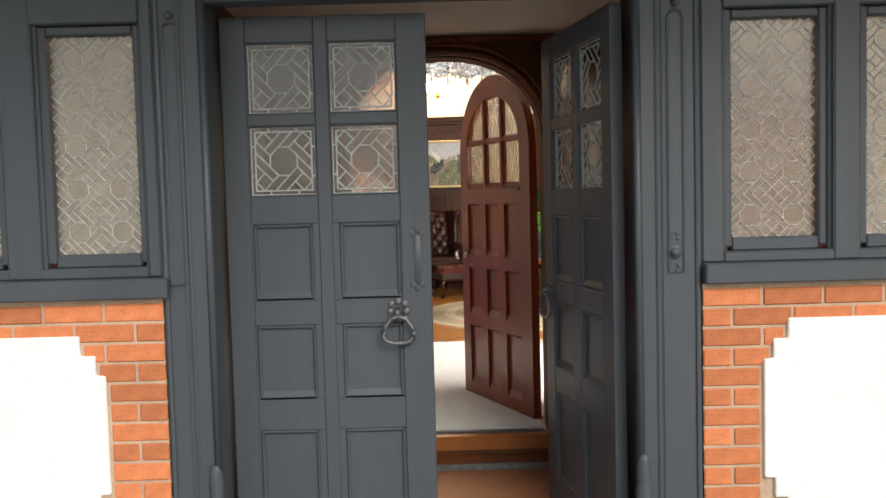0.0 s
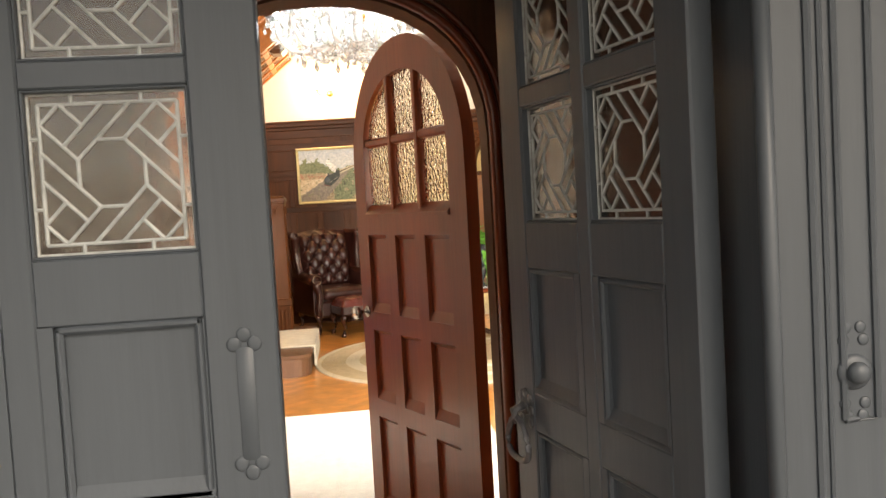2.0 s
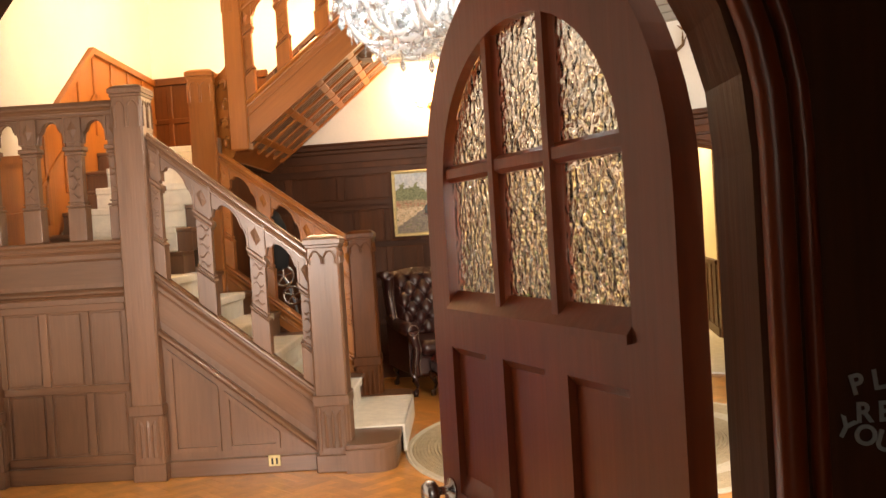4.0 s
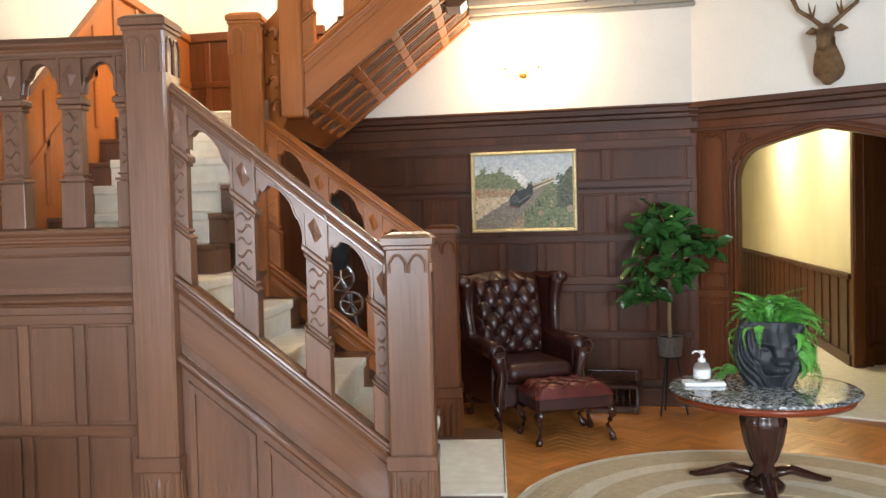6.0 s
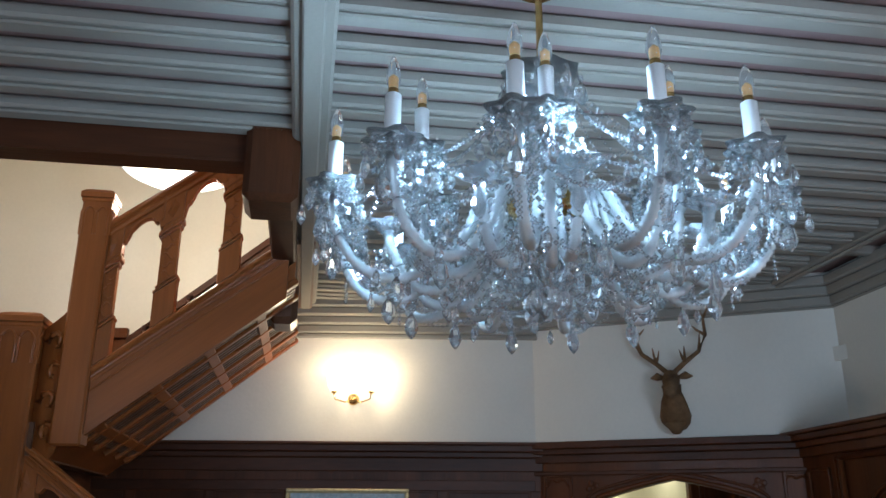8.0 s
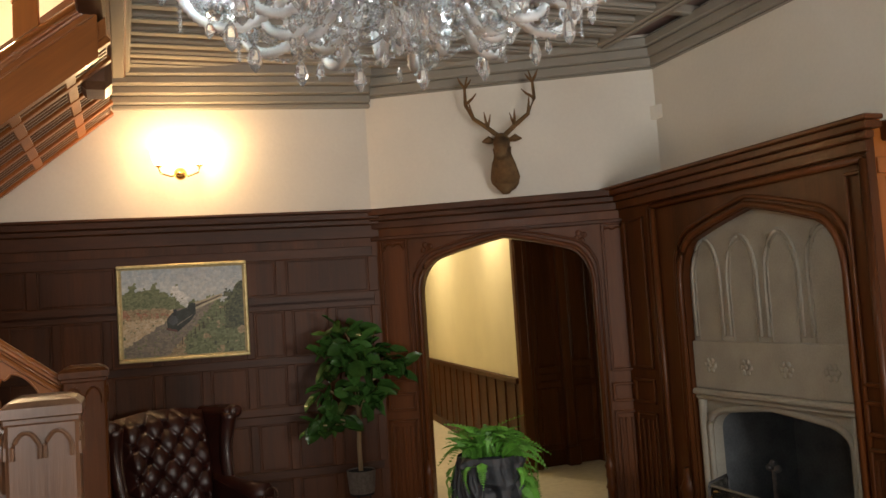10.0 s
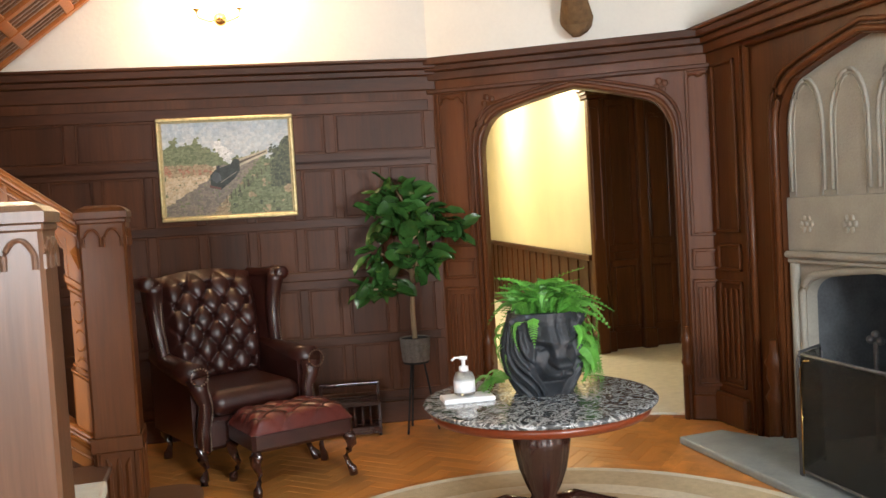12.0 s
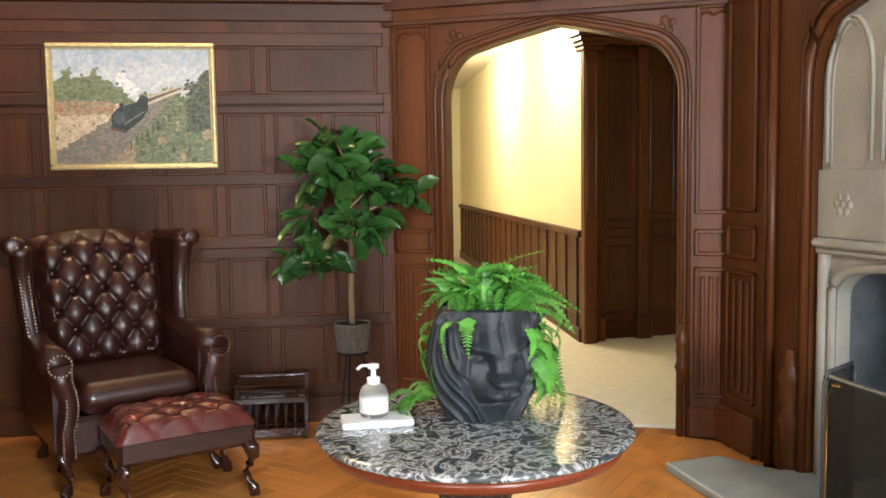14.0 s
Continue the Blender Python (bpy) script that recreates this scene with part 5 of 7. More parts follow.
# oak dado of the stairwell, the lamp's gold put into its colour
dd = thing("stair_dado", "oak panelled dado following the stairs, lamp warmth in its colour", "panelling", kind="structure")
X = -3.05
prof = [(9.2, 2.2), (9.9, 2.28), (11.25, 3.38), (12.85, 3.34)]
bm = bmesh.new()
prism(bm, [(9.2, 1.3), (9.9, 1.3), (11.3, 2.3), (12.85, 2.3)] + prof[::-1], "x", X, X + 0.015)
part("backing", bm, OAK_GOLD_LIT, dd)
for (ya, za), (yb, zb) in zip(prof, prof[1:]):
    part("dado_rail", prism(bmesh.new(), [(ya, za), (yb, zb), (yb, zb - 0.06), (ya, za - 0.06)], "x", X, X + 0.05), OAK_GOLD_LIT, dd)
    part("dado_rail", prism(bmesh.new(), [(ya, za - 0.42), (yb, zb - 0.42), (yb, zb - 0.47), (ya, za - 0.47)], "x", X, X + 0.03), OAK_GOLD_LIT, dd)
    n = max(2, int((yb - ya) / 0.32))
    for k in range(n):
        f = k / n
        yy, zz = ya + (yb - ya) * f, za + (zb - za) * f
        part("stile", boxm(X, X + 0.03, yy, yy + 0.05, zz - 0.8, zz - 0.05, I4, 0.004), OAK_GOLD_LIT, dd)
part("backing", boxm(-3.2, -1.75, -0.015, 0, 2.3, 3.32, BACK), REDWOOD, dd)
part("dado_rail", boxm(-3.2, -1.75, -0.05, 0, 3.28, 3.36, BACK, 0.006), REDWOOD, dd)
part("dado_rail", boxm(-3.2, -1.75, -0.03, 0, 2.86, 2.92, BACK, 0.006), REDWOOD, dd)
for k in range(4):
    part("stile", boxm(-2.9 + 0.33 * k, -2.85 + 0.33 * k, -0.03, 0, 2.4, 3.28, BACK, 0.004), REDWOOD, dd)

# ---- rugs ----
bm = bmesh.new()
box(bm, -1.62, 0.9, 4.91, 7.58, 0.0, 0.012, I4, 0.004)
box(bm, -0.46, 0.55, 4.665, 4.915, -0.012, 0.0118)
rug = tagged(part("door_rug", bm, RUG), "large cream woven rug inside the door", "rug")
bm = bmesh.new()
for k in range(130):
    pts = [(-1.6 + 0.06 * i, 4.93 + 0.0203 * k + 0.004 * (-1) ** i, 0.0125) for i in range(42)]
    tube(bm, pts, 0.0042, 4)
for k in range(12):
    tube(bm, [(-0.45 + 0.06 * i, 4.68 + 0.0203 * k + 0.004 * (-1) ** i, 0.0123) for i in range(17)], 0.0042, 4)
part("weave", bm, RUG, rug, "raised zigzag weave")
rr = thing("round_rug", "round braided jute rug with pale rings under the table", "rug")
RC = (1.12, 9.5)
k, r = 0, 0.04
while r < 1.38:
    pts = [(RC[0] + r * math.cos(2 * math.pi * i / 72), RC[1] + r * math.sin(2 * math.pi * i / 72), 0.008) for i in range(73)]
    if r > 0.5:
        part("braid", tube(bmesh.new(), pts, 0.0125, 5), JUTE_PALE if int(r * 100) // 11 % 3 == 0 else JUTE, rr)
    r += 0.0245
part("backing", lathe(bmesh.new(), [(1.37, 0.0), (1.37, 0.006)], (*RC, 0), 72), JUTE, rr)

# ---- furniture and things ----
def tufted(w, h, depth, nx, nz, f):
    """A buttoned cushion: f(u, v, bulge) places it; diamond tufts between the buttons."""
    def height(u, v):
        a, b = u * nx, v * nz
        p, q = (a + b) * math.pi / 2, (a - b) * math.pi / 2
        edge = min(1, 12 * min(u, 1 - u)) * min(1, 12 * min(v, 1 - v))
        fold = abs(math.sin(p) * math.sin(q))
        button = max(0.0, 1 - 3.0 * (math.sin(p) ** 2 + math.sin(q) ** 2))
        return depth * edge * (0.55 + 0.45 * fold ** 0.45 - 0.55 * button)
    return sheet(bmesh.new(), nx * 10, nz * 10, lambda u, v: f(u, v, height(u, v)))


def cabriole(bm, x, y, h, sx, sy, r=0.032):
    pts, rad = [], []
    for k, (o, q) in enumerate(((0.0, 1.25), (0.018, 1.2), (0.022, 0.95), (0.008, 0.7), (-0.006, 0.52), (0.004, 0.5), (0.02, 0.85), (0.024, 0.8))):
        pts.append((x + sx * o, y + sy * o, h * (1 - k / 7)))
        rad.append(r * q)
    return tube(bm, pts, rad, 10)


def wing_chair(M):
    c = thing("wing_armchair", "deep-buttoned oxblood leather wing armchair with brass nails", "armchair", at=M)
    # local: faces -y, width along x
    part("seat_base", boxm(-0.33, 0.33, -0.34, 0.30, 0.17, 0.34, I4, 0.02), LEATHER, c)
    bm = boxm(-0.265, 0.265, -0.37, 0.22, 0.34, 0.48, I4, 0.045)
    bevelled(part("seat_cushion", bm, LEATHER, c, "plump smooth leather seat cushion"), 0.02, 3)

    def back(u, v, b):
        x = (u - 0.5) * (0.54 + 0.06 * v)
        top = 0.035 * math.sin(math.pi * u)
        return Vector((x, 0.20 + 0.15 * v - b - 0.05 * math.sin(math.pi * v), 0.45 + (0.62 + top) * v))
    part("backrest", tufted(0.54, 0.62, 0.085, 8, 7, back), LEATHER, c, "diamond-buttoned leather back", True)
    stud = mesh_of(ball(bmesh.new(), (0, 0, 0), 0.010, 8, (1, 0.6, 1)), "button", LEATHER, True)
    for i in range(1, 8):
        for j in range(1, 7):
            if (i + j) % 2 == 0:
                o = new("button", stud)
                o.parent = c
                o.location = back(i / 8, j / 7, 0.008)
    bm = bmesh.new()
    prism(bm, [(-0.30, 0.20), (0.30, 0.20), (0.33, 1.04), (0.2, 1.085), (0.0, 1.10), (-0.2, 1.085), (-0.33, 1.04)], "y", 0.0, 0.07, pose(0, 0.27, 0, -11, 0, 0))
    bevelled(part("back_shell", bm, LEATHER, c), 0.02, 2)
    for s in (-1, 1):
        # wing: a curved slab from the back to the scrolled front edge
        def wing(u, v, t):
            z = 0.60 + 0.45 * v
            yb = 0.33 + 0.12 * (v - 0.3)
            reach = 0.30 - 0.05 * math.sin(math.pi * v) - (0.10 * (1 - v))
            y = yb - reach * u
            x = s * (0.30 + 0.045 * u + 0.03 * v + t)
            return Vector((x, y, z))
        bm = bmesh.new()
        sheet(bm, 10, 14, lambda u, v: wing(u, v, 0.03)), sheet(bm, 10, 14, lambda u, v: wing(u, v, -0.03))
        pts = [wing(1, k / 14, 0) for k in range(15)]
        tube(bm, pts, [0.036 + 0.014 * (k / 14) for k in range(15)], 10)
        tube(bm, [wing(k / 10, 1, 0) for k in range(11)], 0.036, 10)
        tube(bm, [pts[-1] + Vector((s * 0.03, d, 0.004)) for d in (-0.036, -0.030, 0.08, 0.2)], [0.022, 0.042, 0.042, 0.03], 14)
        part("wing", bm, LEATHER, c, "rolled leather wing", True)
        bm = bmesh.new()
        prism(bm, [(-0.30, 0.20), (0.33, 0.20), (0.33, 0.66), (-0.30, 0.56)], "x", s * 0.275, s * 0.355)
        part("arm_panel", bm, LEATHER, c)
        bm = bmesh.new()
        tube(bm, [(s * 0.325, 0.30, 0.63), (s * 0.33, 0.1, 0.60), (s * 0.335, -0.15, 0.585), (s * 0.34, -0.34, 0.585)], [0.05, 0.055, 0.06, 0.066], 12)
        tube(bm, [(s * 0.335, -0.35, 0.57), (s * 0.325, -0.36, 0.5), (s * 0.30, -0.355, 0.42), (s * 0.315, -0.35, 0.3), (s * 0.315, -0.345, 0.18)], [0.06, 0.045, 0.034, 0.038, 0.036], 10)
        part("arm", bm, LEATHER, c, "scrolled padded leather arm", True)
        bm = bmesh.new()
        for k in range(26):
            f = k / 25
            z = 0.19 + 0.36 * f
            x = 0.315 - 0.02 * math.sin(math.pi * max(0, min(1, (f - 0.3) / 0.6)))
            for q in (-0.022, 0.022):
                ball(bm, (s * x + q, -0.385, z), 0.0065, 5)
        for k in range(30):
            w = wing(1.0, k / 29, 0)
            ball(bm, (w.x - s * 0.02, w.y - 0.036, w.z), 0.006, 5), ball(bm, (w.x + s * 0.018, w.y - 0.036, w.z), 0.006, 5)
        for k in range(18):
            a = 2 * math.pi * k / 18
            ball(bm, (s * 0.34 + 0.046 * math.cos(a), -0.41, 0.585 + 0.046 * math.sin(a)), 0.006, 5)
        part("nail_trim", bm, NAIL, c, "row of brass upholstery nails")["kind"] = "stuff"
    for x, y, sx, sy in ((-0.31, -0.33, -1, -1), (0.31, -0.33, 1, -1), (-0.28, 0.32, -0.3, 1), (0.28, 0.32, 0.3, 1)):
        part("leg", cabriole(bmesh.new(), x, y, 0.2, sx, sy), DARKLEG, c, smooth=True)
    return c


wing_chair(pose(-0.09, 11.86, 0, 0, 0, 22) @ Matrix.Scale(1.06, 4))


def footstool(M):
    c = thing("footstool", "buttoned red leather footstool on cabriole legs", "footstool", at=M)
    def top(u, v, b):
        e = (1 - (2 * u - 1) ** 6) * (1 - (2 * v - 1) ** 6)
        return Vector(((u - 0.5) * 0.60, (v - 0.5) * 0.42, 0.33 + 0.05 * e + b * 0.9))
    part("cushion", tufted(0.6, 0.42, 0.055, 7, 5, top), LEATHER_RED, c, "buttoned red leather top", True)
    part("rail", boxm(-0.295, 0.295, -0.205, 0.205, 0.23, 0.345, I4, 0.02), LEATHER, c)
    for sx in (-1, 1):
        for sy in (-1, 1):
            part("leg", cabriole(bmesh.new(), sx * 0.26, sy * 0.17, 0.25, sx, sy, 0.03), DARKLEG, c, smooth=True)


footstool(pose(0.21, 11.32, 0, 0, 0, 18))


def magazine_rack(M):
    c = thing("magazine_rack", "dark mahogany magazine rack with slatted sides", "magazine rack", at=M)
    for s in (-1, 1):
        part("end", prism(bmesh.new(), [(-0.11, 0.0), (0.11, 0.0), (0.11, 0.04), (0.09, 0.2), (0.03, 0.26), (0.025, 0.345), (-0.025, 0.345), (-0.03, 0.26), (-0.09, 0.2), (-0.11, 0.04)], "x", s * 0.19 - 0.009, s * 0.19 + 0.009), DARKLEG, c)
    bm = bmesh.new()
    tube(bm, [(-0.19, 0, 0.33), (0.19, 0, 0.33)], 0.013, 8)
    part("handle", bm, DARKLEG, c)
    for y in (-0.10, 0.0, 0.10):
        for z in (0.03, 0.2):
            part("rail", boxm(-0.19, 0.19, y - 0.008, y + 0.008, z, z + 0.03, I4, 0.003), DARKLEG, c)
        for k in range(6):
            x = -0.13 + 0.052 * k
            part("spindle", lathe(bmesh.new(), [(0.006, 0.05), (0.009, 0.12), (0.006, 0.2)], (x, y, 0), 8), DARKLEG, c, smooth=True)
    part("base", boxm(-0.19, 0.19, -0.10, 0.10, 0.012, 0.03), DARKLEG, c)


magazine_rack(pose(0.67, 12.13, 0, 0, 0, -8))

# round marble table
TB, TZ = (1.225, 10.04), 0.605
TS = Matrix.Translation((*TB, 0)) @ Matrix.Diagonal((1.19, 1.19, TZ / 0.75, 1)) @ Matrix.Translation((-TB[0], -TB[1], 0))
tb = thing("round_table", "round pedestal table with black and white marble top", "table")
part("tabletop", lathe(bmesh.new(), [(0.40, -0.03), (0.43, -0.026), (0.437, -0.012), (0.43, -0.002), (0.41, 0.0), (0.2, 0.0), (0.0, 0.0)], (*TB, 0.75), 64, TS), MARBLE, tb, "polished black marble with white veins", True)
part("apron", lathe(bmesh.new(), [(0.36, -0.085), (0.405, -0.08), (0.415, -0.05), (0.405, -0.03)], (*TB, 0.75), 64, TS), MAHOG, tb, "red mahogany apron", True)
part("pedestal", lathe(bmesh.new(), [(0.05, 0.10), (0.06, 0.14), (0.045, 0.2), (0.06, 0.24), (0.085, 0.34), (0.10, 0.46), (0.105, 0.52), (0.095, 0.55), (0.10, 0.57), (0.07, 0.58), (0.07, 0.68)], (*TB, 0), 48, TS, flute=0.05, flutes=16), DARKLEG, tb, "fluted urn-shaped pedestal", True)
part("foot_block", lathe(bmesh.new(), [(0.09, 0.02), (0.10, 0.06), (0.07, 0.1), (0.05, 0.12)], (*TB, 0), 24, TS), DARKLEG, tb, smooth=True)
for k in range(3):
    R = TS @ pose(*TB, 0, 0, 0, 120 * k + 20)
    part("leg", tube(bmesh.new(), [(0.05, 0, 0.13), (0.15, 0, 0.14), (0.26, 0, 0.08), (0.35, 0, 0.035), (0.38, 0, 0.03)], [0.035, 0.035, 0.028, 0.022, 0.016], 8, R), DARKLEG, tb, smooth=True)


def lion_planter(x, y, z, rot):
    """A black resin pot in the shape of a lion's head with a combed mane, one mesh."""
    bm = bmesh.new()

    def g(a, b, v, w, c=0.0, h=0.0):
        return math.exp(-((a - c) / b) ** 2 - ((v - h) / w) ** 2)

    def step(x, lo, hi):
        k = min(1.0, max(0.0, (x - lo) / (hi - lo)))
        return k * k * (3 - 2 * k)

    def f(u, v):
        a = 2 * math.pi * u - math.pi
        b = abs(a)
        r = 0.088 + 0.050 * math.sin(min(1, 0.06 + v * 1.1) * math.pi * 0.60)
        edge = 0.72 - 0.16 * step(v, 0.70, 0.98) - 0.36 * (1 - step(v, 0.0, 0.34))
        side = step(b, edge - 0.05, edge + 0.10)
        flow = 9 * b - 8 * v + 1.6 * math.sin(4.5 * v + 2 * b)
        lock = abs(math.sin(flow)) ** 0.7
        mane = side * (0.008 + 0.030 * lock + 0.005 * math.sin(3.7 * flow)) * math.sin(math.pi * min(1, v * 0.82 + 0.18))
        bw = 0.21 + 0.17 * step(v, 0.50, 0.78)
        bridge = 0.032 * (1 - step(b, bw * 0.55, bw * 1.3)) * step(v, 0.34, 0.42) * (1 - 0.8 * step(v, 0.68, 0.95))
        nose = 0.026 * (1 - step(b, 0.10 + 0.13 * step(v, 0.36, 0.43), 0.17 + 0.15 * step(v, 0.36, 0.43))) * step(v, 0.34, 0.37) * (1 - step(v, 0.43, 0.50))
        muzzle = 0.040 * (g(a, 0.22, v, 0.075, 0.21, 0.285) + g(a, 0.22, v, 0.075, -0.21, 0.285)) + 0.034 * g(a, 0.42, v, 0.13, 0, 0.33)
        philtrum = -0.014 * g(a, 0.045, v, 0.05, 0, 0.30)
        mouth = -0.011 * math.exp(-((v - 0.205 + 0.04 * b) / 0.016) ** 2) * (1 - step(b, 0.34, 0.52))
        chin = 0.004 * g(a, 0.28, v, 0.07, 0, 0.13)
        eyes = sum(0.009 * g(a, 0.07, v, 0.016, q * 0.47, 0.60) - 0.024 * g(a, 0.15, v, 0.035, q * 0.47, 0.605 + 0.05 * (b - 0.47)) + 0.022 * g(a, 0.26, v, 0.04, q * 0.46, 0.69 + 0.10 * (b - 0.46)) for q in (-1, 1))
        cheek = 0.010 * sum(g(a, 0.18, v, 0.10, q * 0.64, 0.44) for q in (-1, 1)) + 0.003 * math.sin(22 * b + 14 * v) * step(b, 0.5, 0.7) * (1 - side)
        brow = -0.012 * g(a, 0.06, v, 0.13, 0, 0.80) + 0.005 * (1 - step(b, 0.5, 0.8)) * step(v, 0.86, 0.92)
        ears = sum(0.055 * g(a, 0.20, v, 0.075, q * 1.12, 0.92) - 0.026 * g(a, 0.09, v, 0.04, q * 1.08, 0.92) for q in (-1, 1))
        rr = r + mane + bridge + nose + muzzle + philtrum + mouth + chin + eyes + cheek + brow + ears
        t = a + math.pi
        return Vector((rr * math.cos(t), rr * math.sin(t), 0.27 * v))
    sheet(bm, 300, 120, f)
    lathe(bm, [(0.0, 0.001), (0.088, 0.001)], (0, 0, 0), 40)
    lathe(bm, [(0.135, 0.262), (0.13, 0.235), (0.0, 0.235)], (0, 0, 0), 40)
    ob = tagged(part("lion_planter", bm, BLACKPOT, smooth=True), "matt black lion-head planter on the marble table", "planter")
    ob.matrix_world = pose(x, y, z, 0, 0, rot) @ Matrix.Diagonal((1.12, 1.12, 1.38, 1))
    return ob


PC = (1.285, 10.12)
lion_planter(*PC, TZ, 94)


def frond_mesh(seed):
    """A fern frond: an arching stalk with two rows of toothed leaflets."""
    rnd = random.Random(seed)
    bm = bmesh.new()
    L, droop = rnd.uniform(0.17, 0.25), rnd.uniform(0.10, 0.20)
    up = rnd.uniform(0.05, 0.12)
    n = 21
    along = lambda t: Vector((L * t, 0, up * math.sin(t * math.pi * 0.75) * 1.4 - droop * t ** 2.2))
    for i in range(n):
        t = (i + 1) / n
        p = along(t)
        w = (0.046 * math.sin(math.pi * min(1, 0.22 + 0.78 * t)) ** 0.8 + 0.004) * rnd.uniform(0.85, 1.12)
        for s in (-1, 1):
            out = Vector((0.30, s, -0.22 + rnd.uniform(-0.12, 0.12))).normalized()
            fwd = Vector((0.0062, 0, 0.001))
            rim = [p - fwd, p + out * w * 0.35 - fwd * 1.25, p + out * w * 0.42 - fwd * 0.75, p + out * w * 0.72 - fwd * 0.85, p + out * w,
                   p + out * w * 0.70 + fwd * 0.95, p + out * w * 0.45 + fwd * 0.75, p + out * w * 0.36 + fwd * 1.3, p + fwd]
            bm.faces.new([bm.verts.new(v) for v in rim])
    tube(bm, [along(t) for t in np.linspace(0, 1, 7)], 0.0015, 4)
    return mesh_of(bm, "frond", FERN)


FRONDS = [frond_mesh(s) for s in range(8)]
fern = thing("fern", "bright green fern spilling over the black planter", "plant")


def frond(owner, k, a, r, z, roll, tip, turn, size):
    o = new("frond", FRONDS[k % 8])
    o.parent = owner
    o.matrix_world = pose(PC[0] + r * math.cos(radians(a)), PC[1] + r * math.sin(radians(a)), TZ + z, roll, tip, a + turn) @ Matrix.Scale(size, 4)


for k in range(110):    # the crown, leaning towards the window side
    a = random.uniform(-60, 110) if k % 4 else random.uniform(110, 215)
    r = random.uniform(0.0, 0.10)
    low = a > 110
    frond(fern, k, a, r, 0.345, random.uniform(-35, 35), random.uniform(-80, -35) if low or r < 0.05 else random.uniform(-55, 0), random.uniform(-25, 25), random.uniform(0.5, 0.72) if low else random.uniform(0.7, 1.0))
for k in range(78):     # a thick fall over one side of the rim
    a = random.uniform(-38, 48)
    frond(fern, k, a, random.uniform(0.13, 0.17), random.uniform(0.14, 0.35), random.uniform(-30, 30), random.uniform(25, 80), random.uniform(-35, 35), random.uniform(0.5, 0.8))
for k in range(9):      # a few at the back of the other side
    frond(fern, k, random.uniform(140, 185), 0.14, random.uniform(0.2, 0.34), random.uniform(-20, 20), random.uniform(45, 80), random.uniform(-20, 20), random.uniform(0.45, 0.6))
for k, (a, turn, size) in enumerate(((222, -26, 0.55), (236, 10, 0.62))):
    frond(fern, k, a, 0.145, 0.35, 0, 48, turn, size)
trail = thing("trailing_greenery", "pale trailing sprigs lying on the table", "plant")
for k in range(16):
    o = new("frond", FRONDS[k % 6])
    o.parent = trail
    side = k % 2
    o.matrix_world = pose(PC[0] + (0.16 if side else -0.16) + random.uniform(-0.04, 0.04), PC[1] + random.uniform(-0.02, 0.08), TZ + 0.06, 0, 12, random.uniform(130, 200) if not side else random.uniform(-20, 50)) @ Matrix.Scale(0.75, 4)

# hand gel on a tray
tr = thing("tray", "white tray on the marble table", "tray")
TRM = pose(0.915, 10.12, TZ, 0, 0, -4) @ Matrix.Scale(1.22, 4)
part("base", boxm(-0.095, 0.095, -0.05, 0.05, 0, 0.018, TRM, 0.004), WHITE, tr)
gel = thing("gel_dispenser", "clear pump bottle of hand gel with white pump", "bottle")
GM = TRM @ pose(-0.005, 0.015, 0.018) @ Matrix.Diagonal((1.05, 1.05, 0.86, 1))
part("bottle", lathe(bmesh.new(), [(0.034, 0.0), (0.037, 0.008), (0.037, 0.075), (0.03, 0.095), (0.015, 0.105)], (0, 0, 0), 24, GM), GEL, gel, smooth=True)
part("label", lathe(bmesh.new(), [(0.0376, 0.015), (0.0376, 0.065)], (0, 0, 0), 24, GM), WHITE, gel, "white wrapped label", True)
bm = bmesh.new()
lathe(bm, [(0.017, 0.10), (0.017, 0.122), (0.007, 0.125), (0.007, 0.15), (0.015, 0.152), (0.015, 0.165)], (0, 0, 0), 16, GM)
tube(bm, [(0, 0, 0.16), (-0.03, 0, 0.162), (-0.042, 0, 0.15)], 0.005, 8, GM)
part("pump", bm, WHITE, gel, "white pump head", True)


# fiddle-leaf plant on its stand
def leaf_mesh(seed):
    rnd = random.Random(seed)
    L, W, bend = rnd.uniform(0.13, 0.18), rnd.uniform(0.085, 0.12), rnd.uniform(0.02, 0.06)
    def f(u, v):
        t = v
        w = W / 2 * (math.sin(math.pi * min(1, t ** 0.8)) ** 0.7) * (0.78 + 0.3 * t)
        x = (u - 0.5) * 2
        return Vector((x * w, L * t, -bend * t * t + 0.016 * abs(x) - 0.004 * math.sin(14 * t) * abs(x)))
    return mesh_of(sheet(bmesh.new(), 4, 8, f), "leaf", LEAF, True)


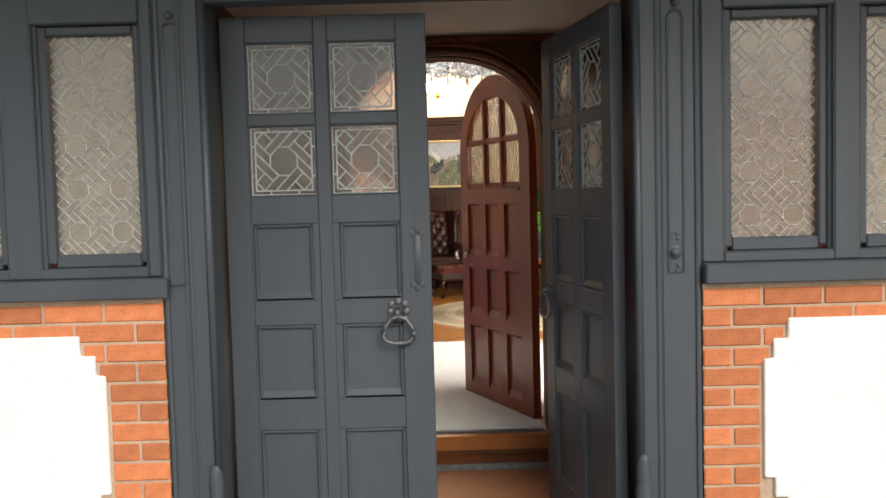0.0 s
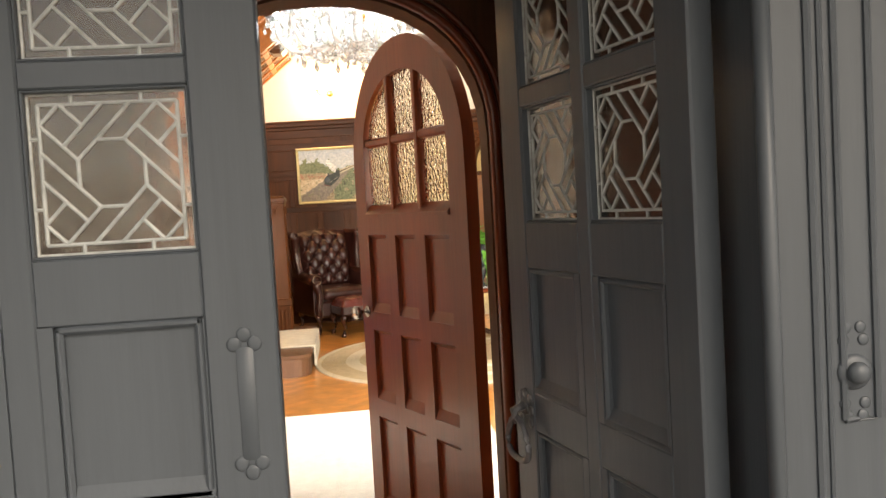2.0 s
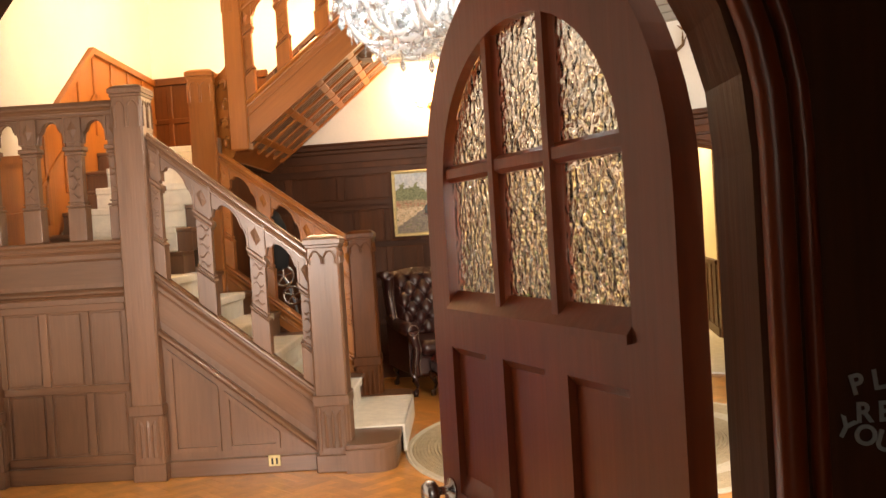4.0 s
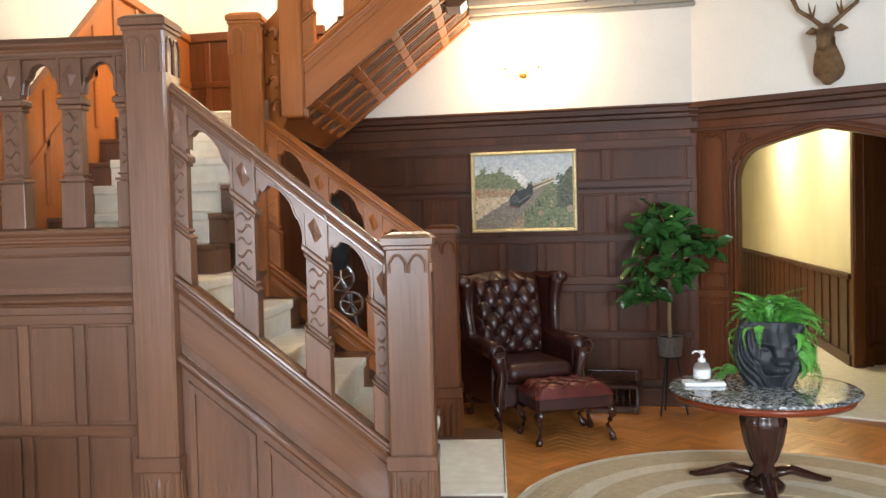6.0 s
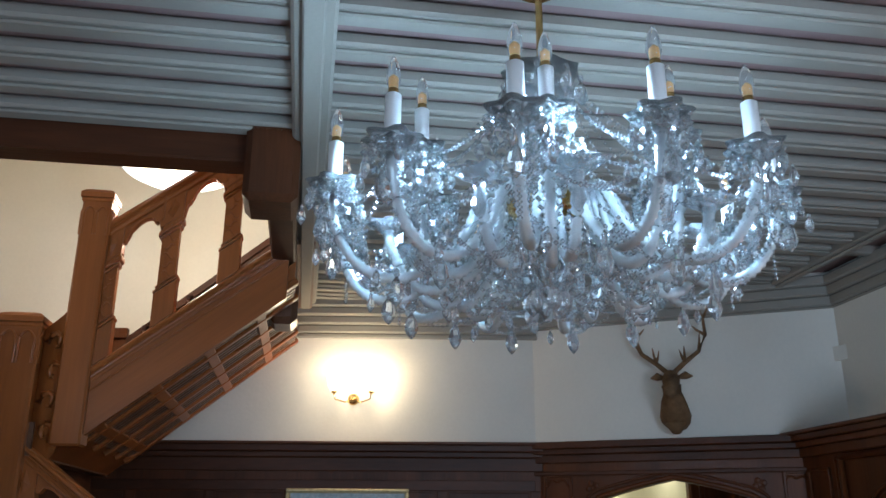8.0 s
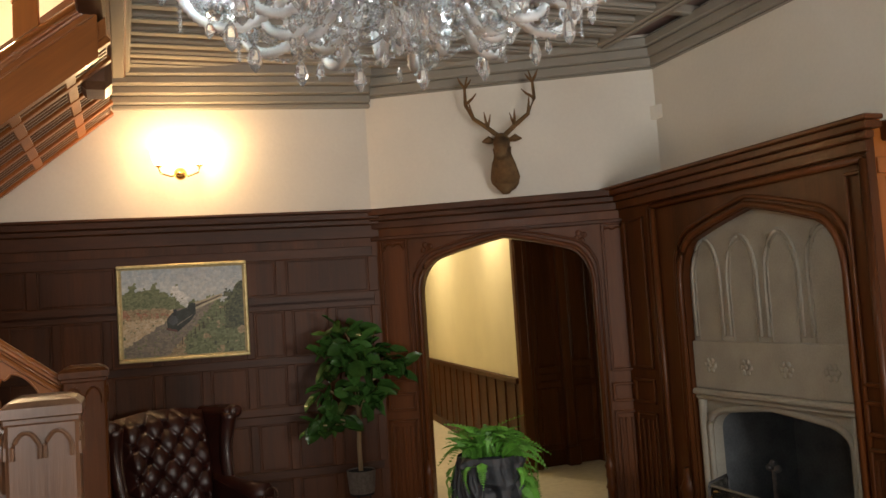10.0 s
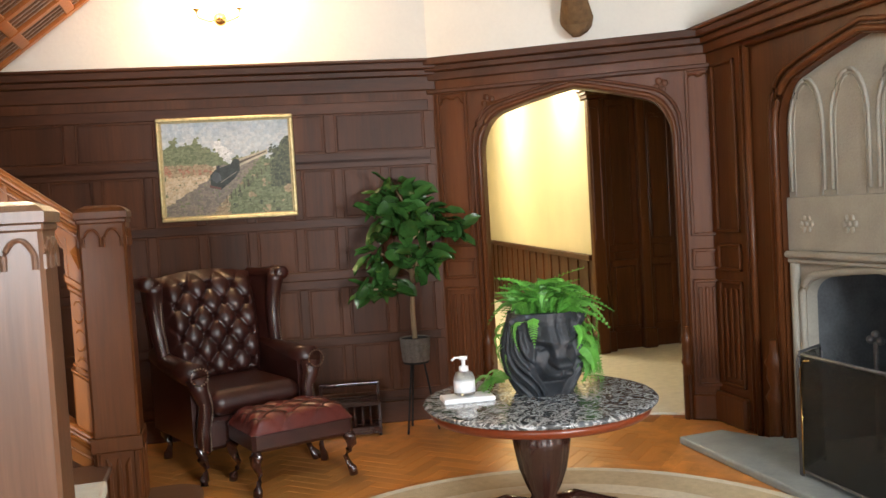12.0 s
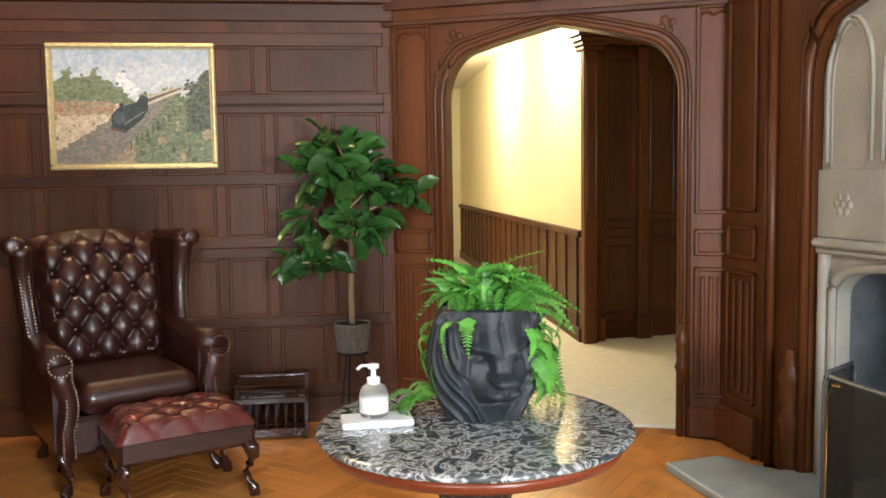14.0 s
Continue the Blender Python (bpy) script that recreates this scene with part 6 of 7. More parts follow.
LEAVES = [leaf_mesh(s) for s in range(6)]
PX, PY = 1.11, 12.0
plant = thing("fig_plant", "fiddle-leaf fig tree with glossy leaves in a wicker pot", "plant")
part("trunk", tube(bmesh.new(), [(PX, PY, 0.60), (PX - 0.004, PY, 0.8), (PX + 0.006, PY, 1.0), (PX, PY, 1.22), (PX + 0.01, PY, 1.5)], [0.018, 0.017, 0.016, 0.014, 0.01], 8), TRUNK, plant, smooth=True)
part("soil", lathe(bmesh.new(), [(0.085, 0.60), (0.0, 0.605)], (PX, PY, 0), 20), BLACK, plant)
twigs = random.Random(5)
for (cx, cy, cz, sp, n) in ((0.0, 0, 1.42, 0.20, 42), (-0.07, 0, 1.62, 0.12, 18), (-0.15, -0.04, 1.48, 0.13, 16), (0.16, 0.0, 1.40, 0.15, 18), (0.29, 0.0, 1.33, 0.11, 14), (-0.19, 0.0, 1.20, 0.11, 14),
                            (-0.27, -0.03, 0.97, 0.10, 12), (-0.14, -0.05, 1.0, 0.09, 8), (0.03, -0.08, 1.14, 0.12, 14), (0.13, 0.02, 1.18, 0.11, 12)):
    part("branch", tube(bmesh.new(), [(PX, PY, max(0.95, cz - 0.14)), (PX + cx, PY + cy, cz)], 0.006, 5), TRUNK, plant)
    for k in range(n):
        o = new("leaf", twigs.choice(LEAVES))
        o.parent = plant
        d = Vector((twigs.gauss(0, 1), twigs.gauss(0, 0.8) - 0.25, twigs.gauss(0, 0.8))).normalized()
        p = Vector((PX + cx, PY + cy, cz)) + d * sp * twigs.uniform(0.3, 0.85)
        o.matrix_world = pose(*p, twigs.uniform(-60, 60), twigs.uniform(-55, 55), math.degrees(math.atan2(d.y, d.x)) - 90 + twigs.uniform(-45, 45)) @ Matrix.Scale(twigs.uniform(0.8, 1.15), 4)
pot = thing("plant_pot", "grey wicker plant pot on a thin dark tripod stand", "plant pot")
bm = bmesh.new()
for k in range(15):
    z = 0.475 + 0.0105 * k
    tube(bm, [(PX + (0.083 + 0.001 * k) * math.cos(a) * (1 + 0.02 * (-1) ** i), PY + (0.083 + 0.001 * k) * math.sin(a) * (1 + 0.02 * (-1) ** i), z) for i, a in enumerate(np.linspace(0, 2 * math.pi, 41))], 0.0065, 5)
part("basket", bm, WICKER, pot, "woven grey wicker")
part("liner", lathe(bmesh.new(), [(0.08, 0.47), (0.09, 0.62)], (PX, PY, 0), 20), BLACK, pot)
for k in range(3):
    a = radians(120 * k + 100)
    part("leg", tube(bmesh.new(), [(PX + 0.05 * math.cos(a), PY + 0.05 * math.sin(a), 0.47), (PX + 0.13 * math.cos(a), PY + 0.13 * math.sin(a), 0.0)], 0.007, 6), BLACK, pot)
part("plate", lathe(bmesh.new(), [(0.085, 0.455), (0.085, 0.47)], (PX, PY, 0), 20), BLACK, pot)

# painting of a country railway
pic = thing("painting", "gilt-framed oil painting of a steam train in open country", "picture")
PM = BACK @ pose(-0.015, -0.02, 1.83)
PW, PH = 0.45, 0.345
bm = bmesh.new()
f = 0.026
for a in ((-PW, PW, PH - f, PH), (-PW, PW, -PH, -PH + f), (-PW, -PW + f, -PH + f, PH - f), (PW - f, PW, -PH + f, PH - f)):
    box(bm, a[0], a[1], -0.03, 0.0, a[2], a[3], PM, 0.007)
part("picture_frame", bm, GILT, pic, "narrow gilt frame")
bm = bmesh.new()
for a in ((-PW + f, PW - f, PH - f - 0.008, PH - f), (-PW + f, PW - f, -PH + f, -PH + f + 0.008), (-PW + f, -PW + f + 0.008, -PH + f, PH - f), (PW - f - 0.008, PW - f, -PH + f, PH - f)):
    box(bm, a[0], a[1], -0.02, 0.0, a[2], a[3], PM)
part("slip", bm, mat("gilt_slip", (0.42, 0.34, 0.17), 0.5), pic)


def daub(name, pts, col, layer, var=0.3):
    m = mat("oil_" + name, col, 0.55, var=var, size=22, bump=0.25, fine=90)
    part(name, prism(bmesh.new(), pts, "y", -0.006 - 0.0007 * layer, -0.005 - 0.0007 * layer, PM), m, pic)


def blob(cx, cz, rx, rz, seed, n=26):
    rnd = random.Random(seed)
    return [(cx + rx * math.cos(a) * rnd.uniform(0.78, 1.1), cz + rz * math.sin(a) * rnd.uniform(0.78, 1.1)) for a in np.linspace(0, 2 * math.pi, n, endpoint=False)]


w, h = PW - f, PH - f
rnd = random.Random(11)
OILS = {}


def tint(kind, lo, hi, n=3):
    """A few neighbouring oil colours of one kind."""
    for k in range(n):
        c = [a + (b - a) * k / (n - 1) for a, b in zip(lo, hi)]
        OILS[kind, k] = mat("oil_" + kind, c, 0.5, var=0.22, size=40, bump=0.2, fine=110)


tint("sky", (0.44, 0.48, 0.49), (0.54, 0.55, 0.53))
tint("tree", (0.12, 0.14, 0.06), (0.20, 0.22, 0.11))
tint("shade", (0.045, 0.055, 0.03), (0.11, 0.12, 0.06))
tint("earth", (0.28, 0.20, 0.11), (0.40, 0.30, 0.17))
tint("roof", (0.34, 0.14, 0.08), (0.42, 0.25, 0.15))
tint("platform", (0.50, 0.37, 0.22), (0.60, 0.48, 0.32))
tint("ballast", (0.18, 0.15, 0.12), (0.26, 0.21, 0.15))
tint("steam", (0.58, 0.57, 0.53), (0.72, 0.71, 0.67))
part("canvas", boxm(-w, w, -0.0062, -0.004, -h, h, PM), OILS["tree", 1], pic)


def subject(x, z):
    """What the painter put at a place of the canvas."""
    j = 0.03 * noise.noise((x * 14, z * 14, 3.0)) + 0.02 * noise.noise((x * 40, z * 40, 5.0))
    if (x + 0.03) ** 2 + ((z - 0.11 + 0.7 * (x + 0.03)) * 1.2) ** 2 < (0.065 + j) ** 2:
        return "steam"
    if x > 0.29 + 1.5 * j and -0.14 + j < z < 0.18 + 2 * j - 0.6 * max(0.0, 0.36 - x):
        return "shade"
    if x < -0.11 + 2 * j and 0.03 < z < 0.15 + 2.5 * j + 0.05 * math.cos(9 * (x + 0.28)):
        return "tree"
    if -0.13 < x < 0.06 and 0.02 < z < 0.19 + 2 * j - 1.1 * abs(x + 0.05):
        return "tree"
    if 0.14 < x < 0.26 and 0.05 < z < 0.12 + j - 0.8 * abs(x - 0.20):
        return "tree"
    if z > 0.075 + j:
        return "sky"
    if x < -0.10 and z > -0.045 + 0.3 * j:
        return "roof" if j > 0.004 else "earth"
    if x < -0.05 and z > -0.02 + 0.62 * (x + 0.05) + j * 0.3 and z < 0.02:
        return "platform"
    if z < -0.07 + 0.72 * (x + 0.05) + 0.2 * j and z < 0.5 * (x + 0.2) and x < 0.24 and z > -0.34 + 1.05 * (x + 0.15):
        return "ballast"
    if x < 0.0:
        return "ballast" if z > -0.22 + 0.62 * (x + 0.2) else "earth"
    return ("tree", "earth", "shade", "tree")[int(8 + 75 * j) % 4]


paint = {key: bmesh.new() for key in OILS}
for k in range(6500):
    x, z = rnd.uniform(-w + 0.006, w - 0.006), rnd.uniform(-h + 0.006, h - 0.006)
    kind = subject(x, z)
    bm = paint[kind, rnd.randrange(3)]
    far = 1.7 if kind == "sky" else 1.0
    a, rx, rz, y = rnd.uniform(-0.5, 0.9), rnd.uniform(0.008, 0.015) * far, rnd.uniform(0.005, 0.008) * far, -0.0064 - 0.0000004 * k
    ca, sa = math.cos(a), math.sin(a)
    bm.faces.new([bm.verts.new(PM @ Vector((max(-w, min(w, x + ca * p * rx - sa * q * rz)), y, max(-h, min(h, z + sa * p * rx + ca * q * rz))))) for p, q in ((-1, 0), (-0.6, -1), (0.6, -1), (1, 0), (0.6, 1), (-0.6, 1))])
for key, bm in paint.items():
    part("brushwork", bm, OILS[key], pic)["kind"] = "stuff"
daub("carriages", [(0.06, 0.0), (0.27, 0.085), (0.27, 0.115), (0.06, 0.055)], (0.50, 0.43, 0.29), 9)
daub("carriage_windows", [(0.08, 0.025), (0.26, 0.095), (0.26, 0.104), (0.08, 0.042)], (0.12, 0.09, 0.06), 10)
daub("locomotive", [(-0.115, -0.13), (-0.05, -0.145), (0.045, -0.07), (0.08, -0.02), (0.08, 0.055), (0.045, 0.06), (0.02, 0.025), (-0.03, 0.01), (-0.085, -0.01), (-0.12, -0.05)], (0.035, 0.042, 0.036), 10, 0.6)
daub("boiler_front", blob(-0.078, -0.06, 0.034, 0.036, 12), (0.07, 0.08, 0.08), 11)
daub("chimney", [(-0.072, -0.03), (-0.052, -0.028), (-0.05, 0.02), (-0.074, 0.018)], (0.03, 0.03, 0.03), 11)
daub("buffer_beam", [(-0.125, -0.125), (-0.05, -0.145), (-0.05, -0.13), (-0.125, -0.11)], (0.13, 0.06, 0.045), 11)
daub("running_plate", [(-0.05, -0.10), (0.06, -0.03), (0.06, -0.024), (-0.05, -0.092)], (0.20, 0.18, 0.14), 12)
for i in range(11):
    x = -0.02 + 0.03 * i
    daub("fence_post", [(x, -0.235 + 0.022 * i), (x + 0.005, -0.235 + 0.022 * i), (x + 0.005, -0.185 + 0.021 * i), (x, -0.185 + 0.021 * i)], (0.07, 0.05, 0.03), 12)


# stag trophy, a plain single shape
def trophy(M):
    bm = bmesh.new()
    tube(bm, [(0, 0.0, 0.10), (0, -0.08, 0.10), (0, -0.16, 0.20), (0, -0.2, 0.30)], [0.10, 0.11, 0.085, 0.07], 14)
    tube(bm, [(0, -0.13, 0.06), (0, -0.10, -0.02)], [0.085, 0.03], 12)
    ball(bm, (0, -0.2, 0.34), 0.072, 14, (0.85, 1.05, 1.0))
    tube(bm, [(0, -0.22, 0.335), (0, -0.31, 0.26), (0, -0.36, 0.215)], [0.06, 0.043, 0.036], 12)
    for s in (-1, 1):
        tube(bm, [(s * 0.05, -0.17, 0.36), (s * 0.10, -0.16, 0.375), (s * 0.145, -0.16, 0.365)], [0.012, 0.03, 0.005], 8)
        beam = [(s * 0.03, -0.18, 0.40), (s * 0.10, -0.14, 0.47), (s * 0.20, -0.12, 0.55), (s * 0.255, -0.13, 0.66), (s * 0.25, -0.15, 0.78), (s * 0.225, -0.16, 0.86)]
        tube(bm, beam, [0.019, 0.017, 0.015, 0.013, 0.01, 0.004], 8)
        for a, d in ((beam[1], (s * 0.01, -0.09, 0.10)), (beam[1], (s * -0.03, -0.04, 0.09)), (beam[2], (s * 0.02, -0.08, 0.11)), (beam[3], (s * -0.09, -0.03, 0.07)), (beam[4], (s * 0.045, -0.02, 0.08)), (beam[4], (s * -0.05, 0.0, 0.06))):
            tube(bm, [a, (a[0] + d[0] * 0.6, a[1] + d[1] * 0.6, a[2] + d[2] * 0.5), (a[0] + d[0], a[1] + d[1], a[2] + d[2])], [0.012, 0.009, 0.003], 6)
    ob = tagged(part("stag_trophy", bm, FUR, smooth=True), "brown mounted stag head trophy with branching antlers", "trophy")
    ob.matrix_world = M
    return ob


trophy(ANG @ pose(1.03, 0, 2.56))


# wall light with two arms
def sconce(M):
    s = thing("wall_light", "brass two-arm wall light, both shades lit", "wall lamp")
    part("backplate", lathe(bmesh.new(), [(0.045, 0), (0.045, 0.008), (0.03, 0.018), (0.018, 0.03), (0.012, 0.045)], (0, 0, 0), 18, M @ pose(0, 0, 0, 90)), BRASS, s, smooth=True)
    for q in (-1, 1):
        part("arm", tube(bmesh.new(), [(0, -0.03, 0), (q * 0.06, -0.07, -0.03), (q * 0.13, -0.10, -0.01), (q * 0.14, -0.105, 0.03)], 0.006, 8, M), BRASS, s, smooth=True)
        part("cup", lathe(bmesh.new(), [(0.01, 0.03), (0.022, 0.04), (0.024, 0.05)], (q * 0.14, -0.105, 0), 14, M), BRASS, s, smooth=True)
        part("shade", lathe(bmesh.new(), [(0.022, 0.05), (0.04, 0.08), (0.05, 0.12), (0.056, 0.16), (0.0, 0.162)], (q * 0.14, -0.105, 0), 16, M), SHADE, s, "glowing glass shade", True)


sconce(BACK @ pose(0.0, 0.0, 2.83))
# bowl lamp of the stairwell
bl = thing("bowl_lamp", "glowing crystal bowl lamp hanging over the stairs", "ceiling lamp")
part("bowl", lathe(bmesh.new(), [(0.0, -0.11), (0.13, -0.10), (0.25, -0.065), (0.34, -0.02), (0.38, 0.02), (0.385, 0.05)], (-1.25, 11.2, 4.11), 32), BOWL, bl, "lit cut-glass bowl", True)
part("rod", tube(bmesh.new(), [(-1.25, 11.2, 4.13), (-1.25, 11.2, 5.9)], 0.012, 8), BRASS, bl)

# fire screen
fs = thing("fire_screen", "dark mesh fire screen with brass edges", "fire screen")
MESH = mat("black_wire_mesh", (0.03, 0.03, 0.028), 0.5, 0.5, var=0.3, size=40, bump=0.6, fine=300, alpha=0.62)
for (p, q) in (((2.86, 10.22), (2.60, 10.08)), ((2.60, 10.07), (2.58, 9.45)), ((2.58, 9.44), (2.86, 9.28))):
    d = math.degrees(math.atan2(q[1] - p[1], q[0] - p[0]))
    L = math.hypot(q[0] - p[0], q[1] - p[1])
    M = pose(p[0], p[1], 0.045, 0, 0, d)
    part("mesh_panel", boxm(0.01, L - 0.01, -0.002, 0.002, 0.03, 0.60, M), MESH, fs)
    pts = [(0.006, 0, 0.0), (0.006, 0, 0.57), (0.03, 0, 0.61), (L - 0.03, 0, 0.61), (L - 0.006, 0, 0.57), (L - 0.006, 0, 0.0)]
    part("edge_bar", tube(bmesh.new(), pts, 0.008, 8, M), IRON, fs, "dark metal edge", True)
    part("bottom_bar", tube(bmesh.new(), [(0.006, 0, 0.03), (L - 0.006, 0, 0.03)], 0.007, 6, M), IRON, fs)
    part("brass_rod", tube(bmesh.new(), [(0.03, -0.012, 0.02), (0.03, -0.012, 0.54), (0.06, -0.012, 0.585), (0.10, -0.012, 0.59)], 0.005, 8, M), BRASS, fs, "thin brass rod", True)
fd = thing("firedog", "wrought iron firedog in the hearth", "firedog")
part("stem", tube(bmesh.new(), [(3.25, 10.28, 0.03), (3.25, 10.28, 0.62)], 0.014, 8), IRON, fd)
bm = bmesh.new()
for dx, dz in ((0, 0.66), (-0.035, 0.63), (0.035, 0.63)):
    ball(bm, (3.25, 10.28 + dx, dz), 0.024, 8)
part("finial", bm, IRON, fd, smooth=True)

# coat on the rug
def coat(u, v):
    x, y = (u - 0.5) * 0.95, (v - 0.5) * 0.75
    e = (1 - abs(2 * u - 1) ** 3) * (1 - abs(2 * v - 1) ** 3)
    z = 0.02 + e * (0.13 + 0.20 * noise.noise((x * 5, y * 5, 1.0)) + 0.05 * math.sin(11 * x + 6 * y)) + 0.07 * e * math.exp(-((x + 0.15) ** 2 + (y - 0.12) ** 2) / 0.02)
    k = 1 + 0.16 * noise.noise((x * 4, y * 4, 7.0))
    return Vector((x * k, y * k, max(0.004, z)))
cm = pose(-1.16, 7.22, 0.014, 0, 0, -32) @ Matrix.Diagonal((0.95, 0.85, 0.8, 1))
coat_thing = thing("coat", "crumpled purple quilted coat with a dark hood, dropped on the rug", "coat", at=cm)
bm = bmesh.new()
sheet(bm, 44, 36, coat)
part("body", bm, PURPLE, coat_thing, smooth=True)
bm = bmesh.new()
lathe(bm, [(0.15, -0.05), (0.19, 0.04), (0.18, 0.11), (0.145, 0.15), (0.11, 0.14), (0.09, 0.08), (0.085, 0.03)], (0, 0, 0), 30, pose(-0.33, 0.1, 0.07, -14, -8, 20) @ Matrix.Diagonal((1.1, 0.8, 1, 1)), 0.09, 5)
hood = part("hood", bm, PURPLE, coat_thing, smooth=True)
part("lining", lathe(bmesh.new(), [(0.1, 0.04), (0.0, 0.035)], (0, 0, 0), 20, pose(-0.33, 0.1, 0.07, -14, -8, 20) @ Matrix.Diagonal((1.1, 0.8, 1, 1))), BLACK, hood)
bm = bmesh.new()
tube(bm, [(0.0, -0.05, 0.16), (0.15, -0.18, 0.17), (0.3, -0.27, 0.11), (0.42, -0.33, 0.06)], [0.06, 0.075, 0.065, 0.05], 12)
part("sleeve", bm, PURPLE, coat_thing, smooth=True)
# blue chest beside the stairs
ch = thing("blue_cupboard", "blue painted panelled cupboard with darker top", "cupboard")
part("body", boxm(-3.05, -2.32, 7.55, 8.0, 0.0, 0.76, I4, 0.01), BLUE, ch)
part("top", boxm(-3.09, -2.28, 7.51, 8.04, 0.76, 0.80, I4, 0.012), BLUE, ch)
for x in (-3.0, -2.66):
    part("door", boxm(x, x + 0.3, 7.53, 7.55, 0.1, 0.7, I4, 0.008), BLUE, ch)
# dark shape and wheel toy seen through the balusters
hat = thing("hanging_coat", "black coat hanging behind the stair rail", "coat")
bm = bmesh.new()
lathe(bm, [(0.03, 0.0), (0.13, 0.04), (0.15, 0.2), (0.13, 0.4), (0.07, 0.52), (0.0, 0.55)], (0, 0, 0), 16, pose(-1.42, 10.92, 1.25) @ Matrix.Diagonal((1, 0.5, 1, 1)))
part("cloth", bm, BLACK, hat, smooth=True)
wh = thing("spoked_wheel_ornament", "two spoked metal wheels on a bracket behind the balusters", "ornament")
for x, z, r in ((-1.34, 1.215, 0.088), (-1.27, 1.04, 0.078)):
    wheel = part("wheel", tube(bmesh.new(), [(x + r * math.cos(a), 10.92, z + r * math.sin(a)) for a in np.linspace(0, 2 * math.pi, 25)], 0.012, 6), CHROME, wh)
    for k in range(5):
        a = 2 * math.pi * k / 5 + 0.3
        part("spoke", tube(bmesh.new(), [(x, 10.92, z), (x + r * math.cos(a), 10.92, z + r * math.sin(a))], 0.009, 6), CHROME, wheel)
part("bracket", tube(bmesh.new(), [(-1.34, 10.93, 1.215), (-1.27, 10.93, 1.04), (-1.22, 10.93, 0.8), (-1.22, 10.75, 0.62)], 0.012, 6), IRON, wh)


# ---- chandelier ----
def chandelier(cx, cy, z0):
    c = thing("chandelier", "large tiered crystal chandelier with dimly lit candle bulbs", "chandelier")
    T = Matrix.Translation((cx, cy, z0))
    part("stem", lathe(bmesh.new(), [(0.02, 0.02), (0.05, 0.06), (0.03, 0.10), (0.09, 0.15), (0.10, 0.18), (0.05, 0.22), (0.03, 0.30), (0.06, 0.36), (0.03, 0.40), (0.05, 0.44), (0.025, 0.48), (0.055, 0.53), (0.03, 0.58), (0.02, 0.66)], (0, 0, 0), 16, T), CRYSTAL, c, smooth=True)
    part("hub", lathe(bmesh.new(), [(0.04, 0.20), (0.11, 0.23), (0.12, 0.26), (0.10, 0.285), (0.03, 0.30)], (0, 0, 0), 24, T), BRASS, c, "gilded arm hub", True)
    part("crown", lathe(bmesh.new(), [(0.03, 0.57), (0.10, 0.62), (0.12, 0.69), (0.10, 0.64), (0.03, 0.63)], (0, 0, 0), 24, T, 0.08, 8), CRYSTAL, c, "petalled crystal crown", True)
    bm = bmesh.new()
    tube(bm, [(0, 0, 0.65), (0, 0, CZ - z0)], 0.012, 8, T)
    lathe(bm, [(0.07, CZ - z0 - 0.03), (0.06, CZ - z0)], (0, 0, 0), 18, T)
    part("hanger", bm, BRASS, c)
    def arm_mesh(R, h):
        pts = [(0.08, 0, 0.25), (0.2 * R + 0.06, 0, 0.27), (0.42 * R, 0, 0.12), (0.66 * R, 0, 0.0), (0.86 * R, 0, 0.01), (0.98 * R, 0, 0.11), (R, 0, h)]
        P = [Vector(p) for p in pts]
        fine = []
        for i in range(len(P) - 1):
            a, b, d, e = P[max(i - 1, 0)], P[i], P[i + 1], P[min(i + 2, len(P) - 1)]
            for q in range(14):
                t = q / 14
                fine.append(0.5 * ((2 * b) + (d - a) * t + (2 * a - 5 * b + 4 * d - e) * t * t + (3 * b - a - 3 * d + e) * t ** 3))
        fine.append(P[-1])
        return mesh_of(tube(bmesh.new(), fine, [0.0125 + 0.005 * (i % 2) for i in range(len(fine))], 8), "arm", ROPE_GLASS, True)
    cup_m = mesh_of(lathe(bmesh.new(), [(0.012, -0.025), (0.018, -0.01), (0.038, 0.0), (0.06, 0.02), (0.056, 0.018), (0.018, 0.01)], (0, 0, 0), 32, I4, 0.18, 8), "drip_pan", CRYSTAL, True)
    tul_m = mesh_of(lathe(bmesh.new(), [(0.024, -0.005), (0.038, 0.0), (0.056, 0.012), (0.070, 0.034), (0.066, 0.034), (0.052, 0.016), (0.028, 0.004)], (0, 0, 0), 36, I4, 0.16, 6), "tulip", CRYSTAL, True)
    candle_m = mesh_of(lathe(bmesh.new(), [(0.020, 0.01), (0.021, 0.15), (0.012, 0.156)], (0, 0, 0), 14), "candle", WHITE, True)
    bulb_m = mesh_of(lathe(bmesh.new(), [(0.011, 0.166), (0.0185, 0.19), (0.0185, 0.212), (0.013, 0.236), (0.005, 0.257), (0.0, 0.262)], (0, 0, 0), 12), "bulb", BULB, True)
    fil_m = mesh_of(lathe(bmesh.new(), [(0.008, 0.166), (0.0095, 0.182), (0.008, 0.198), (0.002, 0.205)], (0, 0, 0), 8), "filament", FILAMENT)
    col_m = mesh_of(lathe(bmesh.new(), [(0.013, 0.156), (0.013, 0.168)], (0, 0, 0), 10), "collar", BRASS)
    drop_m = mesh_of(lathe(bmesh.new(), [(0.0, -0.055), (0.009, -0.044), (0.013, -0.033), (0.009, -0.016), (0.003, -0.008), (0.006, -0.002), (0.0, 0.005)], (0, 0, 0), 6), "drop", CRYSTAL)
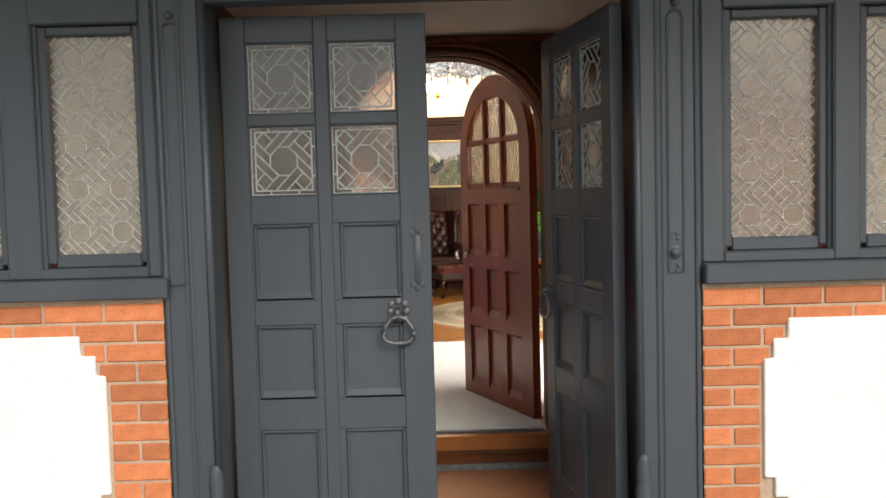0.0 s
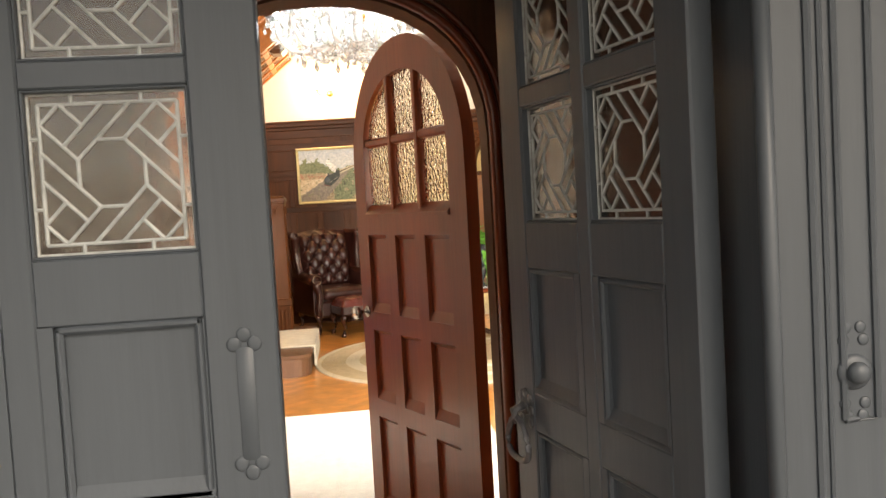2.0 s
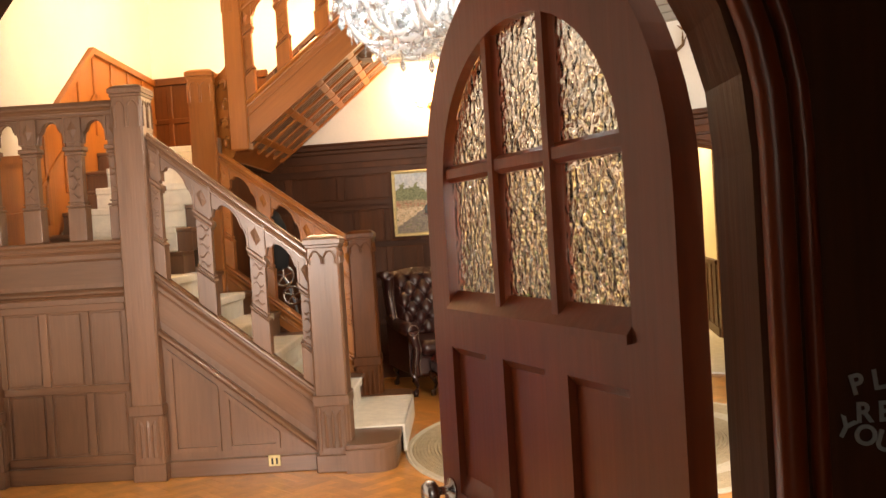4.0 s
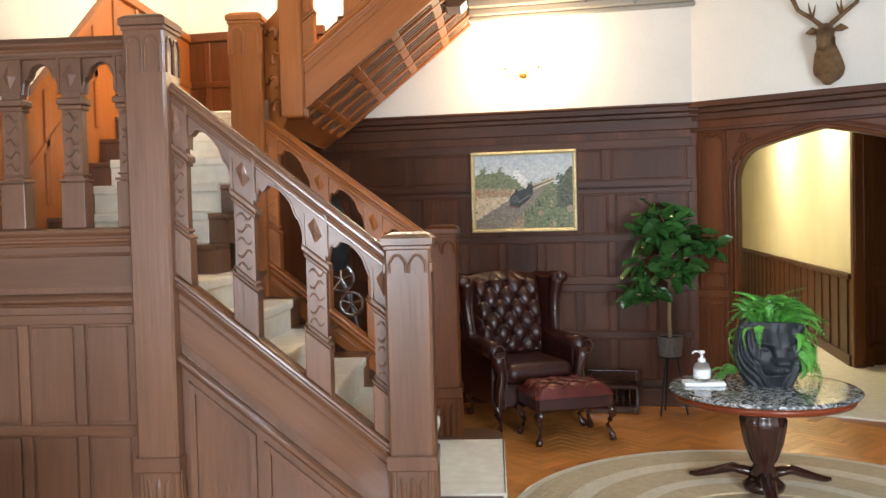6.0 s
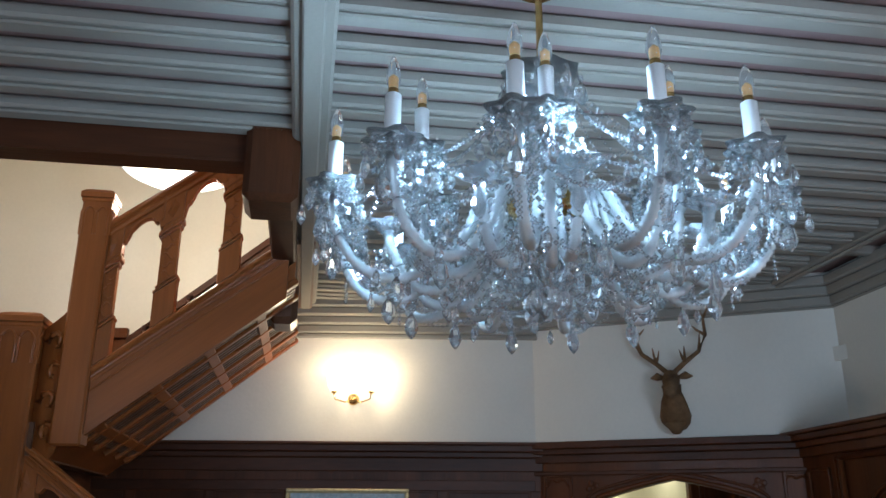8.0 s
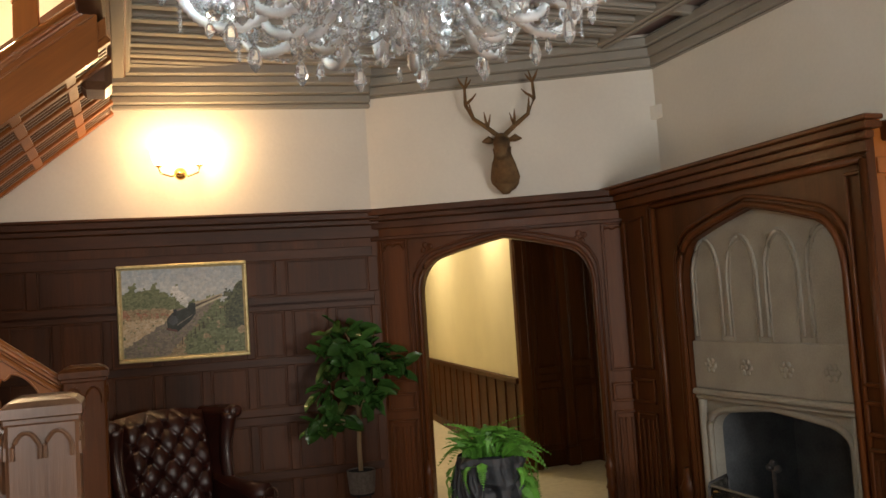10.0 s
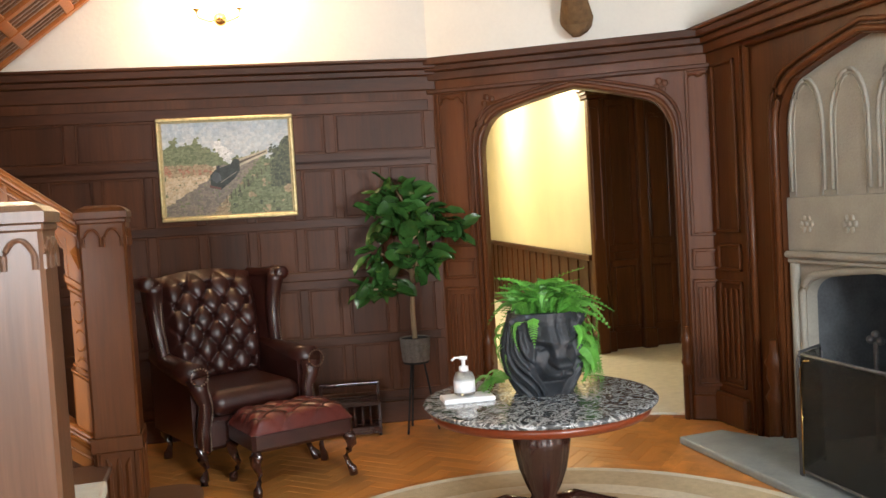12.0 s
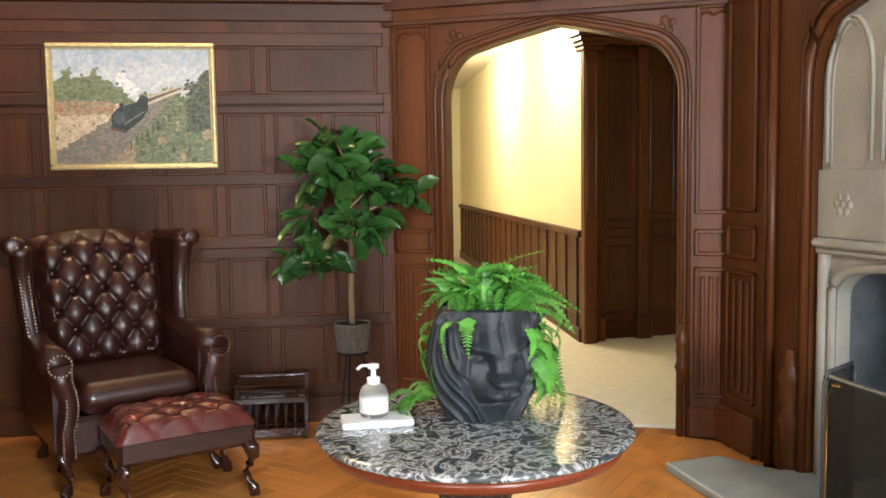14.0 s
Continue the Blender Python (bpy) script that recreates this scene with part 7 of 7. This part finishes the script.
    big_m = mesh_of(lathe(bmesh.new(), [(0.0, -0.10), (0.012, -0.088), (0.022, -0.066), (0.015, -0.034), (0.004, -0.017), (0.009, -0.01), (0.009, 0.0), (0.0, 0.008)], (0, 0, 0), 6), "drop", CRYSTAL)

    def put(name, me, M, par=c):
        o = new(name, me)
        o.parent = par
        o.matrix_world = T @ M
        return o
    tiers = ((12, 0.63, 0.215, 8), (6, 0.40, 0.33, 15))
    for n, R, h, off in tiers:
        am = arm_mesh(R, h)
        for k in range(n):
            A = pose(0, 0, 0, 0, 0, 360 * k / n + off)
            put("arm", am, A)
            E = A @ pose(R, 0, h)
            put("drip_pan", cup_m, E), put("tulip", tul_m, E), put("candle", candle_m, E), put("collar", col_m, E), put("bulb", bulb_m, E), put("filament", fil_m, E)
            for q in range(6):
                a = 60 * q
                put("drop", drop_m, E @ pose(0.066 * math.cos(radians(a)), 0.066 * math.sin(radians(a)), 0.0, 0, 0, a))
            put("drop", big_m, E @ pose(0.03, 0, -0.05))
            for q in range(5):
                put("drop", drop_m, E @ pose(0.085 * math.cos(1.26 * q), 0.085 * math.sin(1.26 * q), -0.045 - 0.02 * (q % 2), 0, 0, 72 * q))
                put("drop", drop_m, A @ pose(R * (0.3 + 0.13 * q), 0.05 * (-1) ** q, 0.12 - 0.03 * q))
            if n == 12:
                put("drop", drop_m, A @ pose(0.62 * R, 0, 0.05)), put("drop", drop_m, A @ pose(0.86 * R, 0, 0.09)), put("drop", drop_m, A @ pose(0.4 * R, 0, 0.10))
    sm = arm_mesh(0.46, 0.17)
    for k in range(12):
        A = pose(0, 0, 0, 0, 0, 30 * k + 23)
        put("scroll_arm", sm, A), put("drop", big_m, A @ pose(0.46, 0, 0.16)), put("drop", drop_m, A @ pose(0.3, 0, -0.01)), put("drip_pan", cup_m, A @ pose(0.46, 0, 0.17))
    for r, z, n, me in ((0.12, 0.2, 12, drop_m), (0.09, 0.06, 9, drop_m), (0.05, 0.02, 6, big_m), (0.12, 0.67, 8, big_m), (0.28, 0.02, 12, drop_m), (0.46, 0.0, 14, big_m)):
        for k in range(n):
            a = 2 * math.pi * (k + 0.5) / n
            put("drop", me, pose(r * math.cos(a), r * math.sin(a), z))
    # swags of beads
    bm = bmesh.new()

    def swag(p, q, sag, n):
        for i in range(n + 1):
            t = i / n
            v = Vector(p).lerp(Vector(q), t) - Vector((0, 0, sag * 4 * t * (1 - t)))
            r = 0.0075
            vs = [bm.verts.new(T @ (v + Vector(d) * r)) for d in ((1, 0, 0), (0, 1, 0), (-1, 0, 0), (0, -1, 0), (0, 0, 1), (0, 0, -1))]
            for a, b in ((0, 1), (1, 2), (2, 3), (3, 0)):
                bm.faces.new((vs[a], vs[b], vs[4])), bm.faces.new((vs[b], vs[a], vs[5]))
    for n, R, h, off in tiers:
        for k in range(n):
            a0, a1 = radians(360 * k / n + off), radians(360 * (k + 1) / n + off)
            P, Q = (R * math.cos(a0), R * math.sin(a0), h - 0.02), (R * math.cos(a1), R * math.sin(a1), h - 0.02)
            swag(P, Q, 0.13, 26), swag((P[0], P[1], P[2] + 0.02), Q, 0.07, 24), swag((P[0] * 0.97, P[1] * 0.97, P[2]), (P[0] * 0.97, P[1] * 0.97, P[2] - 0.2), 0.0, 16), swag((P[0] * 1.05, P[1] * 1.05, P[2]), (P[0] * 1.05, P[1] * 1.05, P[2] - 0.12), 0.0, 10), swag((P[0] * 0.5, P[1] * 0.5, 0.1), (Q[0] * 0.9, Q[1] * 0.9, 0.02), 0.08, 20), swag(P, (0.1 * math.cos(a0), 0.1 * math.sin(a0), 0.63), 0.08, 34)
            swag((P[0] * 0.66, P[1] * 0.66, 0.07), (Q[0] * 0.66, Q[1] * 0.66, 0.03), 0.07, 18)
            swag((P[0] * 0.66, P[1] * 0.66, 0.07), (0.06 * math.cos(a0), 0.06 * math.sin(a0), 0.0), 0.05, 20)
            for q in range(8):
                e = (P[0] + 0.07 * math.cos(q * 0.785), P[1] + 0.07 * math.sin(q * 0.785), P[2] + 0.03)
                e2 = (P[0] + 0.07 * math.cos((q + 1) * 0.785), P[1] + 0.07 * math.sin((q + 1) * 0.785), P[2] + 0.03)
                swag(e, e2, 0.04, 7)
                swag((e[0], e[1], e[2] - 0.02), (P[0] * 0.86, P[1] * 0.86, 0.02 + 0.02 * (q % 3)), 0.03, 12)
            swag((P[0] * 0.15, P[1] * 0.15, 0.40), (P[0] * 0.9, P[1] * 0.9, 0.16), 0.10, 24)
    o = part("bead_chains", bm, CRYSTAL, c, "strings of crystal beads")
    o["kind"] = "stuff"
    return c


chandelier(0.31, 8.2, 2.55)


# ---- herringbone blocks of the hall floor ----
def parquet():
    W, L, gap = 0.075, 0.30, 0.0012
    R = Matrix.Rotation(radians(45), 2)
    near, verts, faces = [], [], []
    mh = mesh_of(boxm(0, L - gap, 0, W - gap, -0.012, 0.0, I4, 0.0012), "block", PARQUET_N)
    for a in range(-110, 110):
        for b in range(-40, 40):
            for turn in (0, 1):
                x0, y0 = a * W + b * L, a * W - b * L
                if turn:
                    x0, y0 = x0 + L, y0 + W - L
                w, h = (W, L) if turn else (L, W)
                c = R @ Vector((x0 + w / 2, y0 + h / 2)) + Vector((0.0, 8.6))
                if not (-4.0 < c.x < 4.2 and 4.9 < c.y < 12.6) or (c.x < -2.0 and c.y > 9.3) or (c.x > 2.9 and c.y > 9.3):
                    continue
                if c.y > 12.1 - 0.58 * (c.x - 1.6) and c.x > 1.3:
                    continue
                if -1.0 < c.x < 2.4 and 10.75 < c.y < 11.75:
                    near.append((c, turn))
                    continue
                n = len(verts)
                for z in (-0.012, 0.0):
                    for p in ((x0, y0), (x0 + w - gap, y0), (x0 + w - gap, y0 + h - gap), (x0, y0 + h - gap)):
                        q = R @ Vector(p) + Vector((0.0, 8.6))
                        verts.append((q.x, q.y, z))
                faces += [(n + 4, n + 5, n + 6, n + 7), (n, n + 1, n + 5, n + 4), (n + 1, n + 2, n + 6, n + 5), (n + 2, n + 3, n + 7, n + 6), (n + 3, n, n + 4, n + 7)]
    me = bpy.data.meshes.new("parquet_blocks")
    me.from_pydata(verts, [], faces)
    me.materials.append(PARQUET)
    rest = new("parquet_blocks", me)
    rest.parent = FLOOR
    rest["kind"] = "stuff"
    for c, turn in near[:300]:
        o = new("block", mh)
        o.parent = FLOOR
        o.matrix_world = pose(c.x, c.y, random.uniform(-0.0004, 0.0), 0, 0, 45 + 90 * turn) @ pose(-L / 2, -W / 2, 0)


parquet()
